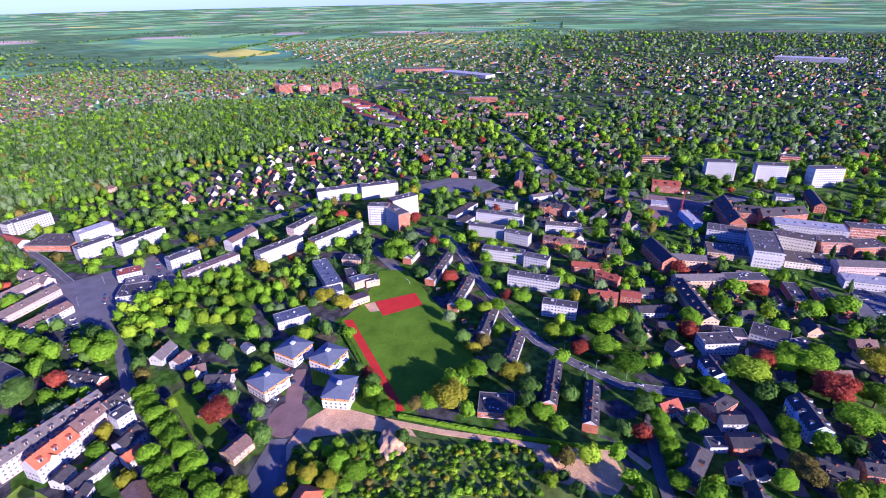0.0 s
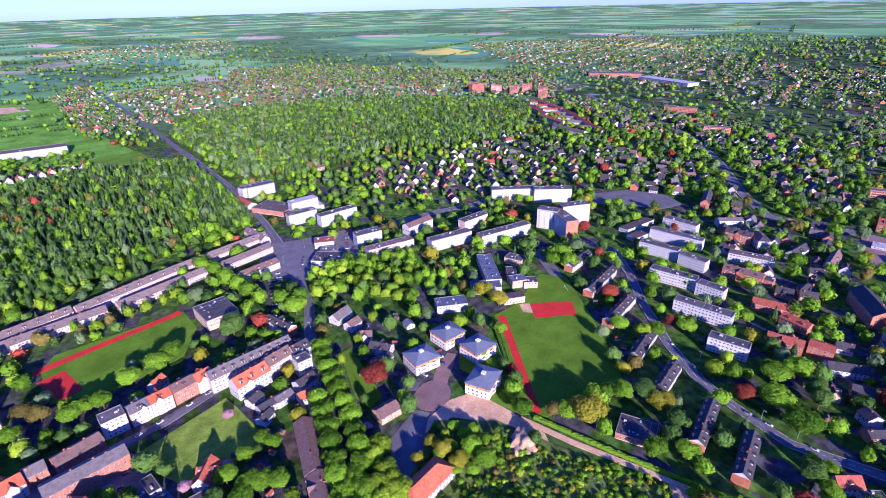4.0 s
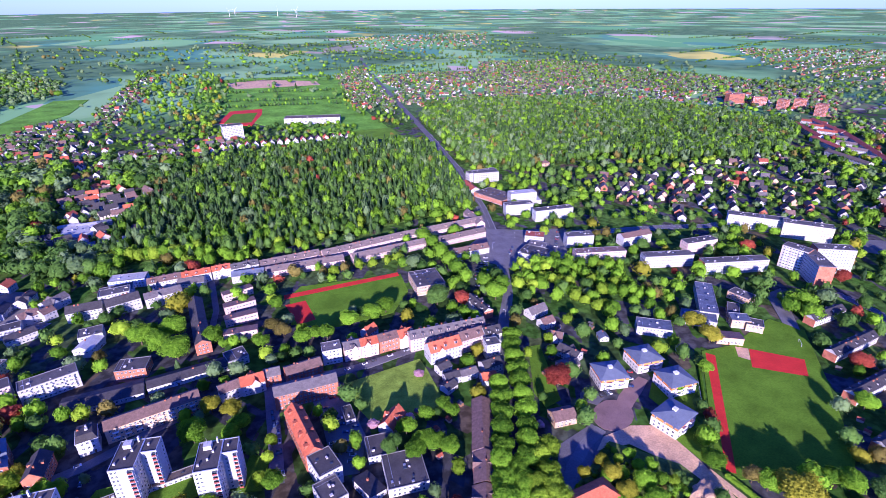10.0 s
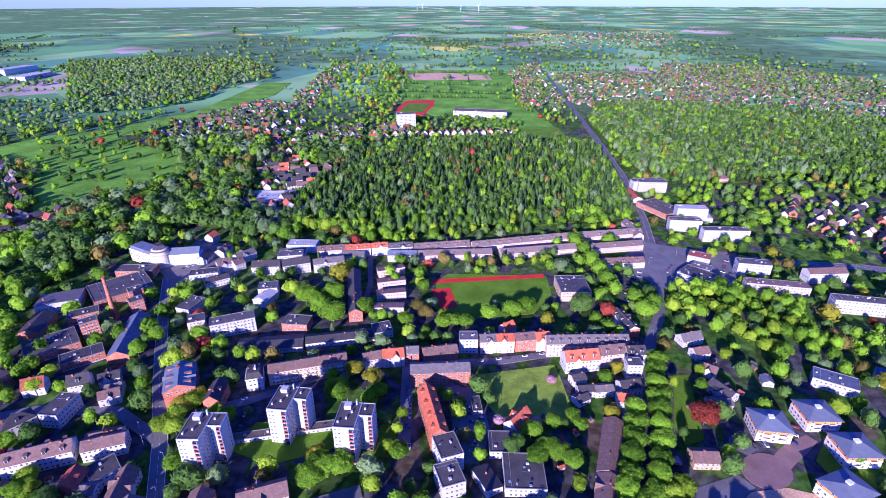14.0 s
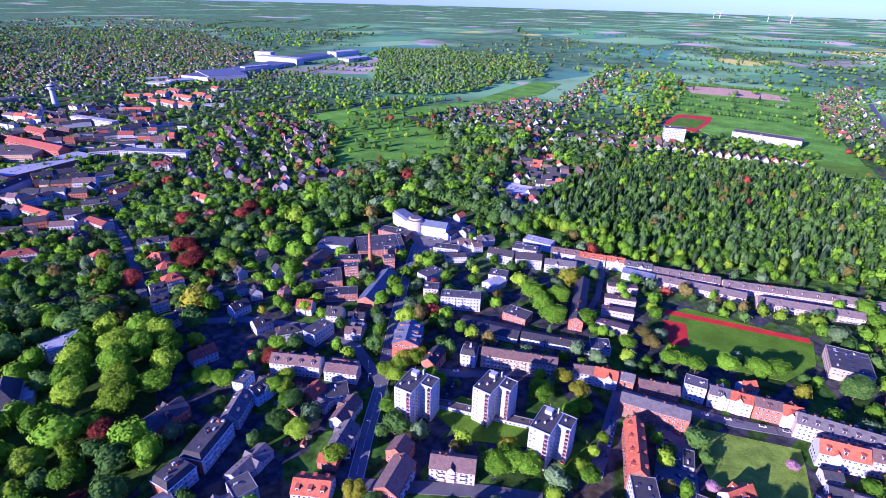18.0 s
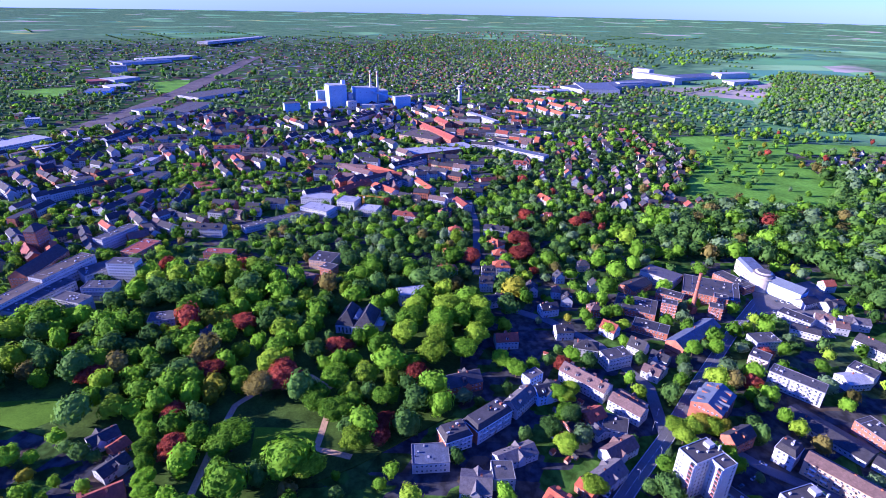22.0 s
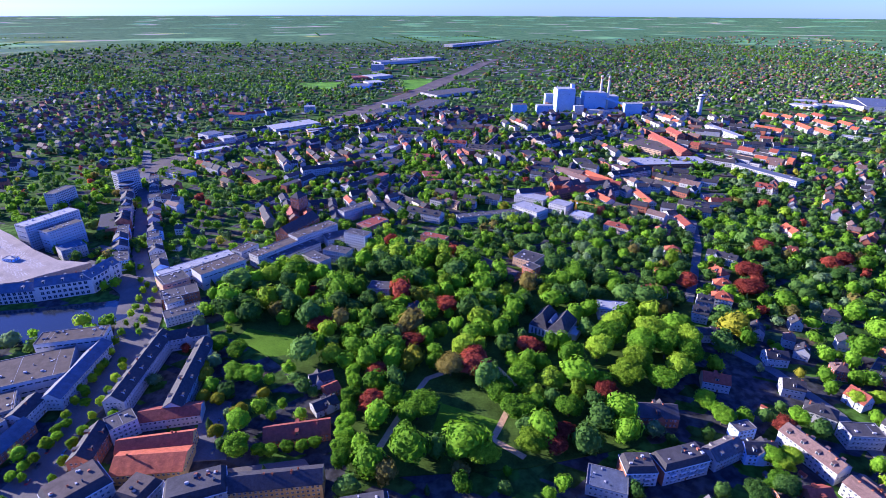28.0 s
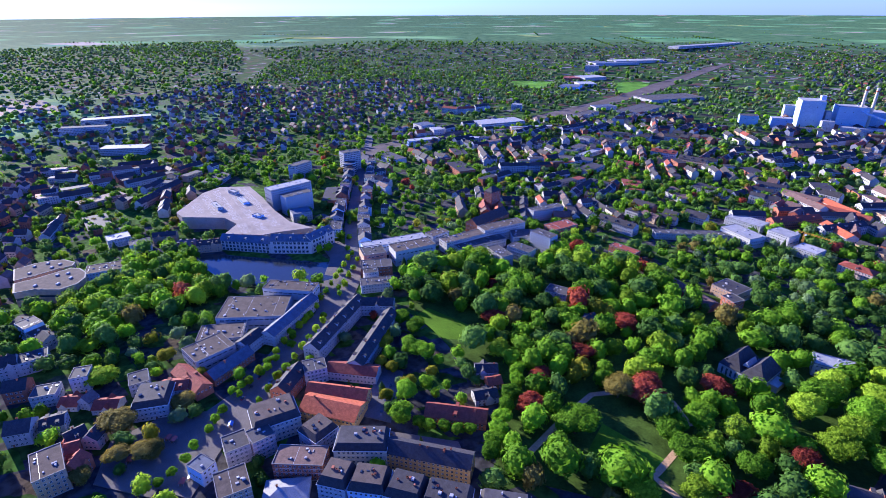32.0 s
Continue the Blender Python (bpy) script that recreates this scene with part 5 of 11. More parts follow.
CLEAR.append(((49.6, 1056.1), (131.7, 1072.4), (141.0, 993.0), (56.1, 969.8)))
patch("running_track", TARTAN, "distant red oval running track", "sports track", (-221.9, 1212.7), (-214.5, 1344.2), (-141.8, 1361.0), (-137.6, 1283.3), (-148.8, 1162.0))
patch("sports_field", LAWN, "distant green field inside a running track", "lawn", (-209.5, 1199.6), (-203.4, 1305.2), (-148.7, 1313.3), (-153.0, 1200.0))
patch("field", PASTURE, "green field beside railway sheds", "lawn", (-1936.1, -285.1), (-2002.6, -172.9), (-1751.6, -171.8), (-1703.3, -231.7))
CLEAR.append(((-1936.1, -285.1), (-2002.6, -172.9), (-1751.6, -171.8), (-1703.3, -231.7)))
patch("field", PASTURE, "green field beside the railway", "lawn", (-1840.9, -620.0), (-1885.6, -479.1), (-1700.9, -460.5), (-1699.9, -555.1))
CLEAR.append(((-1840.9, -620.0), (-1885.6, -479.1), (-1700.9, -460.5), (-1699.9, -555.1)))
road("railway", 50, "broad bed of brown railway tracks", (-777.6, -532.7), (-885.0, -503.4), (-1005.9, -437.1), (-1169.1, -359.0), (-1400.3, -275.6), (-1749.4, -166.7), (-2631.4, 20.8), mat=TRACKBED)
road("railway", 30, "brown railway tracks between sheds", (-1361.1, -268.9), (-1958.4, -144.9), (-2814.5, 79.6), mat=TRACKBED)

# ---- south-east quarter: slabs, school, villas, terraces ----
building("apartment_block", "white rendered apartment slab with a flat grey roof", 213.0, 694.0, 12.8, 45.4, 12.0, 13, 0, "flat", "white", "felt", balconies=1)
building("apartment_block", "white rendered apartment slab with a flat grey roof", 232.5, 581.8, 0.0, 34.2, 13.0, 17, 0, "flat", "white", "pale", balconies=1)
building("apartment_block", "white rendered apartment slab with a flat grey roof", 216.9, 553.2, -1.5, 34.5, 11.0, 13, 0, "flat", "white", "felt")
building("apartment_block", "white rendered apartment slab with a flat grey roof", 250.8, 527.8, 2.2, 47.8, 11.0, 13, 0, "flat", "white", "felt", balconies=1)
building("apartment_block", "white rendered apartment slab with a flat grey roof", 245.9, 449.8, -6.7, 28.6, 12.0, 13, 0, "flat", "white", "felt")
building("apartment_block", "pale pink apartment block with a long brown roof", 250.1, 412.9, -6.9, 51.1, 11.0, 11, 0, "flat", "pink", "brown", balconies=2)
building("apartment_block", "white rendered apartment slab with a flat grey roof", 306.5, 442.2, 7.2, 35.6, 12.0, 10, 3, "gable", "white", "brown")
building("apartment_block", "white rendered apartment slab with a flat grey roof", 308.4, 387.3, -7.3, 48.9, 11.0, 12, 0, "flat", "white", "felt", balconies=1)
building("apartment_block", "white rendered apartment slab with a flat grey roof", 358.8, 407.5, 4.0, 36.3, 11.0, 13, 0, "flat", "pink", "felt")
building("apartment_block", "white apartment slab with orange end walls", 362.3, 361.5, -7.6, 63.8, 11.0, 12, 0, "flat", "white", "felt", balconies=1, ends="brick")
building("apartment_block", "long white mid-rise apartment slab", 461.2, 443.9, -35.8, 60.6, 13.0, 15, 0, "flat", "white", "felt", balconies=1)
building("apartment_block", "cream mid-rise apartment slab with a flat roof", 491.8, 407.7, -38.8, 46.5, 13.0, 17, 0, "flat", "cream", "felt", balconies=1)
building("apartment_tower", "white and orange high-rise apartment block", 422.3, 352.2, -65.2, 22.4, 12.0, 22, 0, "flat", "white", "felt", balconies=2, ends="brick")
building("apartment_tower", "white and orange high-rise apartment block", 451.4, 341.0, -22.5, 33.0, 13.0, 24, 0, "flat", "white", "felt", balconies=1, ends="brick")
building("apartment_tower", "white and orange high-rise apartment block", 422.4, 330.1, -112.0, 36.5, 14.0, 21, 0, "flat", "white", "felt", balconies=1, ends="brick")
building("supermarket", "low supermarket with a red-edged flat roof", 206.4, 473.4, -26.9, 20.2, 14.0, 7, 0, "flat", "white", "rust")
building("supermarket", "low shop annexe with a grey roof", 201.4, 453.0, -32.4, 17.9, 12.0, 5, 0, "flat", "white", "grey")
building("supermarket", "low dark flat-roofed shop hall", 191.9, 437.5, -43.5, 27.6, 22.0, 5, 0, "flat", "grey", "tar", skylights=3)
building("shop", "low brick shopping hall with a brown roof", 207.2, 611.1, -60.3, 48.9, 30.0, 6, 0, "flat", "brick", "gravel", skylights=4)
building("house", "white house with a dark red roof", 185.3, 655.2, -83.7, 36.2, 12.0, 5, 3, "gable", "white", "rust")
building("shop", "low white shop pavilion", 251.8, 594.3, -94.2, 33.4, 14.0, 5, 0, "flat", "white", "pale")
building("house", "small family house with a brown tiled roof", 328.1, 734.4, 8.9, 13.9, 10.0, 6, 3, "hip", "tan", "brown")
building("school", "long school wing with a pale blue-grey roof", 296.6, 313.9, -121.8, 52.4, 14.0, 7, 0, "flat", "white", "blue", skylights=4)
building("school", "school wing with a blue-grey roof", 272.8, 291.3, -33.9, 26.0, 14.0, 6, 0, "flat", "white", "blue")
building("school", "tan school pavilion with a flat roof", 331.3, 313.4, -67.8, 17.9, 12.0, 6, 0, "flat", "tan", "felt")
building("school", "school pavilion with a blue-grey roof", 301.5, 280.4, -114.1, 11.4, 14.0, 7, 0, "flat", "tan", "blue")
building("school", "tan school pavilion with a flat roof", 308.9, 272.3, -128.1, 11.1, 12.0, 6, 0, "flat", "tan", "felt")
building("school", "low dark school link", 306.6, 292.9, -127.6, 25.2, 9.0, 5, 0, "flat", "wood", "tar")
building("school", "school hall with a low brown roof", 278.1, 263.6, -23.6, 18.5, 12.0, 4, 2, "shed", "tan", "brown")
building("school", "grey-green school hall with a flat roof", 230.0, 287.7, -27.4, 25.8, 14.0, 7, 0, "flat", "white", "blue")
building("shed", "small shed with blue-grey roof", 234.4, 259.5, -103.6, 5.5, 5.0, 3, 0, "flat", "grey", "blue")
building("terrace", "dark-roofed terrace of small white houses with brick gables", 374.2, 270.9, 11.5, 38.8, 9.0, 6, 3, "gable", "white", "dark", dormers=4, chimneys=3, ends="brick")
building("terrace", "dark-roofed terrace of small white houses with brick gables", 357.2, 232.3, 13.6, 52.5, 9.0, 6, 3, "gable", "white", "dark", dormers=5, chimneys=4, ends="brick")
building("terrace", "dark-roofed terrace of small white houses with brick gables", 329.2, 192.5, 13.2, 48.2, 9.0, 6, 3, "gable", "white", "dark", dormers=5, chimneys=4, ends="brick")
building("terrace", "dark-roofed terrace of small white houses with brick gables", 302.7, 153.6, 14.9, 40.6, 9.0, 6, 3, "gable", "white", "dark", dormers=4, chimneys=4, ends="brick")
building("terrace", "dark-roofed terrace of small white houses with brick gables", 275.9, 120.5, 12.7, 42.8, 9.0, 6, 3, "gable", "white", "dark", dormers=5, chimneys=4, ends="brick")
building("terrace", "dark-roofed terrace of small white houses with brick gables", 259.3, 84.7, 16.0, 41.1, 9.0, 6, 3, "gable", "white", "dark", dormers=6, chimneys=4, ends="brick")
building("terrace", "dark-roofed terrace of small white houses with brick gables", 253.1, 57.6, 15.7, 37.0, 9.0, 6, 3, "gable", "white", "dark", dormers=5, chimneys=4, ends="brick")
building("apartment_block", "three-storey white apartment slab with a grey roof", 525.1, 252.4, -85.0, 36.7, 10.0, 11, 0, "flat", "white", "felt")
building("apartment_block", "three-storey white apartment slab with a grey roof", 489.2, 236.6, -79.3, 52.2, 10.0, 11, 0, "flat", "white", "felt", balconies=1)
building("apartment_block", "three-storey white apartment slab with a grey roof", 451.4, 232.6, -79.1, 37.5, 10.0, 11, 0, "flat", "white", "felt", balconies=1)
building("apartment_block", "three-storey white apartment slab with a grey roof", 451.3, 197.4, -86.6, 25.6, 10.0, 11, 0, "flat", "white", "felt")
building("apartment_block", "three-storey white apartment slab with a grey roof", 409.1, 193.0, -76.4, 39.8, 10.0, 11, 0, "flat", "white", "felt", balconies=1)
building("apartment_block", "three-storey white apartment slab with a grey roof", 411.0, 159.6, -84.5, 22.5, 10.0, 11, 0, "flat", "white", "felt")
building("apartment_block", "three-storey white apartment slab with a grey roof", 374.4, 147.3, -78.9, 43.4, 10.0, 11, 0, "flat", "white", "felt", balconies=1)
building("apartment_block", "three-storey white apartment slab with a grey roof", 344.2, 112.4, -76.2, 26.5, 10.0, 11, 0, "flat", "white", "tar")
building("garage", "row of garages with brown flat roofs", 496.4, 287.7, -2.3, 46.7, 12.0, 4, 1, "shed", "grey", "gravel")
building("garage", "row of garages with brown flat roofs", 480.8, 268.9, -4.0, 40.5, 12.0, 4, 1, "shed", "grey", "gravel")
building("house", "red brick town house with a dark roof", 543.5, 198.5, -77.7, 25.1, 11.0, 9, 3, "gable", "brick", "dark", dormers=2)
building("house", "white rendered house with a dark roof", 577.0, 224.5, -38.9, 27.1, 10.0, 7, 2, "gable", "white", "grey")
building("house", "white rendered house with a dark roof", 549.4, 180.8, -135.2, 25.7, 12.0, 9, 3, "hip", "white", "dark")
building("apartment_block", "low white apartment block with orange panels", 498.9, 166.0, -71.9, 38.4, 11.0, 9, 0, "flat", "white", "gravel")
building("apartment_block", "red brick apartment house with a reddish roof", 462.0, 156.3, -79.6, 32.8, 11.0, 8, 3, "gable", "brick", "brown", dormers=3)
building("shop", "low brick annexe with a dark roof", 468.5, 139.8, -83.5, 13.3, 10.0, 6, 0, "flat", "brick", "tar")
building("house", "red brick town house with a dark roof", 619.2, 273.1, 22.7, 44.2, 10.0, 10, 4, "gable", "brick", "dark")
building("house", "white rendered house with a dark roof", 549.6, 144.8, -3.0, 28.0, 10.0, 6, 4, "gable", "white", "dark", dormers=1)
building("house", "white rendered house with a dark roof", 552.8, 115.9, 7.9, 35.0, 9.0, 6, 4, "gable", "pink", "brown", dormers=1)
building("apartment_block", "red brick apartment house with a reddish roof", 427.0, 114.4, -71.6, 33.5, 10.0, 6, 3, "gable", "brick", "rust")
building("apartment_block", "red brick apartment house with a reddish roof", 415.0, 94.6, -97.1, 20.5, 10.0, 6, 3, "gable", "brick", "rust", dormers=2)
building("apartment_block", "red brick apartment house with a reddish roof", 379.4, 89.0, -73.5, 22.9, 11.0, 8, 3, "gable", "brick", "rust")
building("apartment_block", "red brick apartment house with a reddish roof", 390.8, 69.4, -80.0, 15.6, 11.0, 8, 2, "gable", "brick", "rust")
building("house", "white rendered house with a dark roof", 381.2, 51.1, -55.6, 23.2, 11.0, 5, 3, "gable", "white", "dark", skylights=2)
building("house", "red brick town house with a dark roof", 362.4, 36.6, -66.8, 11.9, 12.0, 5, 3, "gable", "brick", "dark")
building("house", "white rendered house with a dark roof", 340.1, 26.1, -124.7, 8.8, 10.0, 5, 3, "gable", "grey", "dark")
building("house", "red brick town house with a dark roof", 327.1, 18.6, -40.9, 13.6, 9.0, 5, 2, "gable", "brick", "dark")
building("house", "white house with a dark red tiled roof", 274.8, 18.2, -37.8, 13.3, 10.0, 5, 4, "gable", "white", "rust", dormers=1)
building("garage", "small white flat-roofed garage", 276.3, 6.4, -42.8, 11.6, 7.0, 4, 0, "flat", "white", "tar")
building("house", "red brick town house with a dark roof", 291.0, -7.4, -26.9, 20.8, 11.0, 7, 3, "hip", "brick", "dark", dormers=1)
building("house", "white rendered house with a dark roof", 282.3, -15.1, -59.1, 13.8, 10.0, 6, 2, "gable", "white", "dark")
building("house", "brick house with a mossy grey roof", 266.9, -22.7, -59.0, 16.1, 11.0, 6, 2, "gable", "brick", "dark")
building("garage", "small white flat-roofed garage", 260.1, -10.2, -59.0, 9.8, 8.0, 4, 0, "flat", "white", "tar")
building("house", "large brick house with a steep dark hipped roof", 235.9, -2.0, -6.9, 28.6, 12.0, 6, 5, "hip", "brick", "dark", dormers=1)
building("house", "white rendered house with a dark roof", 252.6, -32.6, -51.0, 13.2, 9.0, 4, 3, "gable", "white", "dark")
building("shop_house", "white corner building with a grey flat roof", 358.0, 2.1, -56.2, 24.0, 14.0, 9, 0, "flat", "white", "tar")
building("house", "pale blue three-storey house with a dark roof", 325.5, -0.5, -145.5, 18.7, 12.0, 7, 3, "gable", "blue", "dark", dormers=2)
building("workshop", "low pinkish workshop with a flat roof", 374.4, -4.5, -69.3, 20.6, 12.0, 7, 0, "flat", "pink", "tar")
building("workshop", "dark flat-roofed workshop hall", 388.9, -29.4, -93.9, 24.8, 18.0, 6, 0, "flat", "grey", "tar")
building("workshop", "low white office with a flat roof", 385.0, -45.3, -45.0, 18.7, 9.0, 6, 0, "flat", "white", "tar")
building("villa", "long pale villa with a dark slate roof", 304.2, -52.3, -153.7, 27.3, 13.0, 9, 4, "gable", "blue", "dark", dormers=3, chimneys=2)
building("house", "tan-walled house with a brown roof", 267.1, -64.2, -88.6, 16.5, 12.0, 7, 4, "gable", "tan", "dark", dormers=2)
building("house", "red brick town house with a dark roof", 281.1, -86.2, -69.8, 22.5, 11.0, 7, 3, "gable", "brick", "dark", dormers=3)
building("nursery", "low brick nursery with a black flat roof", 225.7, 107.6, -65.7, 21.7, 18.0, 4, 0, "flat", "brick", "tar", skylights=4)
# hospital
building("building_shell", "concrete foundation walls of a new building", 630.9, 96.9, -78.4, 18.8, 14.0, 3, 0, "flat", "grey", "pale")
building("building_shell", "brick-coloured ground slab on a building site", 629.4, 62.7, -89.4, 22.4, 20.0, 2.5, 0, "flat", "brick", "gravel")
building("hospital_wing", "brick hospital wing with a steep dark roof", 476.8, 65.2, -142.8, 42.8, 16.0, 11, 5, "gable", "brick", "dark")
building("hospital_wing", "tan brick hospital wing with a grey tiled roof", 477.6, 43.6, -69.8, 34.6, 13.0, 10, 3, "gable", "tan", "grey")
building("hospital_wing", "tan brick hospital wing with a grey tiled roof", 404.4, 23.9, -149.8, 58.3, 13.0, 9, 4, "gable", "tan", "dark", dormers=6)
building("hospital_wing", "tan brick hospital wing with a grey tiled roof", 443.5, 27.4, -58.5, 40.2, 12.0, 10, 3, "gable", "tan", "grey")
building("hospital_wing", "flat-roofed modern hospital wing with window bands", 463.9, -5.8, -59.9, 34.1, 13.0, 10, 0, "flat", "brick", "felt")
building("hospital_wing", "flat-roofed modern hospital wing with window bands", 565.0, 13.4, -83.5, 47.2, 18.0, 11, 0, "flat", "white", "felt")
building("hospital_tower", "white hospital tower with rows of windows", 536.5, -15.3, -168.9, 50.3, 24.0, 16, 0, "flat", "white", "felt", balconies=1)
building("hospital_wing", "flat-roofed modern hospital wing with window bands", 573.5, -38.5, -89.2, 36.0, 17.0, 13, 0, "flat", "cream", "gravel")
building("hospital_wing", "flat-roofed modern hospital wing with window bands", 525.2, 10.0, -76.7, 43.6, 24.0, 6, 0, "flat", "tan", "gravel")
building("hospital_wing", "flat-roofed modern hospital wing with window bands", 538.5, -49.1, -78.9, 35.6, 26.0, 6, 0, "flat", "cream", "gravel")
building("hospital_wing", "flat-roofed modern hospital wing with window bands", 611.4, -51.4, -80.7, 63.5, 20.0, 13, 0, "flat", "white", "pale", skylights=6)
building("hospital_wing", "flat-roofed red brick hospital wing", 583.5, -69.3, -65.7, 27.4, 18.0, 12, 0, "flat", "brick", "gravel")
building("hospital_wing", "flat-roofed red brick hospital wing", 640.3, -105.0, -73.7, 43.8, 16.0, 11, 0, "flat", "brick", "felt")
building("hospital_wing", "flat-roofed red brick hospital wing", 591.7, -95.5, -55.8, 32.8, 20.0, 10, 0, "flat", "brick", "gravel")
building("hospital_wing", "tan brick hospital wing with a grey tiled roof", 539.3, -88.3, -64.9, 38.7, 14.0, 10, 3, "gable", "pink", "grey")
building("hospital_wing", "white flat-roofed hospital annexe", 515.3, -93.2, -75.5, 36.2, 16.0, 7, 0, "flat", "white", "pale")
building("hospital_wing", "low dark-roofed brick pavilion", 464.1, -42.8, -161.3, 32.3, 10.0, 6, 0, "flat", "brick", "tar")
building("hospital_wing", "low dark-roofed brick pavilion", 466.6, -64.8, -159.9, 31.0, 11.0, 6, 0, "flat", "brick", "tar")
building("hospital_wing", "old brick hospital wing with a steep dark roof", 610.6, 21.6, -160.4, 68.3, 16.0, 13, 7, "gable", "brick", "dark", dormers=4)
building("hospital_wing", "old brick hospital wing with a steep dark roof", 625.2, 5.9, -75.1, 27.4, 15.0, 12, 6, "gable", "brick", "dark", dormers=6)
building("hospital_wing", "old brick hospital wing with a steep dark roof", 636.1, -25.5, -51.5, 51.8, 15.0, 12, 6, "gable", "brick", "dark", dormers=7)
building("house", "red brick town house with a dark roof", 714.0, -57.6, -167.7, 49.7, 12.0, 8, 4, "gable", "brick", "dark")
building("workshop", "pale blue-roofed low building", 714.1, -27.2, -78.6, 19.3, 14.0, 7, 0, "flat", "white", "blue")
building("house", "red brick apartment house with a reddish roof", 683.7, 100.8, -76.9, 33.1, 12.0, 9, 5, "gable", "brick", "rust", dormers=3)
building("site_cabin", "pale blue stacked site cabins", 589.2, 56.7, -148.7, 37.3, 10.0, 8, 0, "flat", "blue", "pale")
building("apartment_tower", "white and blue mid-rise apartment block", 771.2, 51.2, -70.1, 36.1, 16.0, 24, 0, "flat", "white", "felt", balconies=1)
building("apartment_tower", "white and blue mid-rise apartment block", 792.4, -6.6, -69.5, 37.0, 16.0, 22, 0, "flat", "white", "felt", balconies=1)
building("apartment_tower", "white and blue mid-rise apartment block", 801.8, -66.7, -57.8, 37.7, 16.0, 24, 0, "flat", "white", "felt", balconies=1)
building("apartment_block", "low brick apartment block", 901.9, -27.1, -75.5, 25.3, 12.0, 9, 0, "flat", "brick", "felt")
building("apartment_block", "red brick apartment house with a reddish roof", 807.0, 140.1, -66.1, 39.9, 12.0, 9, 0, "flat", "brick", "gravel")
building("factory", "large brick factory with white halls", 1524.7, 1051.4, -56.1, 160.8, 40.0, 12, 0, "flat", "brick", "gravel")
building("warehouse", "long low white warehouse", 1512.1, 859.2, -101.9, 185.2, 45.0, 9, 0, "flat", "white", "pale")
building("warehouse", "long low white warehouse", 2310.8, -54.3, -94.7, 206.7, 60.0, 12, 0, "flat", "white", "pale")
building("apartment_block", "long brick mid-rise block", 1116.8, 593.0, -64.3, 65.9, 16.0, 14, 0, "flat", "brick", "gravel")
building("apartment_block", "long brick mid-rise block", 985.0, 445.6, -63.4, 45.0, 14.0, 14, 0, "flat", "brick", "gravel")
building("apartment_tower", "reddish apartment tower block", 1002.2, 1133.2, -0.1, 43.4, 16.0, 24, 0, "flat", "brick", "rust")
building("apartment_tower", "reddish apartment tower block", 1039.0, 1094.1, -26.0, 31.2, 16.0, 20, 0, "flat", "brick", "rust")
building("apartment_tower", "reddish apartment tower block", 1049.0, 1031.3, -65.2, 21.6, 16.0, 24, 0, "flat", "brick", "rust")
building("apartment_tower", "reddish apartment tower block", 1083.4, 1018.7, -65.4, 21.9, 16.0, 26, 0, "flat", "brick", "rust")
building("apartment_tower", "reddish apartment tower block", 1071.8, 949.5, -65.2, 21.1, 16.0, 26, 0, "flat", "brick", "rust")
building("terrace", "distant white terrace with reddish roof", 905.6, 817.5, -115.8, 127.5, 12.0, 8, 3, "gable", "white", "rust")
building("terrace", "distant white terrace with reddish roof", 850.6, 722.9, -106.8, 83.8, 12.0, 8, 3, "gable", "white", "rust")
building("terrace", "distant white terrace with reddish roof", 800.9, 636.7, -96.0, 82.2, 12.0, 8, 3, "gable", "white", "gravel")
building("terrace", "distant white terrace with reddish roof", 968.0, 832.9, -112.5, 127.6, 12.0, 8, 3, "gable", "white", "rust")
building("terrace", "distant white terrace with reddish roof", 892.4, 685.8, -121.2, 251.2, 12.0, 8, 3, "gable", "white", "rust")
# villas with set-back upper floors stand in their own list below
building("house", "brown-roofed bungalow beside a turning circle", 119.9, 214.9, 2.4, 14.6, 11.0, 5, 3, "gable", "tan", "brown")
building("house", "small family house with a brown tiled roof", 150.4, 332.3, 20.4, 17.4, 10.0, 5, 4, "gable", "white", "grey")
building("house", "small family house with a brown tiled roof", 152.1, 315.1, 16.5, 11.9, 9.0, 5, 3, "gable", "white", "brown")
building("house", "small family house with a brown tiled roof", 150.6, 295.1, -32.9, 12.2, 9.0, 5, 3, "gable", "white", "brown")
building("house", "white rendered house with a dark roof", 152.3, 273.2, -57.4, 16.7, 10.0, 5, 3, "gable", "white", "dark")
building("house", "low house with a grey roof", 145.9, 262.0, 8.9, 14.6, 9.0, 4, 2, "gable", "pink", "grey")
building("shed", "small garden house with a blue roof", 187.1, 287.9, -97.4, 8.0, 7.0, 3, 2, "gable", "white", "blue")
building("house", "large house with a bright red tiled roof", 105.8, 154.5, 12.5, 33.4, 14.0, 6, 5, "hip", "white", "red")
building("workshop", "long low workshop with a brown roof", 69.5, 218.1, -105.7, 42.5, 12.0, 5, 3, "gable", "pink", "brown")
building("workshop", "workshop with a dark roof and skylights", 61.7, 185.8, -105.6, 21.3, 13.0, 5, 3, "gable", "brick", "brown", skylights=6)
building("workshop", "workshop with a grey roof", 56.1, 167.2, -105.7, 14.7, 14.0, 5, 3, "gable", "brick", "brown")
building("house", "white house with a steep red tiled roof", 17.4, 234.7, 52.7, 16.6, 10.0, 5, 5, "gable", "white", "red", dormers=1)
building("workshop", "low dark flat-roofed workshop", 8.2, 216.2, 3.9, 17.0, 16.0, 5, 0, "flat", "white", "tar")
building("workshop", "white workshop with a dark flat roof and glass lantern", 18.7, 195.4, 2.5, 21.9, 24.0, 6, 0, "flat", "white", "tar", skylights=1)
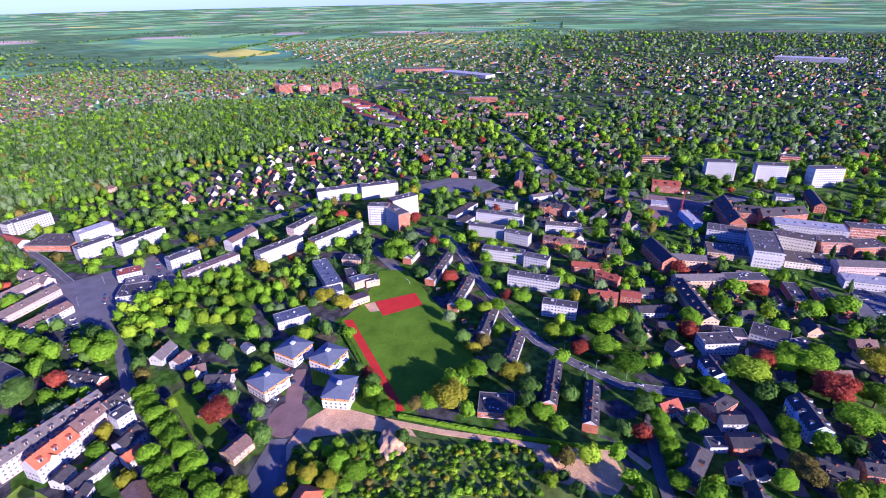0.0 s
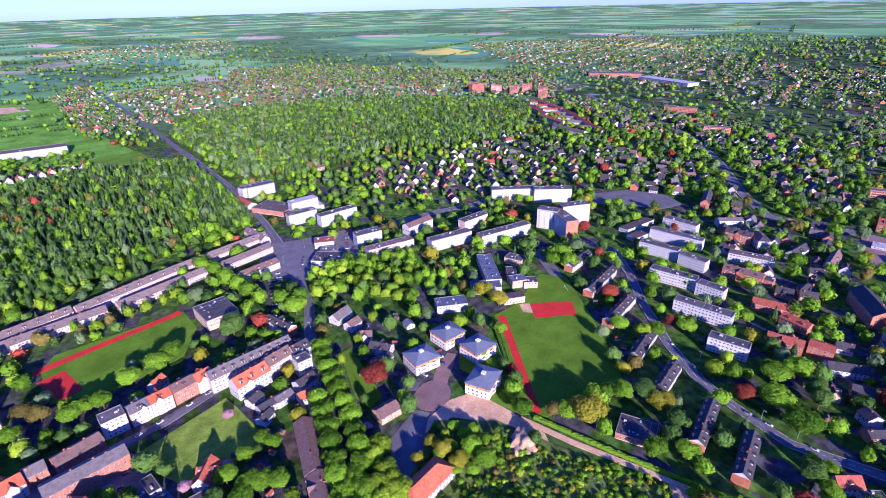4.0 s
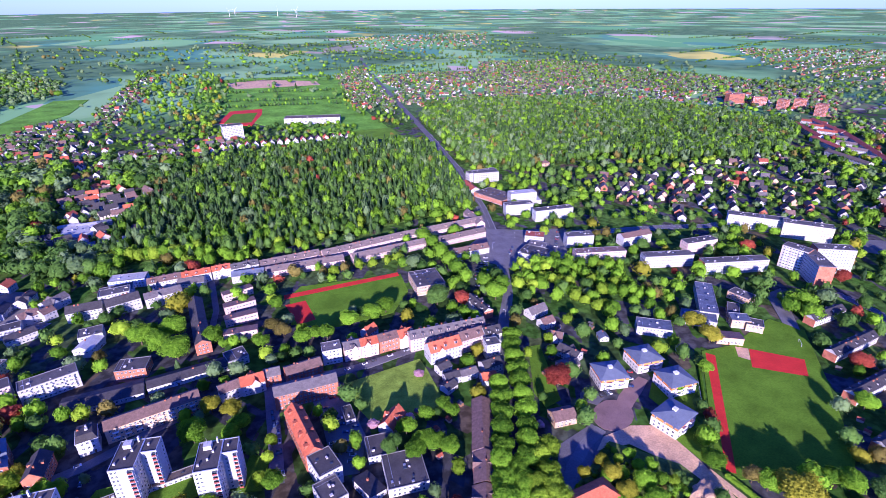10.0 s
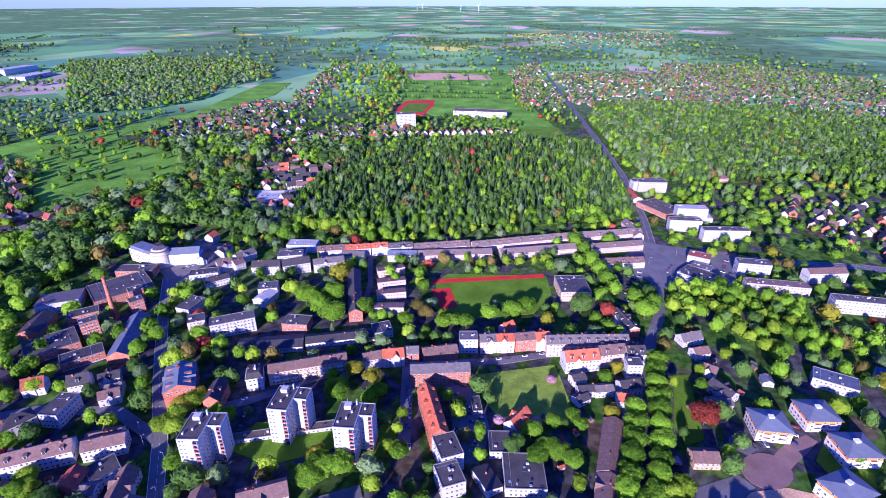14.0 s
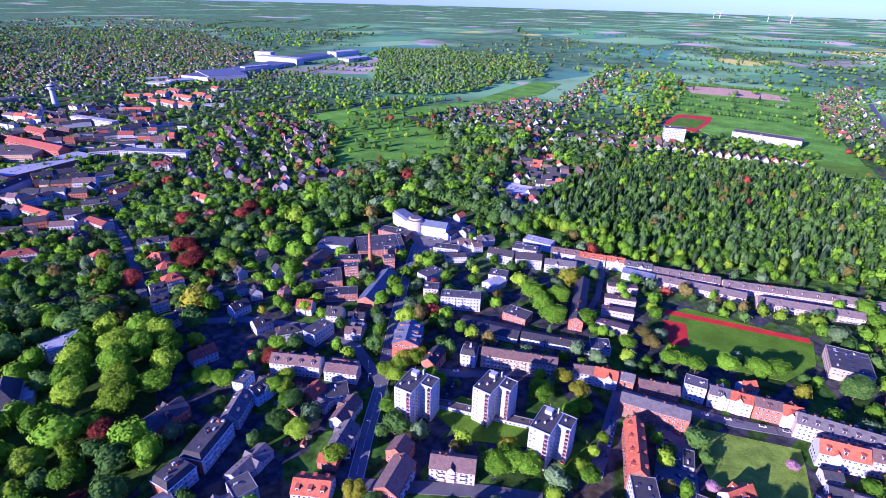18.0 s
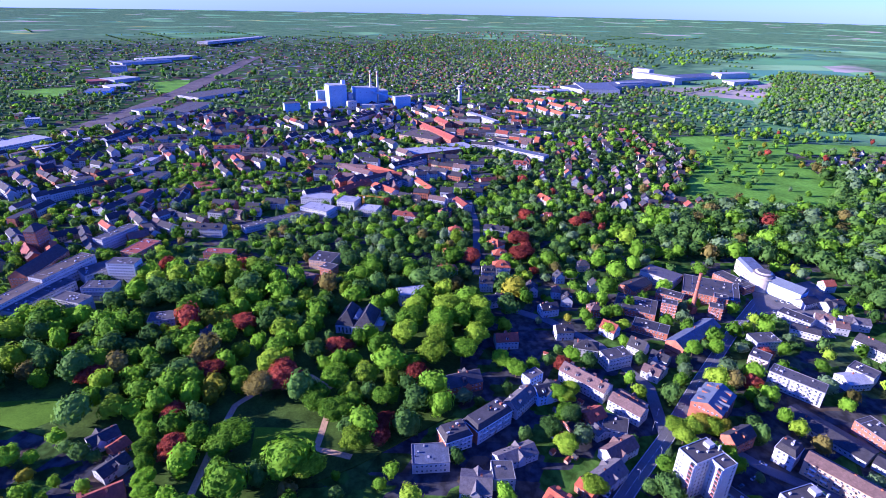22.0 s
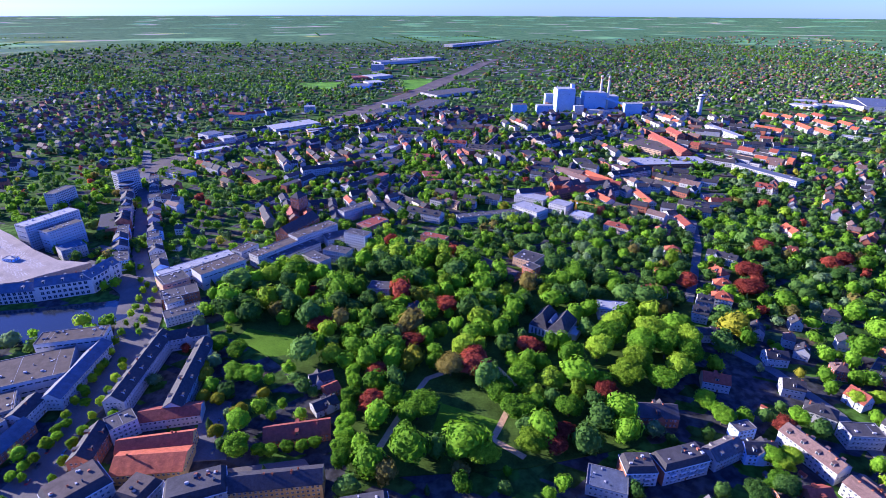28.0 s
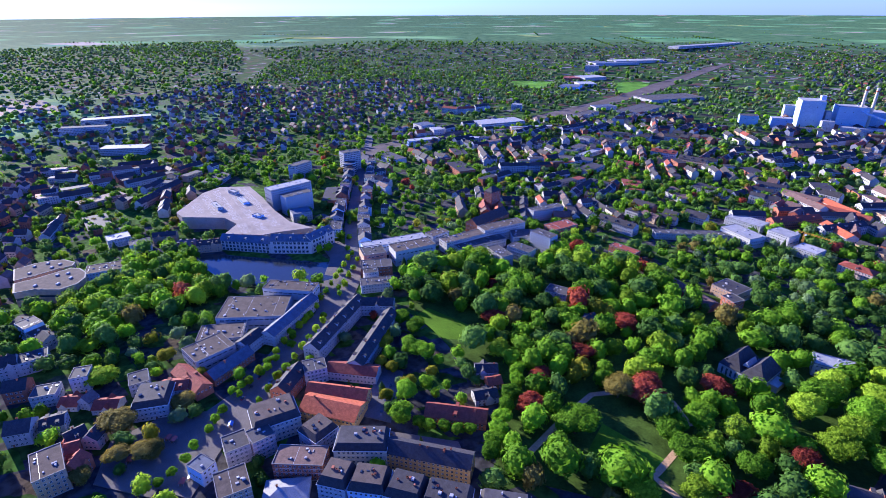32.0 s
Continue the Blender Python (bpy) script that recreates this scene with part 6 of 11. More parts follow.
building("workshop", "low white shed with dark roof", -1.2, 190.3, -58.5, 16.2, 10.0, 4, 2, "shed", "white", "dark")
building("garage", "row of low garages", -8.4, 248.8, -80.7, 13.6, 6.0, 3, 0, "flat", "white", "tar")
building("house", "small white courtyard house with a dark roof", 59.4, 278.5, 22.1, 9.8, 8.0, 5, 2, "gable", "white", "dark")
building("house", "small white courtyard house with a dark roof", 63.7, 267.4, 10.1, 12.8, 8.0, 5, 2, "gable", "white", "dark")
building("house", "small white courtyard house with a dark roof", 74.5, 268.4, 11.8, 12.4, 8.0, 5, 2, "gable", "white", "grey")
building("house", "small white courtyard house with a dark roof", 92.0, 272.6, 14.8, 14.3, 10.0, 6, 3, "gable", "white", "dark", dormers=1)
building("house", "small white courtyard house with a dark roof", 58.8, 258.9, 33.1, 9.6, 8.0, 4, 2, "gable", "white", "dark")
building("house", "small white house with a red tiled roof", 86.7, 260.2, -0.6, 10.1, 9.0, 5, 3, "gable", "white", "red")
# street row
building("apartment_block", "long pinkish apartment row with a grey roof and dormers", 70.4, 313.8, 6.0, 60.0, 11.0, 11, 4, "gable", "pink", "grey", dormers=9, chimneys=5)
building("house", "white town house with a red tiled roof", 38.4, 317.6, 14.3, 11.1, 11.0, 9, 4, "gable", "white", "red", dormers=1)
building("house", "brick town house with a brown roof", 25.5, 316.1, 12.0, 15.9, 11.0, 10, 3, "gable", "brick", "brown", dormers=1)
building("house", "tan brick town house with red tiles", 10.9, 313.0, 7.6, 12.9, 11.0, 10, 3, "gable", "pink", "red", dormers=1)
building("house", "tan brick town house with a grey roof", -1.8, 311.3, 9.3, 11.9, 11.0, 10, 3, "gable", "pink", "grey", dormers=1)
building("apartment_block", "white gabled block with bright orange-red tiles", 63.3, 295.2, 12.6, 24.6, 12.0, 10, 5, "gable", "white", "red", dormers=3, chimneys=2)
building("apartment_block", "pink-fronted apartment house with a brown roof", 85.6, 303.0, 14.1, 19.6, 12.0, 11, 4, "gable", "pink", "brown", dormers=2)
building("apartment_block", "white town house with dark steep gables", 102.0, 303.2, 8.9, 13.5, 11.0, 11, 4, "gable", "white", "dark", dormers=2)
building("house", "plain white rendered house end", 97.6, 287.3, 2.3, 10.1, 9.0, 13, 0, "flat", "white", "felt")
building("terrace", "dark-roofed terrace of small white houses with brick gables", 106.2, 348.7, -73.6, 27.8, 10.0, 7, 3, "gable", "white", "dark", dormers=3, ends="brick")
building("house", "brick terrace with a brown tiled roof", -35.7, 295.3, 15.8, 24.7, 11.0, 9, 3, "gable", "brick", "brown", chimneys=3)
building("house", "white three-storey town house", -15.9, 310.3, 5.3, 13.4, 11.0, 12, 0, "flat", "white", "grey")
building("house", "red brick town house with a dark roof", -56.3, 294.9, 7.7, 10.7, 10.0, 8, 3, "gable", "brick", "grey")
building("house", "white-fronted house with red tiles", -68.7, 289.9, 12.7, 15.2, 11.0, 8, 4, "gable", "white", "red")
building("house", "white-fronted house with a brown roof", -83.0, 286.1, 22.5, 13.1, 10.0, 8, 3, "gable", "white", "brown")
building("apartment_block", "brick apartment block with a grey roof", -33.7, 273.1, 8.3, 40.2, 12.0, 11, 3, "gable", "brick", "grey", balconies=1, chimneys=3)
building("apartment_block", "red-tiled brick wing with turret gables", -34.5, 231.2, -72.2, 41.1, 11.0, 11, 5, "gable", "brick", "red", dormers=4)
building("apartment_block", "white block with a dark flat roof", -23.4, 204.3, -67.0, 17.1, 13.0, 12, 0, "flat", "white", "tar")
building("apartment_block", "white block with a grey flat roof", -21.1, 186.9, -67.0, 15.4, 13.0, 10, 0, "flat", "white", "felt")
building("depot", "long low depot with a dark flat roof", -162.6, 300.4, 12.0, 47.0, 16.0, 4.2, 2, "gable", "grey", "dark", skylights=2)
building("depot", "long low depot with a dark flat roof", -112.1, 313.8, 15.6, 54.3, 12.0, 4.2, 2, "gable", "grey", "dark")
building("depot", "low white depot end", -83.5, 324.7, 23.7, 14.3, 14.0, 6, 0, "flat", "white", "tar")
building("apartment_block", "long apartment block with a brown roof and balconies", -124.9, 272.2, 19.8, 52.5, 11.0, 10, 3, "gable", "tan", "brown", balconies=2, chimneys=4)
building("apartment_block", "white corner house with a dark mansard roof", -157.0, 258.2, 18.8, 10.7, 12.0, 10, 4, "mansard", "white", "dark")
building("workshop", "brick workshop with a dark flat roof", -151.9, 328.0, -1.3, 20.2, 14.0, 7, 0, "flat", "brick", "tar")
building("school", "long brick building with a dark roof", -116.5, 374.3, -75.6, 72.2, 11.0, 9, 3, "gable", "brick", "dark", chimneys=3)
building("apartment_block", "low pinkish row house with a brown sloping roof", -93.6, 423.0, 24.6, 25.1, 9.0, 6, 1, "shed", "pink", "brown")
building("apartment_block", "low pinkish row house with a brown sloping roof", -89.2, 400.0, 18.0, 25.1, 9.0, 6, 1, "shed", "pink", "brown")
building("apartment_block", "low pinkish row house with a brown sloping roof", -85.8, 379.5, 14.8, 25.2, 9.0, 6, 1, "shed", "pink", "brown")
building("apartment_block", "low pinkish row house with a brown sloping roof", -83.3, 356.1, 4.8, 24.4, 9.0, 6, 1, "shed", "pink", "brown")
building("sports_hall", "tan sports hall with a black flat roof", 72.3, 400.8, -84.8, 30.2, 26.0, 9, 0, "flat", "tan", "tar", skylights=4)
building("house", "small white house with a red roof", 13.6, 335.1, 40.7, 10.7, 9.0, 5, 4, "gable", "white", "red")
# long terraces
building("terrace", "long pinkish terrace with a grey-brown tiled roof", 116.6, 519.0, 13.7, 96.0, 10.0, 6.2, 4, "gable", "pink", "taupe", dormers=8, chimneys=5)
building("terrace", "long pinkish terrace with a grey-brown tiled roof", 25.5, 493.8, 17.3, 93.4, 10.0, 6.2, 4, "gable", "pink", "taupe", dormers=8, chimneys=5)
building("terrace", "long pinkish terrace with a grey-brown tiled roof", -50.1, 476.9, 13.3, 58.3, 10.0, 6.2, 4, "gable", "pink", "taupe", dormers=6, chimneys=4)
building("terrace", "white-fronted terrace with a pale roof", -91.6, 467.4, 14.4, 25.1, 10.0, 9, 3, "gable", "white", "felt", dormers=3)
building("terrace", "white-fronted terrace with red tiles", -112.3, 465.9, 13.6, 16.6, 10.0, 9, 3, "gable", "white", "red", dormers=2)
building("terrace", "white-fronted terrace with red tiles", -133.2, 460.4, 12.7, 24.6, 10.0, 9, 3, "gable", "white", "red", dormers=3)
building("terrace", "white town terrace with brown roof", -159.5, 455.6, 14.0, 28.1, 11.0, 9, 3, "gable", "white", "brown", dormers=3)
building("terrace", "long pinkish terrace with a grey-brown tiled roof", 48.3, 475.7, 14.3, 79.8, 10.0, 6.2, 3.5, "gable", "pink", "taupe", chimneys=4, skylights=5)
building("terrace", "long pinkish terrace with a grey-brown tiled roof", -35.2, 460.8, 8.0, 74.1, 10.0, 6.2, 3.5, "gable", "pink", "taupe", chimneys=4, skylights=5)
building("terrace", "long pinkish terrace with a grey-brown tiled roof", -87.2, 453.6, 3.8, 28.6, 10.0, 7, 3, "gable", "white", "blue")
building("terrace", "long pinkish terrace with a grey-brown tiled roof", 126.2, 491.7, 13.9, 62.8, 10.0, 6.2, 3.5, "gable", "pink", "taupe", dormers=4, chimneys=3)
building("terrace", "long pinkish terrace with a grey-brown tiled roof", 126.8, 455.3, 10.0, 43.1, 10.0, 6.2, 3.5, "gable", "white", "brown", dormers=3, chimneys=2)
building("terrace", "long pinkish terrace with a grey-brown tiled roof", 156.5, 537.0, -82.7, 40.2, 10.0, 6.2, 4, "gable", "pink", "taupe", dormers=2)
building("house", "white rendered house with a dark roof", -136.0, 451.3, -0.1, 22.6, 11.0, 6, 3, "gable", "white", "grey")
building("shop", "white town building with flat roof", -197.1, 446.9, 13.6, 26.2, 14.0, 8, 0, "flat", "white", "felt")
building("shop", "flat-roofed pale town building", -193.3, 468.3, 0.9, 30.6, 14.0, 8, 0, "flat", "blue", "pale")
building("apartment_block", "white town house with tall windows and grey roof", -154.8, 428.5, 20.4, 29.1, 12.0, 9, 3, "gable", "white", "grey", chimneys=3)
building("apartment_block", "white town house with tall windows and grey roof", -184.2, 420.8, 24.3, 25.3, 12.0, 10, 4, "gable", "white", "dark", chimneys=2)
building("apartment_block", "white town house with tall windows and grey roof", -211.3, 416.0, 10.0, 25.6, 12.0, 9, 4, "gable", "white", "dark", chimneys=2)
building("house", "white angular house with a flat roof", -194.1, 376.6, 15.2, 16.3, 13.0, 9, 0, "flat", "white", "felt")
# parallel rows of terraced houses by the far road
for k in range(7):
    building("terrace", "white terrace row with a reddish roof" if k < 3 else "white terrace row with a grey-brown roof", 985 - 23 * k, 880 - 42 * k, -62, 46, 9.5, 5.5, 3, "gable", "white", "rust" if k < 3 else "taupe")
for k in range(6):
    building("terrace", "pinkish terrace row along the road with a brown roof", 1050 - 32 * k, 812 - 47 * k, 56, 40, 9.5, 6, 3.5, "gable", "pink", "brown", dormers=3)
building("shed", "low garden-centre shed with a pale sheet roof", -301.7, 631.9, 12, 22.0, 10.0, 3.5, 1.2, "gable", "white", "pale", chimneys=0)
building("shed", "low garden-centre shed with a pale sheet roof", -283.3, 632.0, 12, 20.0, 10.0, 3.5, 1.2, "gable", "white", "pale", chimneys=0)
building("shed", "low garden-centre shed with a blue-grey sheet roof", -268.6, 636.4, 12, 20.0, 10.0, 3.5, 1.2, "gable", "white", "blue", chimneys=0)
building("shed", "low garden-centre shed with a pale sheet roof", -278.5, 599.3, 12, 24.0, 10.0, 3.5, 1.2, "gable", "white", "pale", chimneys=0)
building("shed", "low garden-centre shed with a pale sheet roof", -239.7, 567.7, 12, 16.0, 10.0, 3.5, 1.2, "gable", "white", "slate", chimneys=0)
building("shed", "low garden-centre shed with a pale sheet roof", -223.5, 580.5, 12, 14.0, 10.0, 3.5, 1.2, "gable", "white", "pale", chimneys=0)
building("shed", "low garden-centre shed with a blue-grey sheet roof", -261.9, 569.4, 12, 14.0, 10.0, 3.5, 1.2, "gable", "white", "blue", chimneys=0)
# office tower and slab beyond the wood
building("office_tower", "white office tower beyond the wood", -171.9, 1054.6, 18.6, 36.5, 20.0, 26, 0, "flat", "white", "felt")
building("school", "long white flat-roofed school", -22.3, 1160.4, -5.9, 116.2, 30.0, 14, 0, "flat", "white", "gravel")
building("house", "white house alone in the wood", 273.0, 908.5, 30.1, 16.5, 10.0, 5, 4, "gable", "white", "grey")
building("apartment_block", "white rendered apartment slab with a flat grey roof", 216.3, 686.7, 0.3, 36.8, 14.0, 14, 0, "flat", "white", "felt")

# ---- north-west quarter: factory, villas, streets below the park ----
building("factory_hall", "white factory hall with a low grey roof", -362.1, 343.5, 27.0, 31.4, 26.0, 7, 3, "shed", "white", "grey", skylights=1)
building("factory_hall", "brick factory shed with a dark roof", -354.8, 308.2, 105.4, 28.1, 16.0, 6, 3, "gable", "brick", "dark")
building("factory_hall", "wide brick factory hall with a black roof", -324.5, 367.0, 45.4, 46.5, 36.0, 8, 0, "flat", "brick", "tar", skylights=5)
building("factory_hall", "low brick factory office", -331.6, 402.2, 7.4, 34.2, 14.0, 7, 0, "flat", "brick", "felt")
building("factory_tower", "square red brick factory tower", -307.5, 304.3, 45.2, 12.0, 9.0, 14, 0, "flat", "brick", "tar")
building("factory_tower", "red brick factory stair tower", -293.7, 341.7, 45.3, 10.3, 9.0, 11, 0, "flat", "brick", "tar")
building("factory_tower", "red brick factory stair tower", -302.5, 355.3, 45.4, 11.1, 9.0, 13, 0, "flat", "brick", "tar")
building("factory_hall", "low factory hall with bright skylights", -324.7, 284.8, 45.2, 33.9, 26.0, 6, 0, "flat", "brick", "tar", skylights=5)
building("factory_hall", "low brick factory hall", -329.0, 325.3, 35.7, 22.3, 12.0, 7, 0, "flat", "brick", "tar")
building("factory_hall", "brick factory front with arched windows", -292.4, 274.1, 40.8, 27.2, 14.0, 6, 0, "flat", "brick", "dark")
building("factory_hall", "brick factory wing with a blue sheet roof", -272.5, 299.1, 106.6, 54.2, 15.0, 6, 4, "gable", "brick", "blue")
building("villa", "white villa with a steep dark roof and dormers", -342.7, 208.8, 85.1, 14.8, 11.0, 7, 4, "gable", "white", "dark", dormers=1)
building("villa", "white villa with a steep dark roof and dormers", -309.0, 203.0, 75.0, 13.6, 11.0, 7, 4, "gable", "white", "dark", dormers=1)
building("villa", "white villa with a steep dark roof and dormers", -284.6, 207.5, 56.5, 17.8, 11.0, 7, 4, "hip", "white", "dark", dormers=1)
building("villa", "white modern villa with a dark flat roof", -265.6, 219.7, 89.5, 20.1, 12.0, 10, 0, "flat", "white", "tar")
building("villa", "white house with a brown roof", -244.9, 235.7, 30.4, 12.5, 10.0, 6, 3, "gable", "white", "brown", dormers=1)
building("villa", "white villa with a steep dark roof and dormers", -256.5, 252.6, 29.8, 13.0, 10.0, 6, 3, "gable", "white", "dark", dormers=1)
building("villa", "white house with a dark red roof", -312.9, 154.6, 75.7, 17.1, 12.0, 7, 4, "gable", "white", "rust", dormers=1)
building("house", "white rendered house with a dark roof", -270.5, 451.5, 86.0, 18.3, 10.0, 6, 3, "gable", "white", "dark")
building("house", "white town house with tall windows and grey roof", -243.6, 440.1, 57.1, 20.3, 11.0, 7, 3, "gable", "white", "grey")
building("house", "white rendered house with a dark roof", -248.6, 390.6, 38.5, 20.6, 11.0, 6, 2, "gable", "white", "dark")
building("shop", "white shop building with a terrace roof", -248.0, 344.3, 77.0, 20.3, 13.0, 8, 0, "flat", "white", "felt")
building("apartment_block", "pale pink apartment house with balconies", -228.2, 316.8, 27.3, 12.5, 12.0, 12, 0, "flat", "pink", "tar", balconies=1)
building("apartment_block", "white apartment house with loggias", -200.1, 319.0, 26.2, 33.0, 12.0, 12, 0, "flat", "white", "felt", balconies=2)
building("apartment_block", "white and pink row with a brown roof", -250.2, 183.6, 25.5, 34.5, 12.0, 9, 4, "gable", "white", "brown", dormers=4, chimneys=3)
building("apartment_block", "white row house with a brown roof", -219.4, 195.1, 23.4, 22.4, 11.0, 8, 3, "gable", "white", "brown", chimneys=2)
building("house", "brick house with a steep dark red roof", -219.7, 168.8, 99.7, 13.7, 11.0, 7, 4, "gable", "brick", "rust", dormers=1)
building("workshop", "low white workshop with a dark roof", -210.4, 177.6, 48.1, 17.4, 14.0, 6, 0, "flat", "white", "tar")
building("house", "white gabled house with a brown roof", -192.0, 167.9, 101.5, 21.7, 11.0, 6, 4, "gable", "white", "brown")
building("house", "white gabled house with a grey roof", -178.7, 150.9, 107.0, 20.1, 12.0, 6, 4, "gable", "white", "grey", skylights=2)
building("house", "small white gabled house", -210.2, 166.2, 7.6, 10.7, 9.0, 5, 2, "gable", "white", "grey")
building("workshop", "long workshop with a glazed ridge roof", -208.8, 109.6, 95.4, 24.3, 11.0, 5, 3, "gable", "grey", "grey", skylights=7)
building("apartment_block", "white house with a grey flat roof", -197.7, 96.1, 72.7, 11.9, 13.0, 8, 0, "flat", "white", "felt")
building("workshop", "workshop hall with a grey roof", -196.9, 80.0, 64.5, 17.0, 16.0, 6, 3, "gable", "grey", "grey")
building("apartment_block", "white house with bright red tiles and solar panels", -168.5, 116.8, 26.8, 19.7, 13.0, 7, 4, "gable", "white", "red", dormers=3, skylights=3)
building("house", "small brick annexe with red tiles", -175.7, 136.1, 21.8, 10.8, 9.0, 5, 2, "gable", "brick", "red")
building("apartment_block", "brick apartment block with brown roof and balconies", -136.0, 143.7, 100.5, 23.5, 13.0, 9, 4, "gable", "brick", "brown", balconies=2)
building("apartment_block", "brick apartment block with brown roof and balconies", -145.8, 161.2, 97.5, 11.7, 12.0, 8, 4, "gable", "brick", "brown", balconies=1)
building("apartment_block", "reddish apartment block with white balconies", -115.2, 167.8, 23.9, 24.6, 12.0, 9, 4, "gable", "pink", "brown", balconies=2, chimneys=3)
building("house", "brick gabled house beside the corner building", -175.0, 239.6, 96.8, 18.3, 10.0, 9, 4, "gable", "brick", "dark", dormers=1)
building("garage", "long low row of garages", -118.4, 217.5, 15.8, 77.2, 6.0, 3, 0, "flat", "white", "gravel")
building("apartment_block", "white apartment row with long balconies", -231.5, 80.8, 94.9, 17.0, 13.0, 9.5, 3.5, "mansard", "white", "tar", balconies=2, dormers=3, ends="brick")
building("apartment_block", "white apartment row with long balconies", -236.8, 104.7, 109.5, 28.8, 13.0, 10.5, 3.5, "mansard", "white", "tar", balconies=2, dormers=4, ends="brick")
building("workshop", "white workshop with a pale grey roof", -222.6, 62.8, 75.2, 21.0, 15.0, 7, 0, "flat", "white", "blue")
building("apartment_block", "white town house with tall windows and grey roof", -247.5, 132.4, 118.7, 22.6, 11.0, 8, 4, "gable", "white", "grey", dormers=2)
building("apartment_block", "white town house with tall windows and grey roof", -249.5, 153.2, 90.9, 18.0, 11.0, 8, 4, "gable", "blue", "dark", dormers=2)
building("house", "white rendered house with a dark roof", -266.6, 152.0, 106.8, 12.6, 8.0, 8, 0, "flat", "blue", "grey")
building("school", "dark-roofed brick school in trees", -277.6, 103.9, 90.0, 25.1, 14.0, 7, 5, "gable", "brick", "tar", dormers=1)
building("sports_hall", "white hall with a pale sloping roof", -399.7, 105.8, 85.2, 25.4, 16.0, 10, 0, "flat", "white", "pale")
building("school", "flat-roofed brick school building", -491.6, 43.5, 55.8, 23.6, 22.0, 10, 0, "flat", "tan", "tar")
building("school", "red brick school stair block", -467.5, 44.0, 44.9, 12.9, 12.0, 11, 0, "flat", "brick", "tar")
building("school", "low brick school wing with a brown roof", -466.6, 20.1, 47.8, 29.3, 13.0, 6, 3, "gable", "brick", "brown")
building("villa", "white villa with a bright red hipped roof", -474.2, 220.9, 21.9, 16.8, 11.0, 8, 5, "hip", "white", "red", dormers=1)
building("villa", "white villa with a bright red hipped roof", -450.0, 214.9, 73.7, 15.3, 11.0, 8, 5, "hip", "white", "red", dormers=1)
building("villa", "white villa with a bright red hipped roof", -425.6, 204.5, 67.9, 17.0, 12.0, 8, 5, "hip", "white", "red", dormers=1)
building("villa", "white villa with a bright red hipped roof", -523.4, 194.3, 77.1, 15.5, 11.0, 8, 4, "hip", "white", "red", dormers=1)
building("villa", "white villa with a bright red hipped roof", -473.0, 168.5, 73.8, 14.0, 10.0, 7, 3, "hip", "white", "red")
building("villa", "white villa with a bright red hipped roof", -437.0, 152.5, 83.0, 17.7, 12.0, 7, 4, "hip", "blue", "rust", dormers=1)
building("villa", "white villa with a bright red hipped roof", -439.2, 142.0, 90.5, 8.6, 9.0, 5, 3, "gable", "white", "red")
building("villa", "white villa with a steep dark roof and dormers", -417.9, 187.1, 71.7, 12.4, 12.0, 9, 4, "gable", "white", "dark", dormers=2)
building("villa", "white villa with a steep dark roof and dormers", -398.8, 176.2, 70.5, 11.9, 12.0, 9, 4, "gable", "white", "dark", dormers=2)
building("villa", "white villa with a steep dark roof and dormers", -370.7, 175.2, 89.7, 17.9, 11.0, 7, 3, "hip", "white", "dark", dormers=1)
building("villa", "white villa with a steep dark roof and dormers", -512.6, 240.1, 55.4, 28.1, 12.0, 8, 3, "gable", "white", "dark", dormers=2)
building("villa", "large villa with a red hipped roof", -587.1, 153.8, 56.4, 29.1, 14.0, 8, 3, "hip", "pink", "rust", dormers=1)
building("apartment_block", "white block with a bright orange-red roof", -688.2, 210.8, 6.9, 50.5, 13.0, 9, 3, "gable", "white", "red")
building("apartment_block", "pink apartment house with a dark red roof", -601.9, 233.7, 4.1, 31.0, 13.0, 9, 3, "gable", "pink", "rust")
building("house", "white rendered house with a dark roof", -632.9, 227.6, 102.7, 11.8, 12.0, 8, 3, "gable", "white", "dark")
building("villa", "white villa with a bright red hipped roof", -586.2, 345.8, 3.6, 23.5, 12.0, 8, 4, "gable", "pink", "red", dormers=1)
building("villa", "white villa with a bright red hipped roof", -531.5, 317.2, 89.8, 11.2, 12.0, 7, 4, "gable", "pink", "red", dormers=1)
building("house", "red brick town house with a dark roof", -582.8, 203.2, 115.6, 12.6, 12.0, 8, 3, "gable", "brick", "dark", dormers=1)
building("apartment_block", "new white apartment block with a pale roof", -680.9, 63.5, 60.8, 40.7, 22.0, 9, 0, "flat", "white", "pale")
building("apartment_block", "new white apartment block with a pale roof", -631.0, 56.7, 45.5, 38.9, 22.0, 12, 0, "flat", "white", "pale")
building("apartment_block", "new white apartment block with a pale roof", -645.0, 96.5, 53.1, 23.8, 20.0, 13, 0, "flat", "white", "pale")
building("building_shell", "white concrete shell of a house being built", -617.5, 117.5, 56.9, 22.9, 20.0, 9, 0, "flat", "white", "pale")
building("apartment_block", "white town house with tall windows and grey roof", -699.9, 64.4, 107.1, 36.8, 13.0, 10, 4, "gable", "white", "dark", chimneys=3)
building("apartment_block", "red brick apartment house with a reddish roof", -740.4, 115.9, 113.3, 42.5, 13.0, 10, 3, "gable", "brick", "dark", chimneys=3)
building("apartment_block", "white town house with tall windows and grey roof", -738.3, 152.6, 111.5, 62.4, 13.0, 10, 3, "gable", "white", "dark", chimneys=3)
building("apartment_block", "tan apartment row with a reddish roof", -755.4, 167.6, 56.8, 61.4, 12.0, 9, 4, "gable", "tan", "rust", chimneys=4)
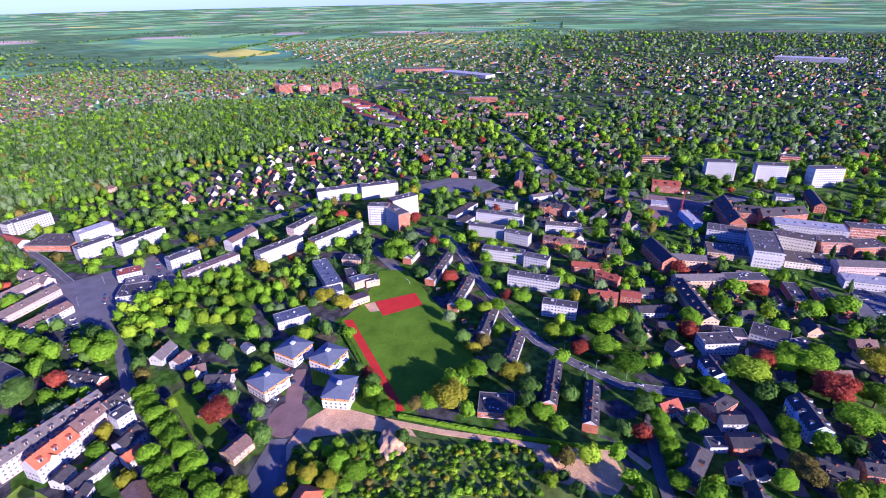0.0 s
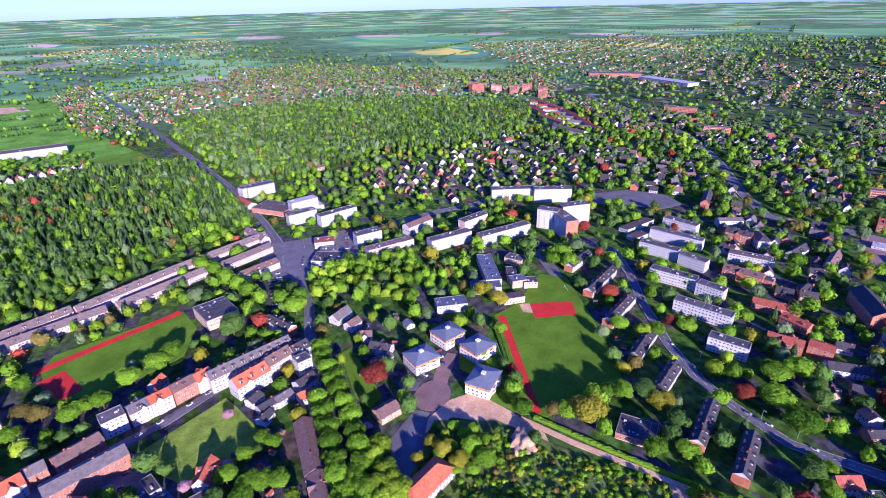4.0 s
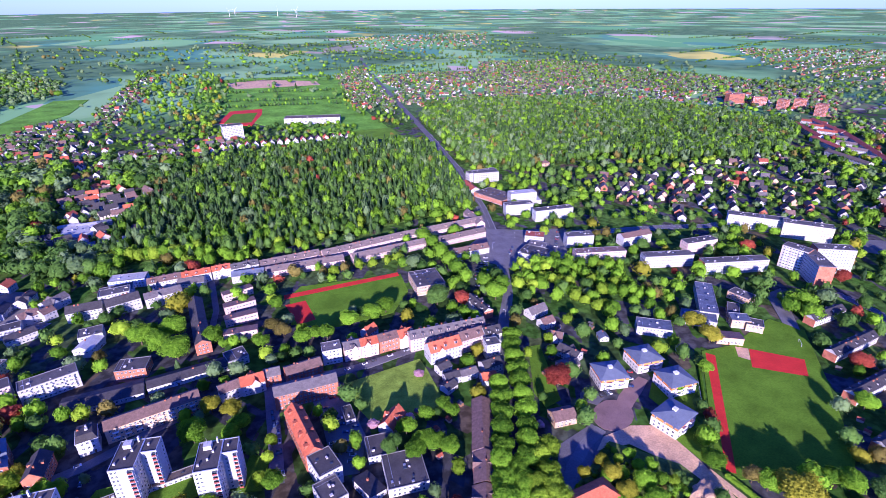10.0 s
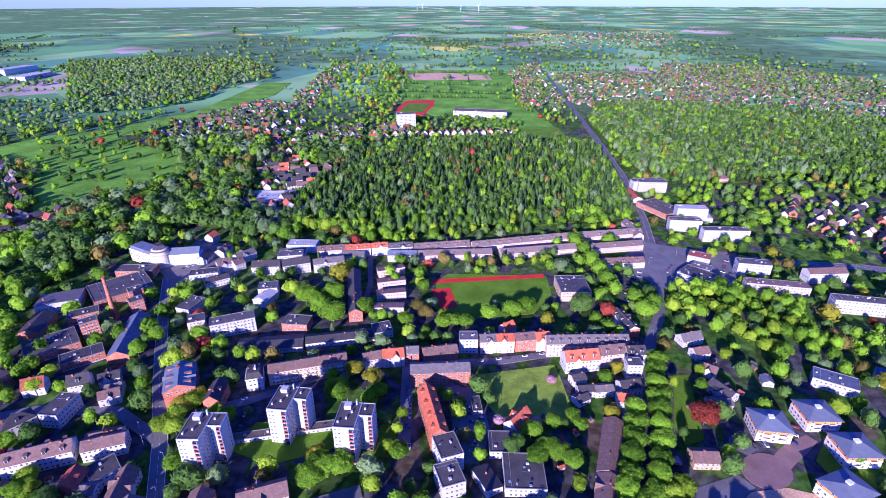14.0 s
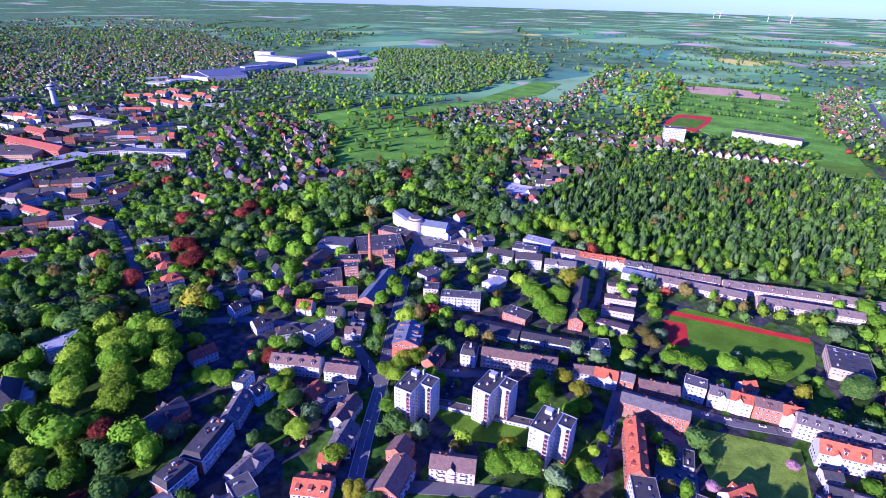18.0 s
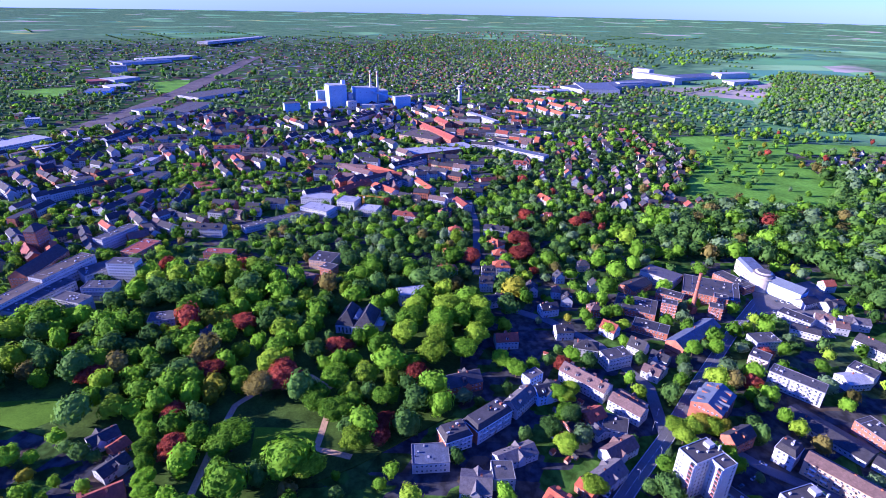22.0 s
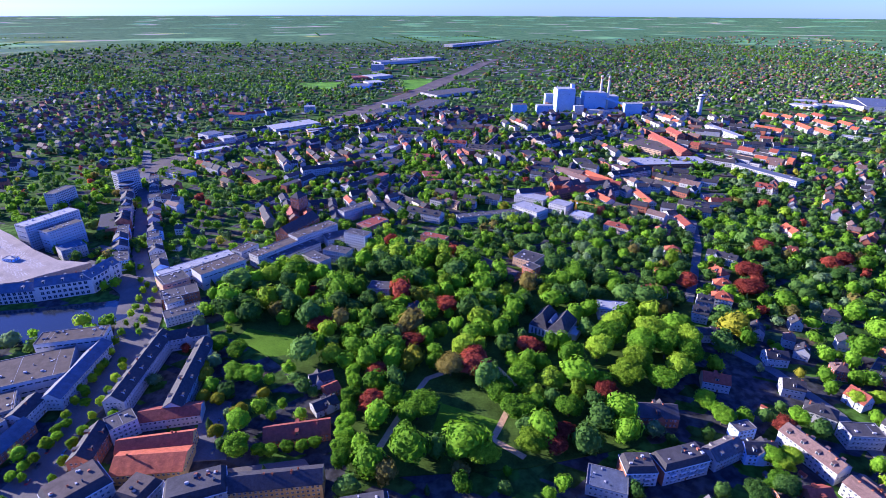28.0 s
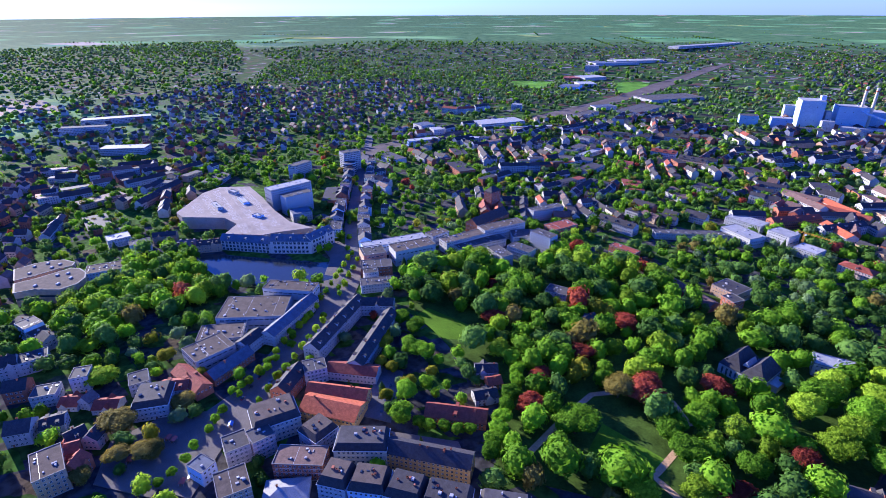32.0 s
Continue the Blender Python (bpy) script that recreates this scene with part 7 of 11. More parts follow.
building("apartment_block", "white town house with tall windows and grey roof", -837.7, 101.1, 76.1, 32.5, 12.0, 10, 3, "gable", "white", "dark", chimneys=3)
building("apartment_block", "pale town row with a brown roof", -802.5, 131.3, 55.0, 45.4, 12.0, 10, 3, "gable", "pink", "brown", chimneys=3)
building("apartment_block", "white town house with tall windows and grey roof", -734.1, 228.7, 84.2, 31.5, 12.0, 10, 3, "gable", "white", "dark")
building("apartment_block", "brick corner block with a grey sheet roof", -201.6, 246.1, -64.0, 25.9, 19.0, 13, 4, "gable", "brick", "slate", dormers=3, chimneys=3)
building("house", "white rendered house with a dark roof", -246.4, 242.4, 23.8, 10.2, 11.0, 5, 3, "gable", "white", "grey", skylights=3)
building("apartment_block", "white row with a brown roof", -223.9, 201.1, 22.4, 19.1, 11.0, 6, 3, "gable", "white", "brown", chimneys=4, skylights=2)
building("house", "white town house with tall windows and grey roof", -254.4, 419.1, 40.8, 13.9, 11.0, 7, 3, "gable", "white", "brown")
building("house", "white town house with tall windows and grey roof", -242.6, 422.0, 53.2, 10.0, 11.0, 7, 3, "gable", "white", "brown")
building("apartment_block", "white town house with tall windows and grey roof", -192.4, 430.7, 14.7, 23.8, 12.0, 14, 0, "flat", "white", "felt")
building("shop", "low white shop building", -265.2, 400.7, 19.6, 25.2, 12.0, 7, 0, "flat", "white", "tar")
building("house", "white rendered house with a dark roof", -281.4, 434.5, 92.3, 17.9, 10.0, 6, 3, "gable", "white", "dark")
building("house", "small white house with a red roof", -297.0, 480.0, 79.2, 11.5, 10.0, 7, 4, "gable", "white", "red")
building("house", "white angular house with a pale roof", -192.1, 364.3, 77.9, 18.7, 13.0, 6, 3, "gable", "white", "pale")
# ---- town centre ----
building("shopping_centre", "long white shopping centre with a blue-grey sheet roof", -388.7, -419.6, 105.6, 57.6, 14.0, 11, 5, "gable", "ivory", "blue", dormers=5, floors=3, step=4.2, win=(2.7, 2.8))
building("shopping_centre", "long white shopping centre with a blue-grey sheet roof", -405.0, -373.2, 114.3, 43.2, 14.0, 14, 5, "gable", "ivory", "blue", dormers=5, floors=3, step=4.2, win=(2.7, 2.8))
building("shopping_centre", "long white shopping centre with a blue-grey sheet roof", -425.0, -355.2, 171.8, 33.3, 14.0, 15, 5, "gable", "ivory", "blue", dormers=5, floors=3, step=4.2, win=(2.7, 2.8))
building("stair_house", "white stair house on a parking deck", -489.8, -540.6, 82.1, 13.4, 7.0, 18, 0, "flat", "white", "pale")
building("stair_house", "pale glazed stair house on a parking deck", -471.2, -506.0, 61.2, 26.4, 7.0, 17, 0, "flat", "blue", "pale")
building("stair_house", "pale glazed ramp cover on a parking deck", -438.7, -451.4, 85.3, 11.7, 7.0, 17, 0, "flat", "blue", "pale")
building("stair_house", "grey plant room on a parking deck", -441.3, -518.8, 63.2, 25.6, 6.0, 18, 0, "flat", "grey", "pale")
building("office_block", "white and blue office block behind the shopping deck", -516.9, -471.9, 159.5, 56.9, 18.0, 28, 0, "flat", "white", "pale")
building("office_block", "white office block with window bands", -503.3, -447.7, 157.4, 36.6, 15.0, 24, 0, "flat", "white", "felt")
building("office_block", "white hall with a curved blue roof", -480.9, -424.2, 142.5, 22.8, 20.0, 12, 0, "flat", "white", "blue")
building("theatre", "theatre foyer with a glazed edge", -281.8, -497.6, 138.4, 31.3, 20.0, 10, 0, "flat", "blue", "gravel", skylights=3)
building("shop", "white building with a wide flat roof", -338.7, -559.2, 153.9, 22.4, 18.0, 9, 0, "flat", "white", "pale")
building("apartment_block", "pale town building on the quay", -337.6, -521.8, 146.1, 20.4, 14.0, 10, 0, "flat", "blue", "felt")
building("apartment_block", "tan town house with a dark roof", -364.2, -516.9, 131.1, 23.9, 12.0, 9, 3, "gable", "tan", "dark")
building("apartment_block", "tan town house with a grey roof", -358.5, -476.4, 124.4, 20.7, 12.0, 9, 3, "gable", "tan", "grey", dormers=3)
building("apartment_block", "tan town house with a dark roof", -368.9, -455.0, 129.6, 24.3, 12.0, 9, 3, "gable", "tan", "dark", dormers=3)
building("department_store", "white department store with a brown gravel roof", -286.5, -313.0, 119.1, 53.5, 34.0, 11, 0, "flat", "white", "gravel", chimneys=5, floors=2, step=4.4, win=(3.3, 1.3))
building("department_store", "white department store with a brown gravel roof", -323.0, -305.7, 107.5, 45.5, 16.0, 14, 0, "flat", "white", "gravel", chimneys=2, floors=2, step=4.4, win=(3.3, 1.3))
building("department_store", "sloping blue-grey glazed shop front", -290.9, -279.6, -174.3, 61.9, 13.0, 9, 4, "gable", "white", "blue")
building("department_store", "white department store with a brown gravel roof", -249.4, -312.0, 125.4, 33.7, 22.0, 9, 0, "flat", "white", "gravel", chimneys=4, floors=2, step=4.4, win=(3.3, 1.3))
building("department_store", "white department store with a brown gravel roof", -229.4, -303.9, 162.0, 29.5, 24.0, 10, 0, "flat", "white", "gravel", chimneys=2, floors=2, step=4.4, win=(3.3, 1.3))
building("department_store", "sloping blue-grey glazed shop front", -224.6, -279.6, 176.6, 35.4, 12.0, 6, 5, "gable", "brick", "blue")
building("apartment_block", "white town house with tall windows and grey roof", -252.4, -285.9, -176.9, 20.2, 12.0, 9, 3, "gable", "white", "dark")
building("house", "brick gabled house on the market street", -200.7, -289.3, 75.6, 33.8, 12.0, 7, 4, "gable", "brick", "rust", dormers=1)
building("house", "white house with a roof terrace", -184.5, -319.9, 146.2, 12.3, 15.0, 9, 0, "flat", "white", "felt")
building("apartment_block", "white corner house with tall windows and flat roof", -175.1, -293.1, 129.4, 21.5, 22.0, 10, 4, "mansard", "white", "tar")
building("house", "white house with a reddish roof", -191.5, -293.4, 125.4, 17.6, 13.0, 7, 3, "gable", "white", "rust", dormers=2)
building("house", "white rendered house with a dark roof", -149.8, -363.5, 133.1, 15.0, 13.0, 9, 0, "flat", "white", "tar")
building("house", "white gabled house with a grey roof", -158.4, -334.4, -165.8, 8.4, 9.0, 6, 4, "gable", "white", "grey")
building("house", "low white house with reddish roof", -153.9, -344.5, 117.3, 12.5, 12.0, 4, 3, "gable", "white", "rust")
building("house", "low white house with reddish roof", -162.2, -320.7, 120.1, 15.5, 12.0, 4, 3, "gable", "white", "rust")
building("house", "white rendered house with a dark roof", -135.8, -332.4, 140.2, 12.8, 13.0, 7, 3, "gable", "white", "dark", dormers=2)
building("house", "white rendered house with a dark roof", -134.4, -308.6, 163.5, 11.1, 13.0, 7, 4, "gable", "white", "dark", dormers=1)
building("house", "narrow pink gabled house", -138.5, -298.6, -156.4, 8.6, 10.0, 7, 4, "gable", "pink", "dark")
building("apartment_block", "tan town block with a gravel flat roof", -111.3, -293.3, 154.2, 14.8, 24.0, 14, 0, "flat", "tan", "gravel")
building("house", "brick gabled house beside the square", -120.4, -284.9, -156.2, 11.3, 10.0, 9, 4, "gable", "brick", "rust")
building("house", "brick house with a reddish roof", -125.5, -302.5, 140.5, 12.9, 12.0, 7, 3, "gable", "brick", "rust")
building("apartment_block", "grand cream corner house with a flat-topped roof", -193.4, -209.6, 143.5, 27.1, 20.0, 13, 5, "mansard", "cream", "gravel", chimneys=2)
building("apartment_block", "grey town house with a flat-topped roof", -195.9, -179.0, 167.0, 16.6, 16.0, 11, 4, "mansard", "grey", "gravel")
building("apartment_block", "cream town house row with a pale flat roof", -198.1, -149.6, 114.3, 29.4, 17.0, 13, 4, "mansard", "cream", "felt", chimneys=3)
building("apartment_block", "long ochre terrace with a dark roof", -207.5, -111.7, 100.9, 48.7, 13.0, 11, 4, "gable", "yellow", "dark", chimneys=5)
building("apartment_block", "four-storey ornate town house with a flat-topped roof", -172.3, -148.2, 100.5, 15.7, 16.0, 12, 5, "mansard", "white", "gravel", chimneys=2)
building("apartment_block", "four-storey ornate town house with a flat-topped roof", -176.7, -130.7, 106.3, 19.6, 16.0, 12, 5, "mansard", "blue", "gravel", chimneys=2)
building("apartment_block", "four-storey ornate town house with a flat-topped roof", -180.7, -111.3, 99.0, 19.3, 16.0, 12, 5, "mansard", "white", "dark", chimneys=2)
building("apartment_block", "four-storey ornate town house with a flat-topped roof", -184.3, -89.9, 101.2, 24.0, 16.0, 12, 5, "mansard", "white", "dark", chimneys=3)
building("apartment_block", "four-storey ornate town house with a flat-topped roof", -192.1, -62.3, 105.1, 25.1, 16.0, 11, 4, "mansard", "white", "felt", chimneys=3)
building("apartment_block", "white town house with a flat roof", -167.3, -214.8, 146.9, 13.3, 14.0, 12, 0, "flat", "white", "felt")
building("apartment_block", "pink town house with a flat roof", -176.6, -204.7, 153.9, 13.0, 12.0, 14, 0, "flat", "pink", "felt")
building("apartment_block", "brown brick town block with a gravel roof", -144.6, -194.0, 144.7, 16.3, 18.0, 14, 0, "flat", "tan", "gravel")
building("apartment_block", "brick courtyard wing behind town houses", -175.6, -175.1, 112.6, 27.8, 14.0, 11, 0, "flat", "brick", "brown")
building("apartment_block", "town house with a teal sheet roof", -148.5, -221.2, 176.7, 9.6, 12.0, 10, 0, "flat", "blue", "blue")
building("pavilion", "white pavilion with a tent-shaped roof", -157.8, -171.0, 121.5, 23.5, 16.0, 4, 3, "hip", "white", "pale")
building("town_hall", "brick gabled building on the market street", -226.2, -226.2, -169.9, 26.8, 13.0, 9, 5, "gable", "brick", "dark", dormers=2)
building("school", "ochre building with a wide red roof", -219.3, -185.9, 99.4, 38.2, 20.0, 7, 4, "gable", "yellow", "red", chimneys=2)
building("school", "ochre building with an orange-red roof", -231.4, -190.4, 104.8, 41.0, 12.0, 8, 4, "gable", "yellow", "red", chimneys=2)
building("school", "white building with a red roof", -256.4, -195.8, 105.6, 36.2, 13.0, 7, 3, "gable", "white", "rust")
building("school", "long four-storey building with a dark roof", -295.4, -237.7, -173.1, 75.4, 13.0, 11, 5, "gable", "white", "dark", dormers=6, chimneys=2)
building("school", "white wing with a dark roof", -292.5, -201.2, -169.7, 72.4, 12.0, 10, 4, "gable", "white", "dark", dormers=4)
building("school", "rear wing with a dark roof", -336.1, -228.5, 112.5, 33.1, 13.0, 10, 4, "gable", "grey", "dark")
building("school", "flat-roofed white corner building", -244.2, -219.4, 136.7, 15.2, 14.0, 11, 0, "flat", "white", "felt")
building("school", "long brick hall with a red tiled roof", -248.6, -113.7, 105.0, 38.4, 14.0, 5, 5, "gable", "brick", "rust", dormers=1, chimneys=1)
building("house", "dark house among park trees", -297.4, -112.9, 117.2, 15.9, 11.0, 6, 3, "gable", "grey", "dark")
building("house", "small red-roofed house in the park", -288.1, -103.7, 130.4, 9.9, 10.0, 5, 3, "gable", "brick", "rust")
building("house", "white house with a dark roof in the park", -273.1, -104.2, 129.3, 15.7, 11.0, 5, 3, "gable", "white", "dark", dormers=1)
building("department_store", "long blue-grey store with a pale roof", -451.1, -276.2, 139.1, 68.8, 15.0, 12, 0, "flat", "blue", "pale", floors=2, step=4.4, win=(3.3, 1.3))
building("department_store", "tan store with a dark flat roof", -420.3, -283.5, 136.4, 23.2, 22.0, 12, 0, "flat", "tan", "tar", floors=2, step=4.4, win=(3.3, 1.3))
building("department_store", "white store with a gravel roof", -441.5, -249.3, 141.2, 43.5, 20.0, 16, 0, "flat", "white", "gravel", floors=2, step=4.4, win=(3.3, 1.3))
building("department_store", "white flat-roofed store annexe", -489.4, -244.6, 156.4, 22.8, 14.0, 12, 0, "flat", "white", "gravel", floors=2, step=4.4, win=(3.3, 1.3))
building("shop", "dark brick shop building", -398.8, -265.7, 124.4, 29.6, 18.0, 10, 0, "flat", "brick", "tar")
building("shop", "white shop with a glazed roof", -371.4, -249.0, 128.1, 28.2, 14.0, 8, 0, "flat", "white", "tar", skylights=3)
building("shop", "grey town building with dark roof", -383.9, -262.8, 132.8, 13.3, 10.0, 10, 0, "flat", "grey", "tar")
building("clinic", "white flat-roofed clinic wing", -495.6, -210.1, 146.4, 63.8, 15.0, 13, 0, "flat", "white", "gravel")
building("clinic", "white flat-roofed clinic wing", -531.8, -185.5, 143.0, 53.0, 16.0, 16, 0, "flat", "white", "gravel")
building("clinic", "white flat-roofed clinic wing", -492.7, -195.1, 143.9, 57.2, 14.0, 9, 0, "flat", "white", "felt")
building("clinic", "white flat-roofed clinic wing", -470.7, -165.4, 53.3, 28.4, 13.0, 13, 0, "flat", "white", "felt", balconies=1)
building("clinic", "white flat-roofed clinic wing", -488.1, -148.2, 73.0, 26.5, 14.0, 13, 0, "flat", "white", "felt", balconies=1)
building("clinic", "white cube-shaped clinic block", -516.6, -133.4, 67.5, 26.0, 13.0, 20, 0, "flat", "white", "felt")
building("clinic", "white flat-roofed clinic wing", -530.9, -160.4, 119.7, 25.4, 20.0, 10, 0, "flat", "white", "felt")
building("apartment_block", "white apartment block with a flat roof", -610.9, -156.9, 140.0, 43.5, 13.0, 14, 0, "flat", "white", "felt")
building("school", "brick house with a red roof", -575.6, -129.2, 144.9, 32.6, 20.0, 9, 0, "flat", "brick", "rust")
building("apartment_block", "white town house with tall windows and grey roof", -609.1, -71.5, 67.1, 46.1, 13.0, 10, 4, "gable", "white", "dark", dormers=5)
building("house", "tan house with a brown roof", -656.1, -39.2, 51.9, 22.6, 12.0, 7, 3, "gable", "tan", "brown")
building("church", "dark-roofed brick church nave", -555.6, -210.8, 161.1, 57.1, 18.0, 11, 7, "gable", "brick", "dark", chimneys=0)
building("church_tower", "square brick church tower", -615.2, -227.5, 158.4, 17.2, 12.0, 24, 6, "hip", "brick", "dark", chimneys=0)
building("house", "white rendered house with a dark roof", -635.5, -279.9, 164.6, 24.4, 12.0, 8, 4, "gable", "white", "dark")
building("pavilion", "white flat-roofed pavilion in the park", -425.2, -94.3, 84.6, 20.0, 14.0, 8, 0, "flat", "white", "felt")
building("villa", "white villa beside copper beeches", -388.2, -60.3, 154.7, 12.9, 11.0, 8, 4, "gable", "white", "dark", dormers=1)
building("school", "long low brick wing with a brown roof", -492.2, -3.9, 45.8, 53.8, 10.0, 5, 3, "gable", "tan", "brown")
building("shed", "very long low hall with a grey roof", -618.4, 6.6, 110.1, 80.6, 12.0, 7, 0, "flat", "grey", "felt")
building("shed", "low red-roofed brick building", -543.7, -54.3, 66.5, 30.2, 11.0, 7, 0, "flat", "brick", "rust")
building("apartment_block", "red brick apartment house with a reddish roof", -703.9, 112.7, 124.8, 62.5, 13.0, 10, 4, "gable", "brick", "rust", dormers=3)
building("apartment_block", "white town house with tall windows and grey roof", -699.7, 158.2, 130.0, 59.5, 13.0, 10, 4, "gable", "white", "dark", dormers=3)
building("apartment_block", "long white apartment slab with a dark roof", -797.4, 220.0, 117.6, 71.9, 13.0, 12, 4, "gable", "white", "dark", dormers=5)
building("apartment_block", "white town house with tall windows and grey roof", -778.5, 132.7, 34.3, 57.9, 13.0, 10, 4, "gable", "white", "brown", chimneys=3)
building("apartment_block", "pale town row with a red roof", -769.6, 169.0, 32.4, 54.2, 13.0, 10, 4, "gable", "cream", "red", chimneys=3)
building("office_block", "round-ended pale office building", -787.4, -1195.6, 139.7, 137.8, 30.0, 12, 0, "flat", "grey", "pale")
building("office_block", "pale office building with a curved front", -608.2, -920.3, 121.1, 77.2, 30.0, 12, 0, "flat", "grey", "pale")
building("office_block", "distant grey office building", -677.8, -1140.3, 129.8, 87.4, 20.0, 16, 0, "flat", "grey", "felt")
building("warehouse", "long white warehouse roof", -1111.5, -399.4, 137.1, 104.2, 50.0, 10, 0, "flat", "white", "pale")
building("office_block", "grey tower block beside the railway", -689.2, -494.8, 149.9, 28.8, 16.0, 30, 0, "flat", "grey", "felt")
building("office_block", "grey office block beside the railway", -622.9, -540.6, 174.8, 34.9, 14.0, 22, 0, "flat", "grey", "felt")
# houses wall to wall along the shopping street
def street_row(side, seed, *points):
    """Town houses on one side of a street, of differing width and height."""
    rng = random.Random(seed)
    for (x0, y0), (x1, y1) in zip(points, points[1:]):
        run, an = math.hypot(x1 - x0, y1 - y0), math.degrees(math.atan2(y1 - y0, x1 - x0))
        ux, uy, p = (x1 - x0) / run, (y1 - y0) / run, 0.0
        while p < run - 8:
            L, W = rng.uniform(9, 19), rng.uniform(11, 15)
            off = side * (9 + W / 2)
            x, y = x0 + ux * (p + L / 2) - uy * off, y0 + uy * (p + L / 2) + ux * off
            p += L + 0.1
            if blocked(x, y, 8, False):
                continue
            flat = rng.random() < 0.4
            wall = rng.choice(("white", "white", "cream", "brick", "grey", "blue"))
            building("town_house", {"white": "white", "cream": "cream", "brick": "brick", "grey": "grey", "blue": "pale blue"}[wall] + (" shop house with a flat roof" if flat else " shop house with a dark pitched roof"),
                     x, y, an, round(L, 1), round(W, 1), round(rng.uniform(7, 13), 1), 0 if flat else round(rng.uniform(3, 5), 1), "flat" if flat else "gable", wall, "tar" if flat else "dark")


street_row(-1, 5, (-430, -318), (-491, -360), (-599, -423), (-726, -496))
street_row(1, 6, (-446, -330), (-491, -360), (-599, -423), (-726, -496))
street_row(1, 11, (-128.2, -378.4), (-163.8, -340))
street_row(1, 12, (-106.9, -337), (-133.1, -306.5))
street_row(1, 13, (-142.3, -406), (-175.4, -385.9))
street_row(1, 14, (-177.2, -474), (-171, -418.7))
# power plant and other far landmarks
building("power_plant", "white and pale blue power station block", -1378.7, 203.6, 94.6, 43.6, 45.0, 55, 0, "flat", "plant", "pale", floors=2, step=15)
building("power_plant", "white and pale blue power station block", -1382.1, 276.0, 94.6, 53.5, 40.0, 46, 0, "flat", "plant", "pale", floors=2, step=15)
building("power_plant", "white and pale blue power station block", -1407.7, 325.1, 94.6, 28.7, 36.0, 34, 0, "flat", "plant", "pale", floors=2, step=15)
building("power_plant", "white and pale blue power station block", -1318.9, 356.6, 94.6, 40.6, 20.0, 30, 0, "flat", "plant", "pale", floors=2, step=15)
building("power_plant", "white and pale blue power station block", -1333.6, 151.3, 94.6, 38.5, 24.0, 21, 0, "flat", "plant", "pale", floors=2, step=15)
building("power_plant", "white and pale blue power station block", -1437.2, 173.4, 94.7, 20.7, 20.0, 33, 0, "flat", "plant", "pale", floors=2, step=15)
building("power_plant", "white and pale blue power station block", -1321.2, 89.2, 94.6, 35.5, 24.0, 24, 0, "flat", "plant", "felt", floors=2, step=15)
building("power_plant", "white and pale blue power station block", -1313.9, 266.9, 78.6, 26.1, 18.0, 14, 0, "flat", "white", "pale", floors=2, step=15)
building("power_plant", "white and pale blue power station block", -1336.2, 233.9, 94.6, 22.0, 16.0, 20, 0, "flat", "grey", "pale", floors=2, step=15)
building("power_plant", "tall pale blue lift shaft of the power station", -1381.0, 222.5, 94.6, 9.0, 14.0, 64, 0, "flat", "blue", "pale", floors=1, step=20)
building("power_plant", "narrow white filter house of the power station", -1372.0, 236.0, 94.6, 10.0, 20.0, 34, 0, "flat", "white", "pale", floors=1, step=20)
building("power_plant", "pale blue silo house of the power station", -1428.0, 190.0, 94.6, 12.0, 12.0, 44, 0, "flat", "blue", "pale", floors=1, step=20)
building("power_plant", "low white turbine hall of the power station", -1325.0, 300.0, 94.6, 62.0, 16.0, 12, 0, "flat", "white", "pale", floors=1, step=9)
building("power_plant", "white gatehouse block of the power station", -1290.0, 190.0, 94.6, 60.0, 14.0, 11, 0, "flat", "grey", "felt", floors=2, step=6)
building("warehouse", "low tan warehouse beside the power station", -1474.7, 467.3, 104.8, 98.2, 30.0, 9, 0, "flat", "tan", "felt", floors=1, step=8)
building("warehouse", "wide white warehouse hall", -1464.4, 834.0, 39.0, 60.6, 30.0, 9, 0, "flat", "white", "pale", floors=1, step=8)
building("barracks", "wide tan hall with a flat roof", -982.3, 306.5, 39.5, 77.4, 60.0, 10, 0, "flat", "tan", "gravel")
building("barracks", "long brick barracks with a reddish roof", -984.7, 336.6, 7.5, 134.9, 18.0, 12, 6, "gable", "brick", "rust", chimneys=0)
building("barracks", "brick barracks with a reddish roof", -1088.0, 382.5, 4.6, 59.2, 16.0, 11, 5, "gable", "brick", "rust", chimneys=0)
building("factory_hall", "saw-tooth brick factory hall", -880.6, 303.0, 99.1, 121.3, 45.0, 8, 0, "flat", "brick", "pale", skylights=9)
building("apartment_block", "white block with a bright orange-red roof", -685.4, 153.3, 26.1, 43.2, 14.0, 9, 4, "gable", "white", "red")
building("apartment_block", "white apartment slabs beside barracks", -1111.0, 486.8, 9.4, 112.3, 14.0, 12, 0, "flat", "white", "pale")
building("railway_shed", "wide railway sheds with grey ridged roofs", -1642.6, -90.4, 132.5, 170.2, 80.0, 7, 0, "flat", "grey", "felt", skylights=12)
building("railway_shed", "wide railway sheds with grey ridged roofs", -1421.2, -139.0, 160.3, 136.2, 60.0, 7, 0, "flat", "grey", "felt", skylights=10)
building("warehouse", "distant white warehouse with flat roof", -4026.2, -2.8, 147.3, 655.7, 60.0, 12, 0, "flat", "white", "pale")
building("warehouse", "distant white hall with pale roof", -1500.1, 1672.3, 93.5, 126.6, 50.0, 12, 0, "flat", "white", "pale")
building("factory_hall", "wide white factory hall with a blue-grey flat roof", -1531.1, 1163.4, 103.4, 434.0, 95.0, 11, 0, "flat", "white", "blue", floors=1, step=8)
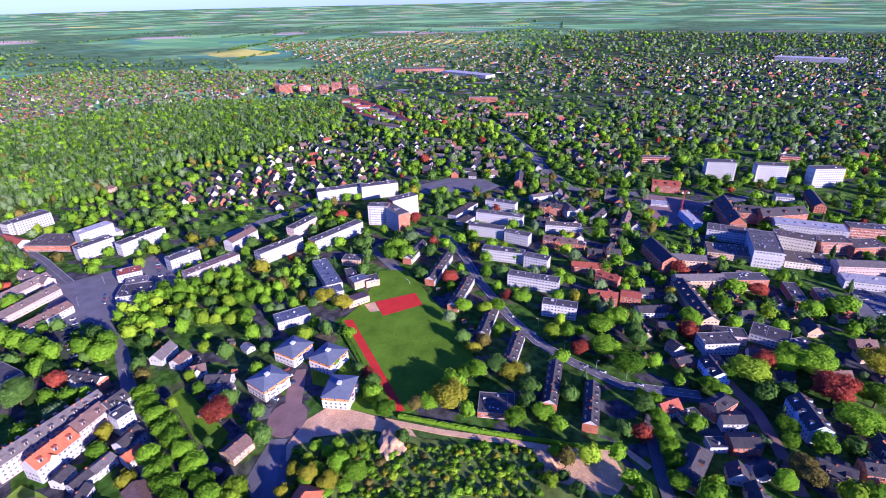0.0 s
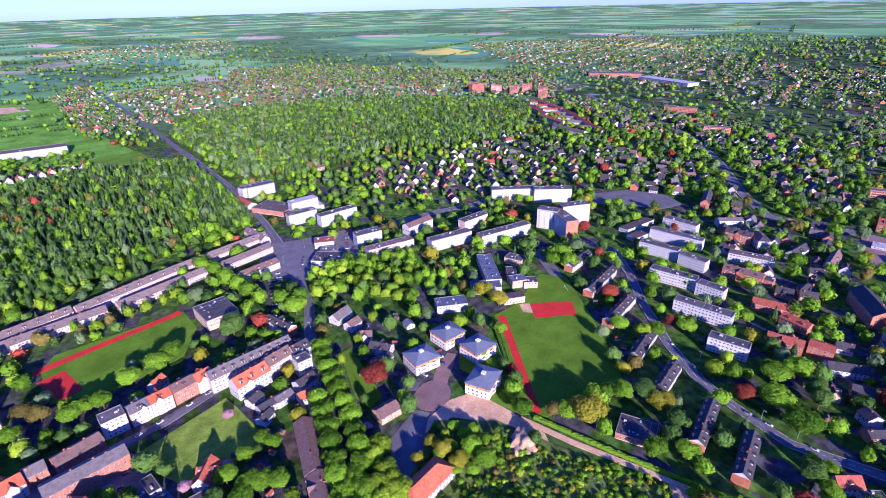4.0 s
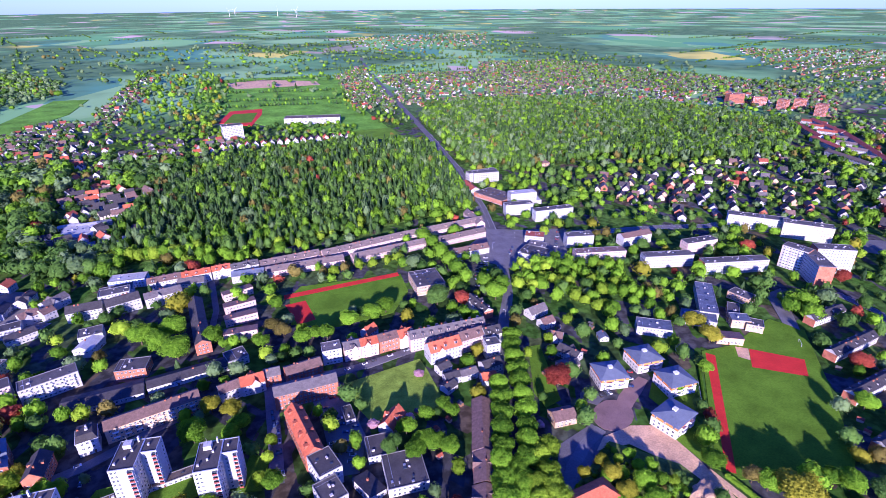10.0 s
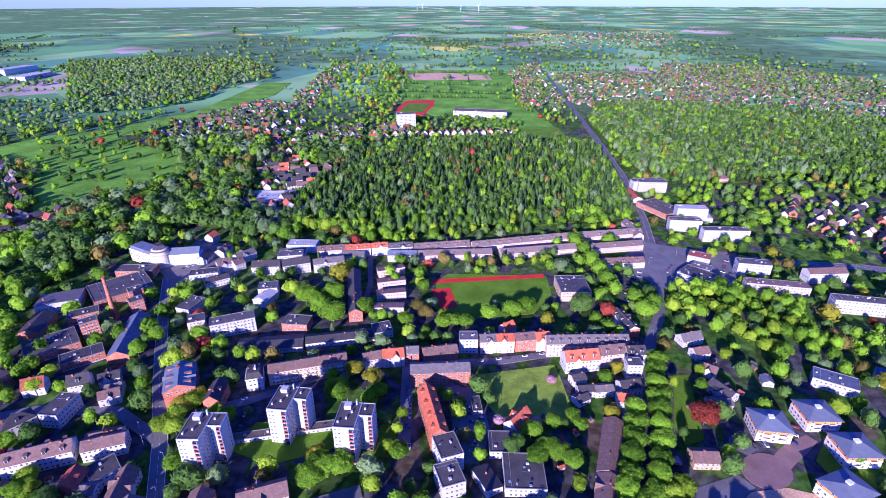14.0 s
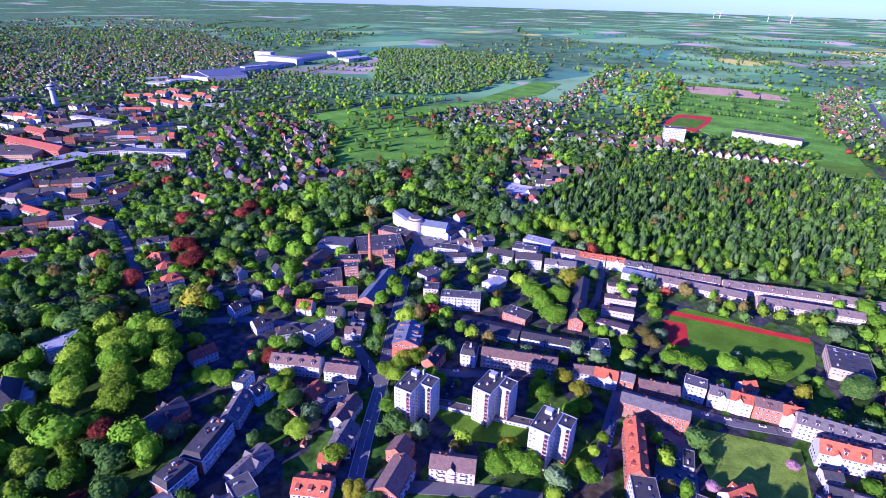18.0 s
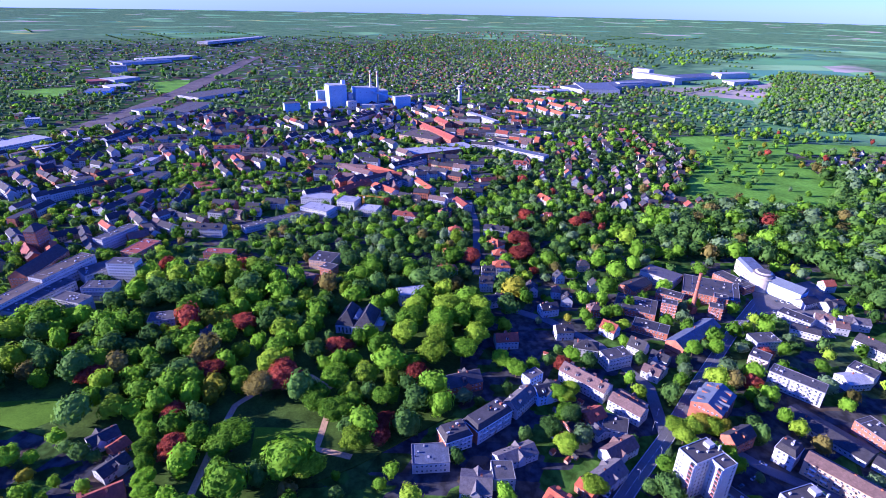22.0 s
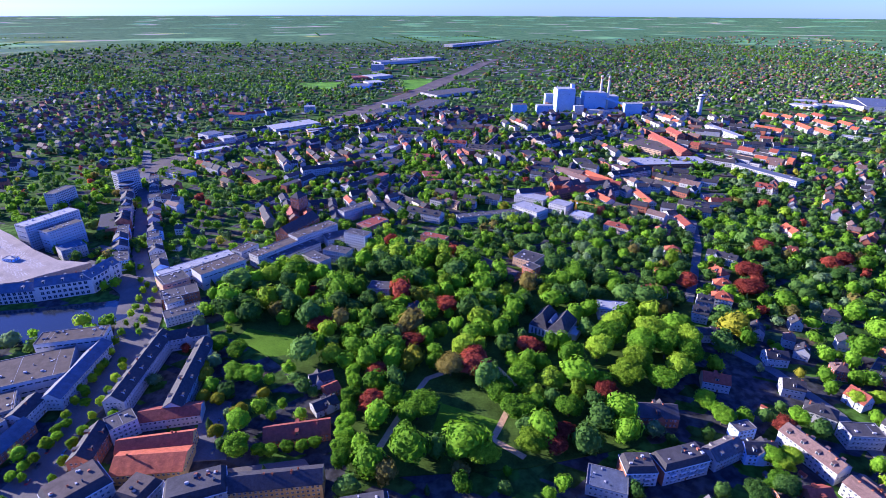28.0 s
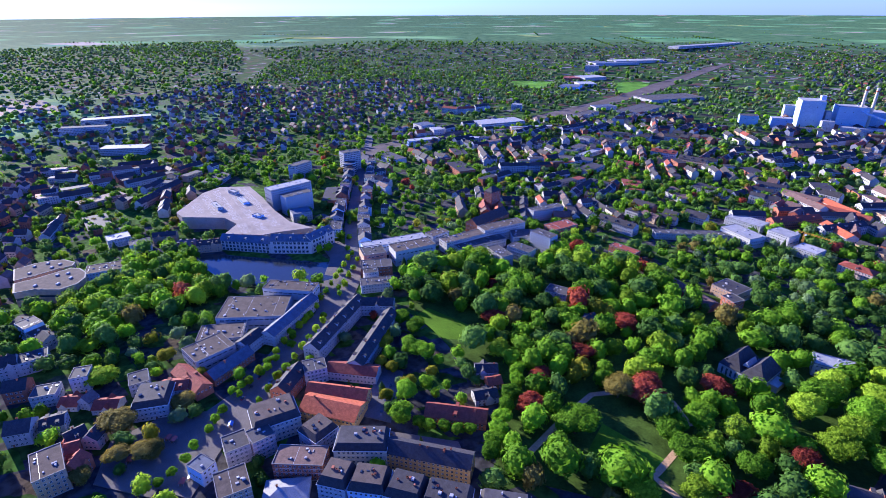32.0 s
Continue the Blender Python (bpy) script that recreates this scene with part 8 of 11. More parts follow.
building("factory_hall", "white factory hall with a blue-grey flat roof", -1484.3, 1046.5, -22.1, 160.1, 110.0, 13, 0, "flat", "white", "blue", floors=2, step=6)
building("factory_hall", "white stepped factory building beside wide halls", -1635.8, 1412.6, 6.1, 197.0, 40.0, 22, 0, "flat", "white", "pale", floors=2, step=8)
building("factory_hall", "white factory tower block beside wide halls", -1790.7, 1477.2, 16.2, 71.7, 30.0, 26, 0, "flat", "white", "pale", floors=2, step=8)
building("factory_hall", "white front wing of a factory hall", -1530.8, 1215.3, 84.5, 96.6, 24.0, 15, 0, "flat", "white", "pale", floors=2, step=6)
building("factory_hall", "wide low factory hall with a blue-grey roof", -1682.5, 1620.9, 97.3, 238.6, 90.0, 9, 0, "flat", "white", "blue", floors=1, step=8)
building("factory_hall", "white factory block with a pale roof", -1664.6, 1795.1, 88.1, 135.8, 50.0, 18, 0, "flat", "white", "pale", floors=2, step=8)
building("warehouse", "low white hall with a pale roof", -1468.5, 902.9, 73.2, 64.3, 40.0, 8, 0, "flat", "white", "pale", floors=1, step=8)
building("warehouse", "low white hall with a pale roof", -1544.0, 878.0, 69.0, 56.4, 40.0, 8, 0, "flat", "white", "pale", floors=1, step=8)
building("warehouse", "low white shop hall with a flat roof", -1095.8, 734.1, 48.6, 47.9, 14.0, 6, 0, "flat", "white", "pale", floors=1, step=4)
building("barracks", "long three-storey barracks with a red tiled roof", -1147.9, 591.9, 37.0, 55.8, 13.0, 8, 5, "gable", "pink", "red", chimneys=2)
building("barracks", "long three-storey barracks with a red tiled roof", -1287.1, 701.3, 14.7, 27.6, 13.0, 8, 5, "gable", "pink", "red", chimneys=2)
building("barracks", "long three-storey barracks with a red tiled roof", -1300.3, 741.4, 4.8, 34.3, 13.0, 8, 5, "gable", "white", "red", chimneys=2)
building("barracks", "long three-storey barracks with a red tiled roof", -1310.7, 782.7, 5.2, 36.5, 13.0, 8, 5, "gable", "white", "rust", chimneys=2)
building("barracks", "long three-storey barracks with a red tiled roof", -1216.1, 741.9, 4.2, 63.4, 13.0, 8, 5, "gable", "white", "red", chimneys=2)
building("barracks", "long three-storey barracks with a red tiled roof", -1213.1, 666.3, 13.8, 23.9, 13.0, 8, 5, "gable", "white", "red", chimneys=2)
building("barracks", "long three-storey barracks with a red tiled roof", -1176.7, 678.2, -2.3, 56.5, 13.0, 8, 5, "gable", "white", "red", chimneys=2)
building("barracks", "long three-storey barracks with a red tiled roof", -1127.3, 688.5, 2.8, 52.9, 13.0, 8, 5, "gable", "white", "red", chimneys=2)
building("barracks", "long three-storey barracks with a red tiled roof", -1215.6, 786.4, 7.4, 38.2, 13.0, 8, 5, "gable", "white", "red", chimneys=2)
building("barracks", "long three-storey barracks with a red tiled roof", -1160.6, 771.5, 27.9, 15.4, 13.0, 8, 5, "gable", "white", "red", chimneys=2)
building("barracks", "long three-storey barracks with a red tiled roof", -1268.9, 868.4, 8.7, 23.2, 13.0, 8, 5, "gable", "white", "red", chimneys=2)
building("barracks", "long three-storey barracks with a red tiled roof", -1308.4, 672.9, 27.7, 38.7, 13.0, 8, 5, "gable", "pink", "red", chimneys=2)
building("school", "long school wing with a blue-grey flat roof", -818.1, 429.4, 30.4, 103.2, 18.0, 10, 0, "flat", "white", "slate")
building("villa", "white villa with a steep red roof", -747.7, 392.8, 57.6, 21.4, 14.0, 8, 5, "gable", "white", "rust", dormers=2)
building("villa", "white villa with a dark roof", -732.0, 399.6, 71.0, 6.5, 12.0, 7, 4, "gable", "white", "dark", dormers=1)
building("platform_roof", "long pale platform roof beside the railway", -1104.7, -321.2, 123.7, 93.1, 16.0, 6, 0, "flat", "tan", "pale", floors=0)
building("platform_roof", "pale platform roof beside the railway", -1068.7, -336.4, 123.3, 36.5, 12.0, 6, 0, "flat", "tan", "pale", floors=0)
building("warehouse", "pale blue hall beside the railway", -1736.6, -386.2, 90.7, 60.3, 70.0, 10, 0, "flat", "blue", "blue", floors=1, step=8)
building("warehouse", "white hall beside the railway", -1824.3, -357.4, 118.4, 55.7, 60.0, 10, 0, "flat", "white", "pale", floors=1, step=8)
building("warehouse", "white hall beyond the railway", -2002.6, -377.9, 136.3, 88.6, 70.0, 10, 0, "flat", "white", "pale", floors=1, step=8)
building("warehouse", "red-roofed hall beyond the railway", -1965.7, -435.5, 108.2, 54.2, 60.0, 9, 0, "flat", "brick", "rust", floors=1, step=8)
building("warehouse", "distant grey hall beyond the railway", -2581.5, -393.7, 127.7, 198.4, 90.0, 10, 0, "flat", "grey", "blue", floors=1, step=8)
building("warehouse", "distant pale hall beyond the railway", -2721.5, -314.7, 127.9, 227.2, 80.0, 10, 0, "flat", "white", "pale", floors=1, step=8)
building("office_block", "grey and white office slab beyond the railway", -2245.4, -419.3, 95.0, 49.2, 30.0, 24, 0, "flat", "grey", "pale", floors=6)
building("apartment_block", "white apartment block with a red roof", -1198.5, -553.9, 79.3, 43.0, 13.0, 13, 4, "gable", "white", "rust", chimneys=2)
building("apartment_block", "white apartment block with a red roof", -1211.2, -519.9, 126.3, 42.7, 13.0, 13, 4, "gable", "white", "rust", chimneys=2)
building("apartment_block", "white apartment block with a dark roof", -1263.0, -498.6, 145.7, 42.2, 13.0, 12, 4, "gable", "white", "dark", chimneys=2)
building("office_block", "white office cube beside the railway", -1311.4, -422.6, 101.7, 26.0, 18.0, 14, 0, "flat", "white", "pale")
building("warehouse", "blue-grey railway hall with a flat roof", -1406.3, -227.2, 131.0, 57.3, 30.0, 9, 0, "flat", "grey", "blue", floors=1, step=7)
building("warehouse", "grey railway hall with a flat roof", -1296.0, -247.8, 158.6, 70.7, 26.0, 8, 0, "flat", "grey", "felt", floors=1, step=7)
building("warehouse", "long grey market hall with a flat roof", -880.7, -185.8, 94.9, 66.9, 22.0, 7, 0, "flat", "grey", "felt", floors=1, step=5)
building("warehouse", "grey workshop hall with a flat roof", -953.2, -197.1, 164.9, 61.0, 18.0, 7, 0, "flat", "grey", "felt", floors=1, step=5)
building("warehouse", "white workshop hall with a flat roof", -932.3, -166.8, 159.5, 67.7, 14.0, 7, 0, "flat", "white", "pale", floors=1, step=5)
building("warehouse", "white hall with a blue-grey roof", -1005.5, -526.5, 147.1, 33.3, 36.0, 12, 0, "flat", "white", "blue", floors=2, step=5)
building("warehouse", "white hall with a pale roof", -981.6, -484.8, 136.6, 22.6, 28.0, 11, 0, "flat", "white", "pale", floors=2, step=5)
building("office_block", "white flat-roofed town building", -937.5, -384.1, 105.0, 18.9, 16.0, 11, 0, "flat", "white", "pale")
building("apartment_block", "white apartment block with a dark roof", -1012.5, -145.0, 73.3, 41.8, 13.0, 11, 4, "gable", "white", "dark", dormers=3)
building("apartment_block", "white apartment block with a flat roof", -1009.0, -187.6, 63.4, 22.8, 16.0, 15, 0, "flat", "white", "felt")
building("apartment_block", "white apartment block with a reddish roof", -964.8, -49.6, 79.2, 41.4, 13.0, 12, 4, "gable", "white", "rust", dormers=3)
building("apartment_block", "tan apartment block with a dark roof", -932.8, -4.4, 69.0, 42.6, 13.0, 12, 4, "gable", "tan", "dark", dormers=3)
building("apartment_block", "long white apartment block beside the railway", -1124.9, -232.6, 150.1, 90.8, 13.0, 11, 4, "gable", "white", "dark", dormers=4)
building("apartment_block", "white apartment block with a dark roof", -1135.6, -189.3, 164.2, 75.5, 13.0, 10, 4, "gable", "white", "dark", dormers=2)
building("warehouse", "blue-grey hall beside the railway", -891.2, -471.5, 137.9, 62.8, 20.0, 9, 0, "flat", "blue", "pale")


# ---- apartment towers, villas and other things with a shape of their own ----
def apartment_tower(x, y, rot):
    """Nine storeys in two staggered shafts, white end walls, stacks of red balconies."""
    ob = thing("apartment_tower", x, y, rot, "nine-storey white apartment tower with red balcony stacks", "apartment tower", "apartment towers")
    stand(x + 4, y, radians(rot), 13, 12)
    H = 25.5
    for k, (x0, x1, y0, y1) in enumerate(((-6, 6, -10, 10), (6.02, 14, 0, 10))):
        part("shaft", mesh("shaft", *box(x0, x1, y0, y1, -0.3, H), WALLS["white"]), ob)
        part("roof", mesh("roof", *box(x0 + 0.3, x1 - 0.3, y0 + 0.3, y1 - 0.3, H, H + 0.1), ROOFS["tar"]), ob)
        part("parapet", mesh("parapet", *boxes((x0, x1, y0, y0 + 0.3, H, H + 0.5), (x0, x1, y1 - 0.3, y1, H, H + 0.5), (x0, x0 + 0.3, y0 + 0.3, y1 - 0.3, H, H + 0.5), (x1 - 0.3, x1, y0 + 0.3, y1 - 0.3, H, H + 0.5)), METAL), ob)
    part("lift_house", mesh("lift_house", *box(-3, 1, 4, 8, H, H + 2.6), WALLS["grey"]), ob)
    part("flue", mesh("flue", *box(3, 3.8, 8, 9.2, H, H + 3.5), WALLS["white"]), ob)
    part("mast", mesh("mast", *box(-1.1, -1, 5.9, 6, H + 2.6, H + 6.5), METAL), ob)
    for cx, cy in ((-4, -6), (0, -3), (2, 2), (9, 5)):
        part("roof_vent", mesh("roof_vent", *box(cx - 0.5, cx + 0.5, cy - 0.5, cy + 0.5, H + 0.1, H + 1.2), CONCRETE), ob)
    for f in range(9):
        z = 0.4 + f * 2.78
        for wx, wy, an in ((-4.6, -10, 180), (-2.6, -10, 180), (-6, -6, 90), (-6, -1, 90), (-6, 4, 90), (-6, 8, 90), (-3, 10, 0), (0, 10, 0), (4, 10, 0), (10, 10, 0), (6, -7.5, -90), (6, -4.5, -90), (6, -2, -90), (14, 7.5, -90), (8, 0, 180)):
            part("window", window_mesh(1.2, 1.3), ob, at=pose(wx, wy, z + 0.8, 0, 0, an))
        for bx, by, an, wd in ((4.3, -10, 180, 2.7), (12.6, 0, 180, 2.3)):
            b = part("balcony", shared(("tower_balcony", wd), lambda: merged("balcony", [(-wd / 2, wd / 2, 0, 1.3, -0.16, 0, 0), (-wd / 2, wd / 2, 1.22, 1.3, 0.05, 1.0, 1), (-wd / 2, -wd / 2 + 0.12, 0, 1.3, 0, 2.2, 0), (wd / 2 - 0.12, wd / 2, 0, 1.22, 0, 2.2, 0)], (FRAME, REDPAINT))),
                     ob, at=pose(bx, by, z, 0, 0, an))
            part("balcony_door", shared("balcony_door", lambda: mesh("balcony_door", *box(-1.2, 1.2, -0.03, 0.06, 0.05, 2.2), GLASS)), b)
    return ob


apartment_tower(-80.0, 208.5, 0)
apartment_tower(-121.0, 219.0, -2)
apartment_tower(-161.0, 193.5, 4)


def town_villa(x, y, rot, L=19.5, W=18.0):
    """Three storeys: white walls below, orange-banded top floor, shallow grey hipped roof with a lantern."""
    ob = thing("town_villa", x, y, rot, "new white villa with orange top floor and grey hipped roof", "villa", "new villas on the court")
    stand(x, y, radians(rot), L / 2 + 3, W / 2 + 3)
    l, w = L / 2, W / 2
    part("wall", coursed_wall(l, w, 6.0, 2, WALLS["ivory"]), ob)
    part("top_floor", mesh("top_floor", *box(-l + 0.12, l - 0.12, -w + 0.12, w - 0.12, 6.0, 8.7), WALLS["orange"]), ob, "orange-rendered top floor")
    part("cornice", mesh("cornice", *box(-l - 0.15, l + 0.15, -w - 0.15, w + 0.15, 5.95, 6.25), FRAME), ob)
    v = [(-l - 0.7, -w - 0.7, 8.7), (l + 0.7, -w - 0.7, 8.7), (l + 0.7, w + 0.7, 8.7), (-l - 0.7, w + 0.7, 8.7), (-l - 0.7, -w - 0.7, 8.95), (l + 0.7, -w - 0.7, 8.95), (l + 0.7, w + 0.7, 8.95), (-l - 0.7, w + 0.7, 8.95), (-2, 0, 11.6), (2, 0, 11.6)]
    part("roof", mesh("roof", v, [(3, 2, 1, 0), (0, 1, 5, 4), (1, 2, 6, 5), (2, 3, 7, 6), (3, 0, 4, 7), (4, 5, 9, 8), (5, 6, 9), (6, 7, 8, 9), (7, 4, 8)], ROOFS["slate"]), ob)
    part("lantern", mesh("lantern", *boxes((-1.4, 1.4, -1.2, 1.2, 10.8, 12.3), (-1.6, 1.6, -1.4, 1.4, 12.3, 12.45)), FRAME), ob)
    for f, z in enumerate((0.7, 3.5, 6.6)):
        for an, off, span in ((0, w, L), (180, w, L), (90, l, W), (-90, l, W)):
            for i in (range(5) if f < 2 else (0, 2, 4)):
                part("window", window_mesh(1.3, 1.6), ob, at=pose(0, 0, 0, 0, 0, an) @ pose((i - 2) * (span - 2) / 5, off - (0.12 if f == 2 else 0), z))
            if f and an in (180, -90):
                for i in (-1, 1):
                    part("balcony", shared("villa_balcony", lambda: mesh("balcony", *boxes((-2, 2, 0, 1.6, -0.18, 0), (-2, 2, 1.5, 1.6, 0, 0.95), (-2, -1.9, 0, 1.5, 0, 0.95), (1.9, 2, 0, 1.5, 0, 0.95)), FRAME)), ob, at=pose(0, 0, 0, 0, 0, an) @ pose(i * 4.2, off, z - 0.6))
    return ob


town_villa(199.0, 253.0, 3)
town_villa(166.5, 242.0, -4)
town_villa(205.5, 226.0, 4)
town_villa(184.0, 196.0, 25, 21.0, 17.0)


def lathe(name, rings, mat, segs=20):
    verts, faces = [], []
    for r, z in rings:
        verts += [(r * math.cos(2 * math.pi * k / segs), r * math.sin(2 * math.pi * k / segs), z) for k in range(segs)]
    for j in range(len(rings) - 1):
        faces += [(j * segs + k, j * segs + (k + 1) % segs, (j + 1) * segs + (k + 1) % segs, (j + 1) * segs + k) for k in range(segs)]
    faces += [tuple(range(segs))[::-1], tuple(range((len(rings) - 1) * segs, len(rings) * segs))]
    return mesh(name, verts, faces, mat)


def factory_chimney(x, y, h):
    ob = thing("factory_chimney", x, y, 0, "tall tapered red brick factory chimney", "chimney")
    part("base", mesh("base", *box(-2.6, 2.6, -2.6, 2.6, -0.3, 7), WALLS["brick"]), ob)
    part("shaft", lathe("shaft", [(1.9, 7), (1.2, h - 1.5), (1.45, h - 1.4), (1.45, h)], WALLS["brick"]), ob)
    part("iron_hoop", lathe("iron_hoop", [(1.62, h * 0.6), (1.62, h * 0.6 + 0.3)], METAL), ob)
    part("iron_hoop", lathe("iron_hoop", [(1.45, h * 0.8), (1.45, h * 0.8 + 0.3)], METAL), ob)


factory_chimney(-305.5, 329.0, 38.0)


def park_school(x, y, rot):
    """Two steep slate roofs side by side over a white hall, with a glazed lantern in the valley."""
    ob = thing("school", x, y, rot, "white school hall with two steep slate roofs and a glass lantern", "school")
    stand(x, y, radians(rot), 17, 15)
    part("wall", coursed_wall(15, 13, 8.5, 1, WALLS["white"]), ob)
    for cx in (-7.6, 7.6):
        v = [(cx - 7.6, -13.5, 8.4), (cx + 7.6, -13.5, 8.4), (cx + 7.6, 13.5, 8.4), (cx - 7.6, 13.5, 8.4), (cx, -5, 17.5), (cx, 9, 17.5)]
        part("roof", mesh("roof", v, [(3, 2, 1, 0), (0, 1, 4), (1, 2, 5, 4), (2, 3, 5), (3, 0, 4, 5)], ROOFS["dark"]), ob)
    part("lantern", mesh("lantern", *sideways([(-2.4, 10.8), (2.4, 10.8), (0, 14.2)], -7, 5), ROOFS["pale"]), ob, "pale glazed roof lantern")
    part("porch", mesh("porch", *boxes((15, 21, -5, 7, -0.3, 5.5), (14.9, 21.2, -5.2, 7.2, 5.5, 5.8)), WALLS["white"]), ob)
    for an, off, n in ((180, 13, 9), (0, 13, 9), (90, 15, 8), (-90, 15, 8)):
        for i in range(n):
            part("window", window_mesh(1.5, 5.2), ob, at=pose(0, 0, 0, 0, 0, an) @ pose((i - (n - 1) / 2) * 3.0, off, 1.6))


park_school(-374.0, 53.0, 62)


def round_tower(x, y, r, h):
    """A drum of offices with bands of glass."""
    ob = thing("office_tower", x, y, 0, "round white office building with bands of glass", "office building")
    stand(x, y, 0, r, r)
    part("drum", lathe("drum", [(r, -0.3), (r, h), (r - 0.4, h + 0.6), (r - 1.0, h + 0.6), (r - 1.0, h)], WALLS["white"], 32), ob)
    for k in range(int(h / 3.3)):
        part("glass_band", lathe("glass_band", [(r + 0.05, 1.2 + k * 3.3), (r + 0.05, 2.9 + k * 3.3)], GLASS, 32), ob)
    part("roof", lathe("roof", [(r - 1.0, h - 0.1), (r - 1.0, h + 0.1)], ROOFS["tar"], 32), ob)


round_tower(-672.5, -484.9, 10.5, 17.0)


def conveyor(x0, y0, z0, x1, y1, z1):
    """A covered coal bridge that slopes down on trestles."""
    ob = thing("conveyor_bridge", x0, y0, 0, "pale covered conveyor bridge on trestles", "conveyor")
    a, b = Vector((0, 0, z0)), Vector((x1 - x0, y1 - y0, z1))
    s = Vector((-(b - a).y, (b - a).x, 0)).normalized() * 2.2
    v = [p + q + Vector((0, 0, h)) for p in (a, b) for q, h in ((s, 0), (-s, 0), (-s, 4), (s, 4))]
    part("gallery", mesh("gallery", v, [(0, 1, 2, 3), (7, 6, 5, 4), (0, 4, 5, 1), (1, 5, 6, 2), (2, 6, 7, 3), (3, 7, 4, 0)], WALLS["plant"]), ob)
    for k in (0.3, 0.6, 0.9):
        p = a.lerp(b, k)
        part("trestle", mesh("trestle", *boxes((p.x - 1.6, p.x - 1.0, p.y - 1.6, p.y - 1.0, -0.3, p.z), (p.x + 1.0, p.x + 1.6, p.y + 1.0, p.y + 1.6, -0.3, p.z), (p.x - 1.6, p.x + 1.6, p.y - 1.6, p.y + 1.6, p.z - 0.5, p.z)), METAL), ob)


conveyor(-1362.0, 290.0, 36.0, -1318.0, 392.0, 8.0)


def corner_building(x, y, rot):
    """Cream town building with a rounded end and a blue-roofed wing."""
    ob = thing("corner_building", x, y, rot, "cream four-storey building with a rounded corner and pale blue roof", "building")
    stand(x, y, radians(rot), 30, 12)
    part("wall", mesh("wall", *box(-26, 6, -8, 8, -0.3, 13), WALLS["cream"]), ob)
    part("roof", mesh("roof", *prism([(-7.5, 13), (7.5, 13), (6, 15.5), (-6, 15.5)], -25.5, 6), ROOFS["blue"]), ob)
    part("round_corner", lathe("round_corner", [(9.5, -0.3), (9.5, 13.2), (9.9, 13.2), (9.9, 13.7), (8.6, 13.7), (8.6, 16.6), (9.0, 16.6), (6.0, 18.4)], WALLS["cream"], 28), ob, at=pose(11, 0, 0))
    part("round_roof", lathe("round_roof", [(9.1, 16.62), (5.5, 18.6)], ROOFS["grey"], 28), ob, at=pose(11, 0, 0))
    part("side_wing", mesh("side_wing", *box(0, 30, -7, 7, -0.3, 12), WALLS["blue"]), ob, at=pose(14, 6, 0, 0, 0, 38))
    part("wing_roof", mesh("wing_roof", *prism([(-7.6, 11.9), (7.6, 11.9), (0, 16.5)], 0, 30.5), ROOFS["slate"]), ob, at=pose(14, 6, 0, 0, 0, 38))
    for f in range(4):
        for i in range(12):
            for s in (0, 180):
                part("window", window_mesh(1.2, 1.7), ob, at=pose(-10, 0, 0, 0, 0, s) @ pose((i - 5.5) * 2.6, 8, 0.9 + f * 3.1))
        for i in range(12):
            an = 2 * math.pi * i / 12
            part("window", window_mesh(1.4, 1.7), ob, at=pose(11, 0, 0.9 + f * 3.1) @ pose(0, 0, 0, 0, 0, math.degrees(an)) @ pose(0, 9.35, 0))


def water_tower(x, y, h):
    ob = thing("water_tower", x, y, 0, "slender white concrete water tower", "water tower")
    part("shaft", lathe("shaft", [(6.5, -0.3), (4.6, h * 0.75), (7.4, h * 0.84), (7.4, h), (6.8, h + 0.5), (2.0, h + 2.5)], WALLS["white"], 24), ob)
    part("collar", lathe("collar", [(7.5, h * 0.92), (7.6, h * 0.98)], GLASS, 24), ob)


def smokestack(x, y, h):
    ob = thing("smokestack", x, y, 0, "tall pale power-station smokestack", "smokestack", "power-station stacks")
    part("shaft", lathe("shaft", [(3.4, -0.3), (2.6, h - 6), (2.8, h - 6), (2.8, h)], WALLS["cream"]), ob)
    part("cap", lathe("cap", [(2.9, h - 8), (2.9, h - 5)], WALLS["brick"]), ob)


def tower_crane(x, y, rot, h, jib, mat, label):
    ob = thing("tower_crane", x, y, rot, label, "crane")
    lattice = []
    for a in (-0.8, 0.68):
        for b in (-0.8, 0.68):
            lattice.append((a, a + 0.16, b, b + 0.16, 0, h))
    for k in range(int(h / 2)):
        lattice += [(-0.8, 0.84, -0.8, -0.68, 2 * k, 2 * k + 0.12), (-0.8, 0.84, 0.7, 0.84, 2 * k, 2 * k + 0.12), (-0.8, -0.68, -0.68, 0.7, 2 * k + 1, 2 * k + 1.12), (0.7, 0.84, -0.68, 0.7, 2 * k + 1, 2 * k + 1.12)]
    part("mast", mesh("mast", *boxes(*lattice), mat), ob)
    part("jib", mesh("jib", *boxes((-jib * 0.3, jib, -0.5, -0.35, h, h + 0.2), (-jib * 0.3, jib, 0.35, 0.5, h, h + 0.2), (-jib * 0.3, jib, -0.08, 0.08, h + 1.1, h + 1.3), *[(k * 2.0, k * 2.0 + 0.12, -0.35, 0.35, h + 0.05, h + 1.2) for k in range(int(-jib * 0.15), int(jib / 2))]), mat), ob)
    part("cab", mesh("cab", *box(0.6, 2.4, -1.6, -0.6, h - 2, h), FRAME), ob)
    part("counterweight", mesh("counterweight", *box(-jib * 0.3, -jib * 0.3 + 2, -0.6, 0.6, h - 1.8, h), CONCRETE), ob)


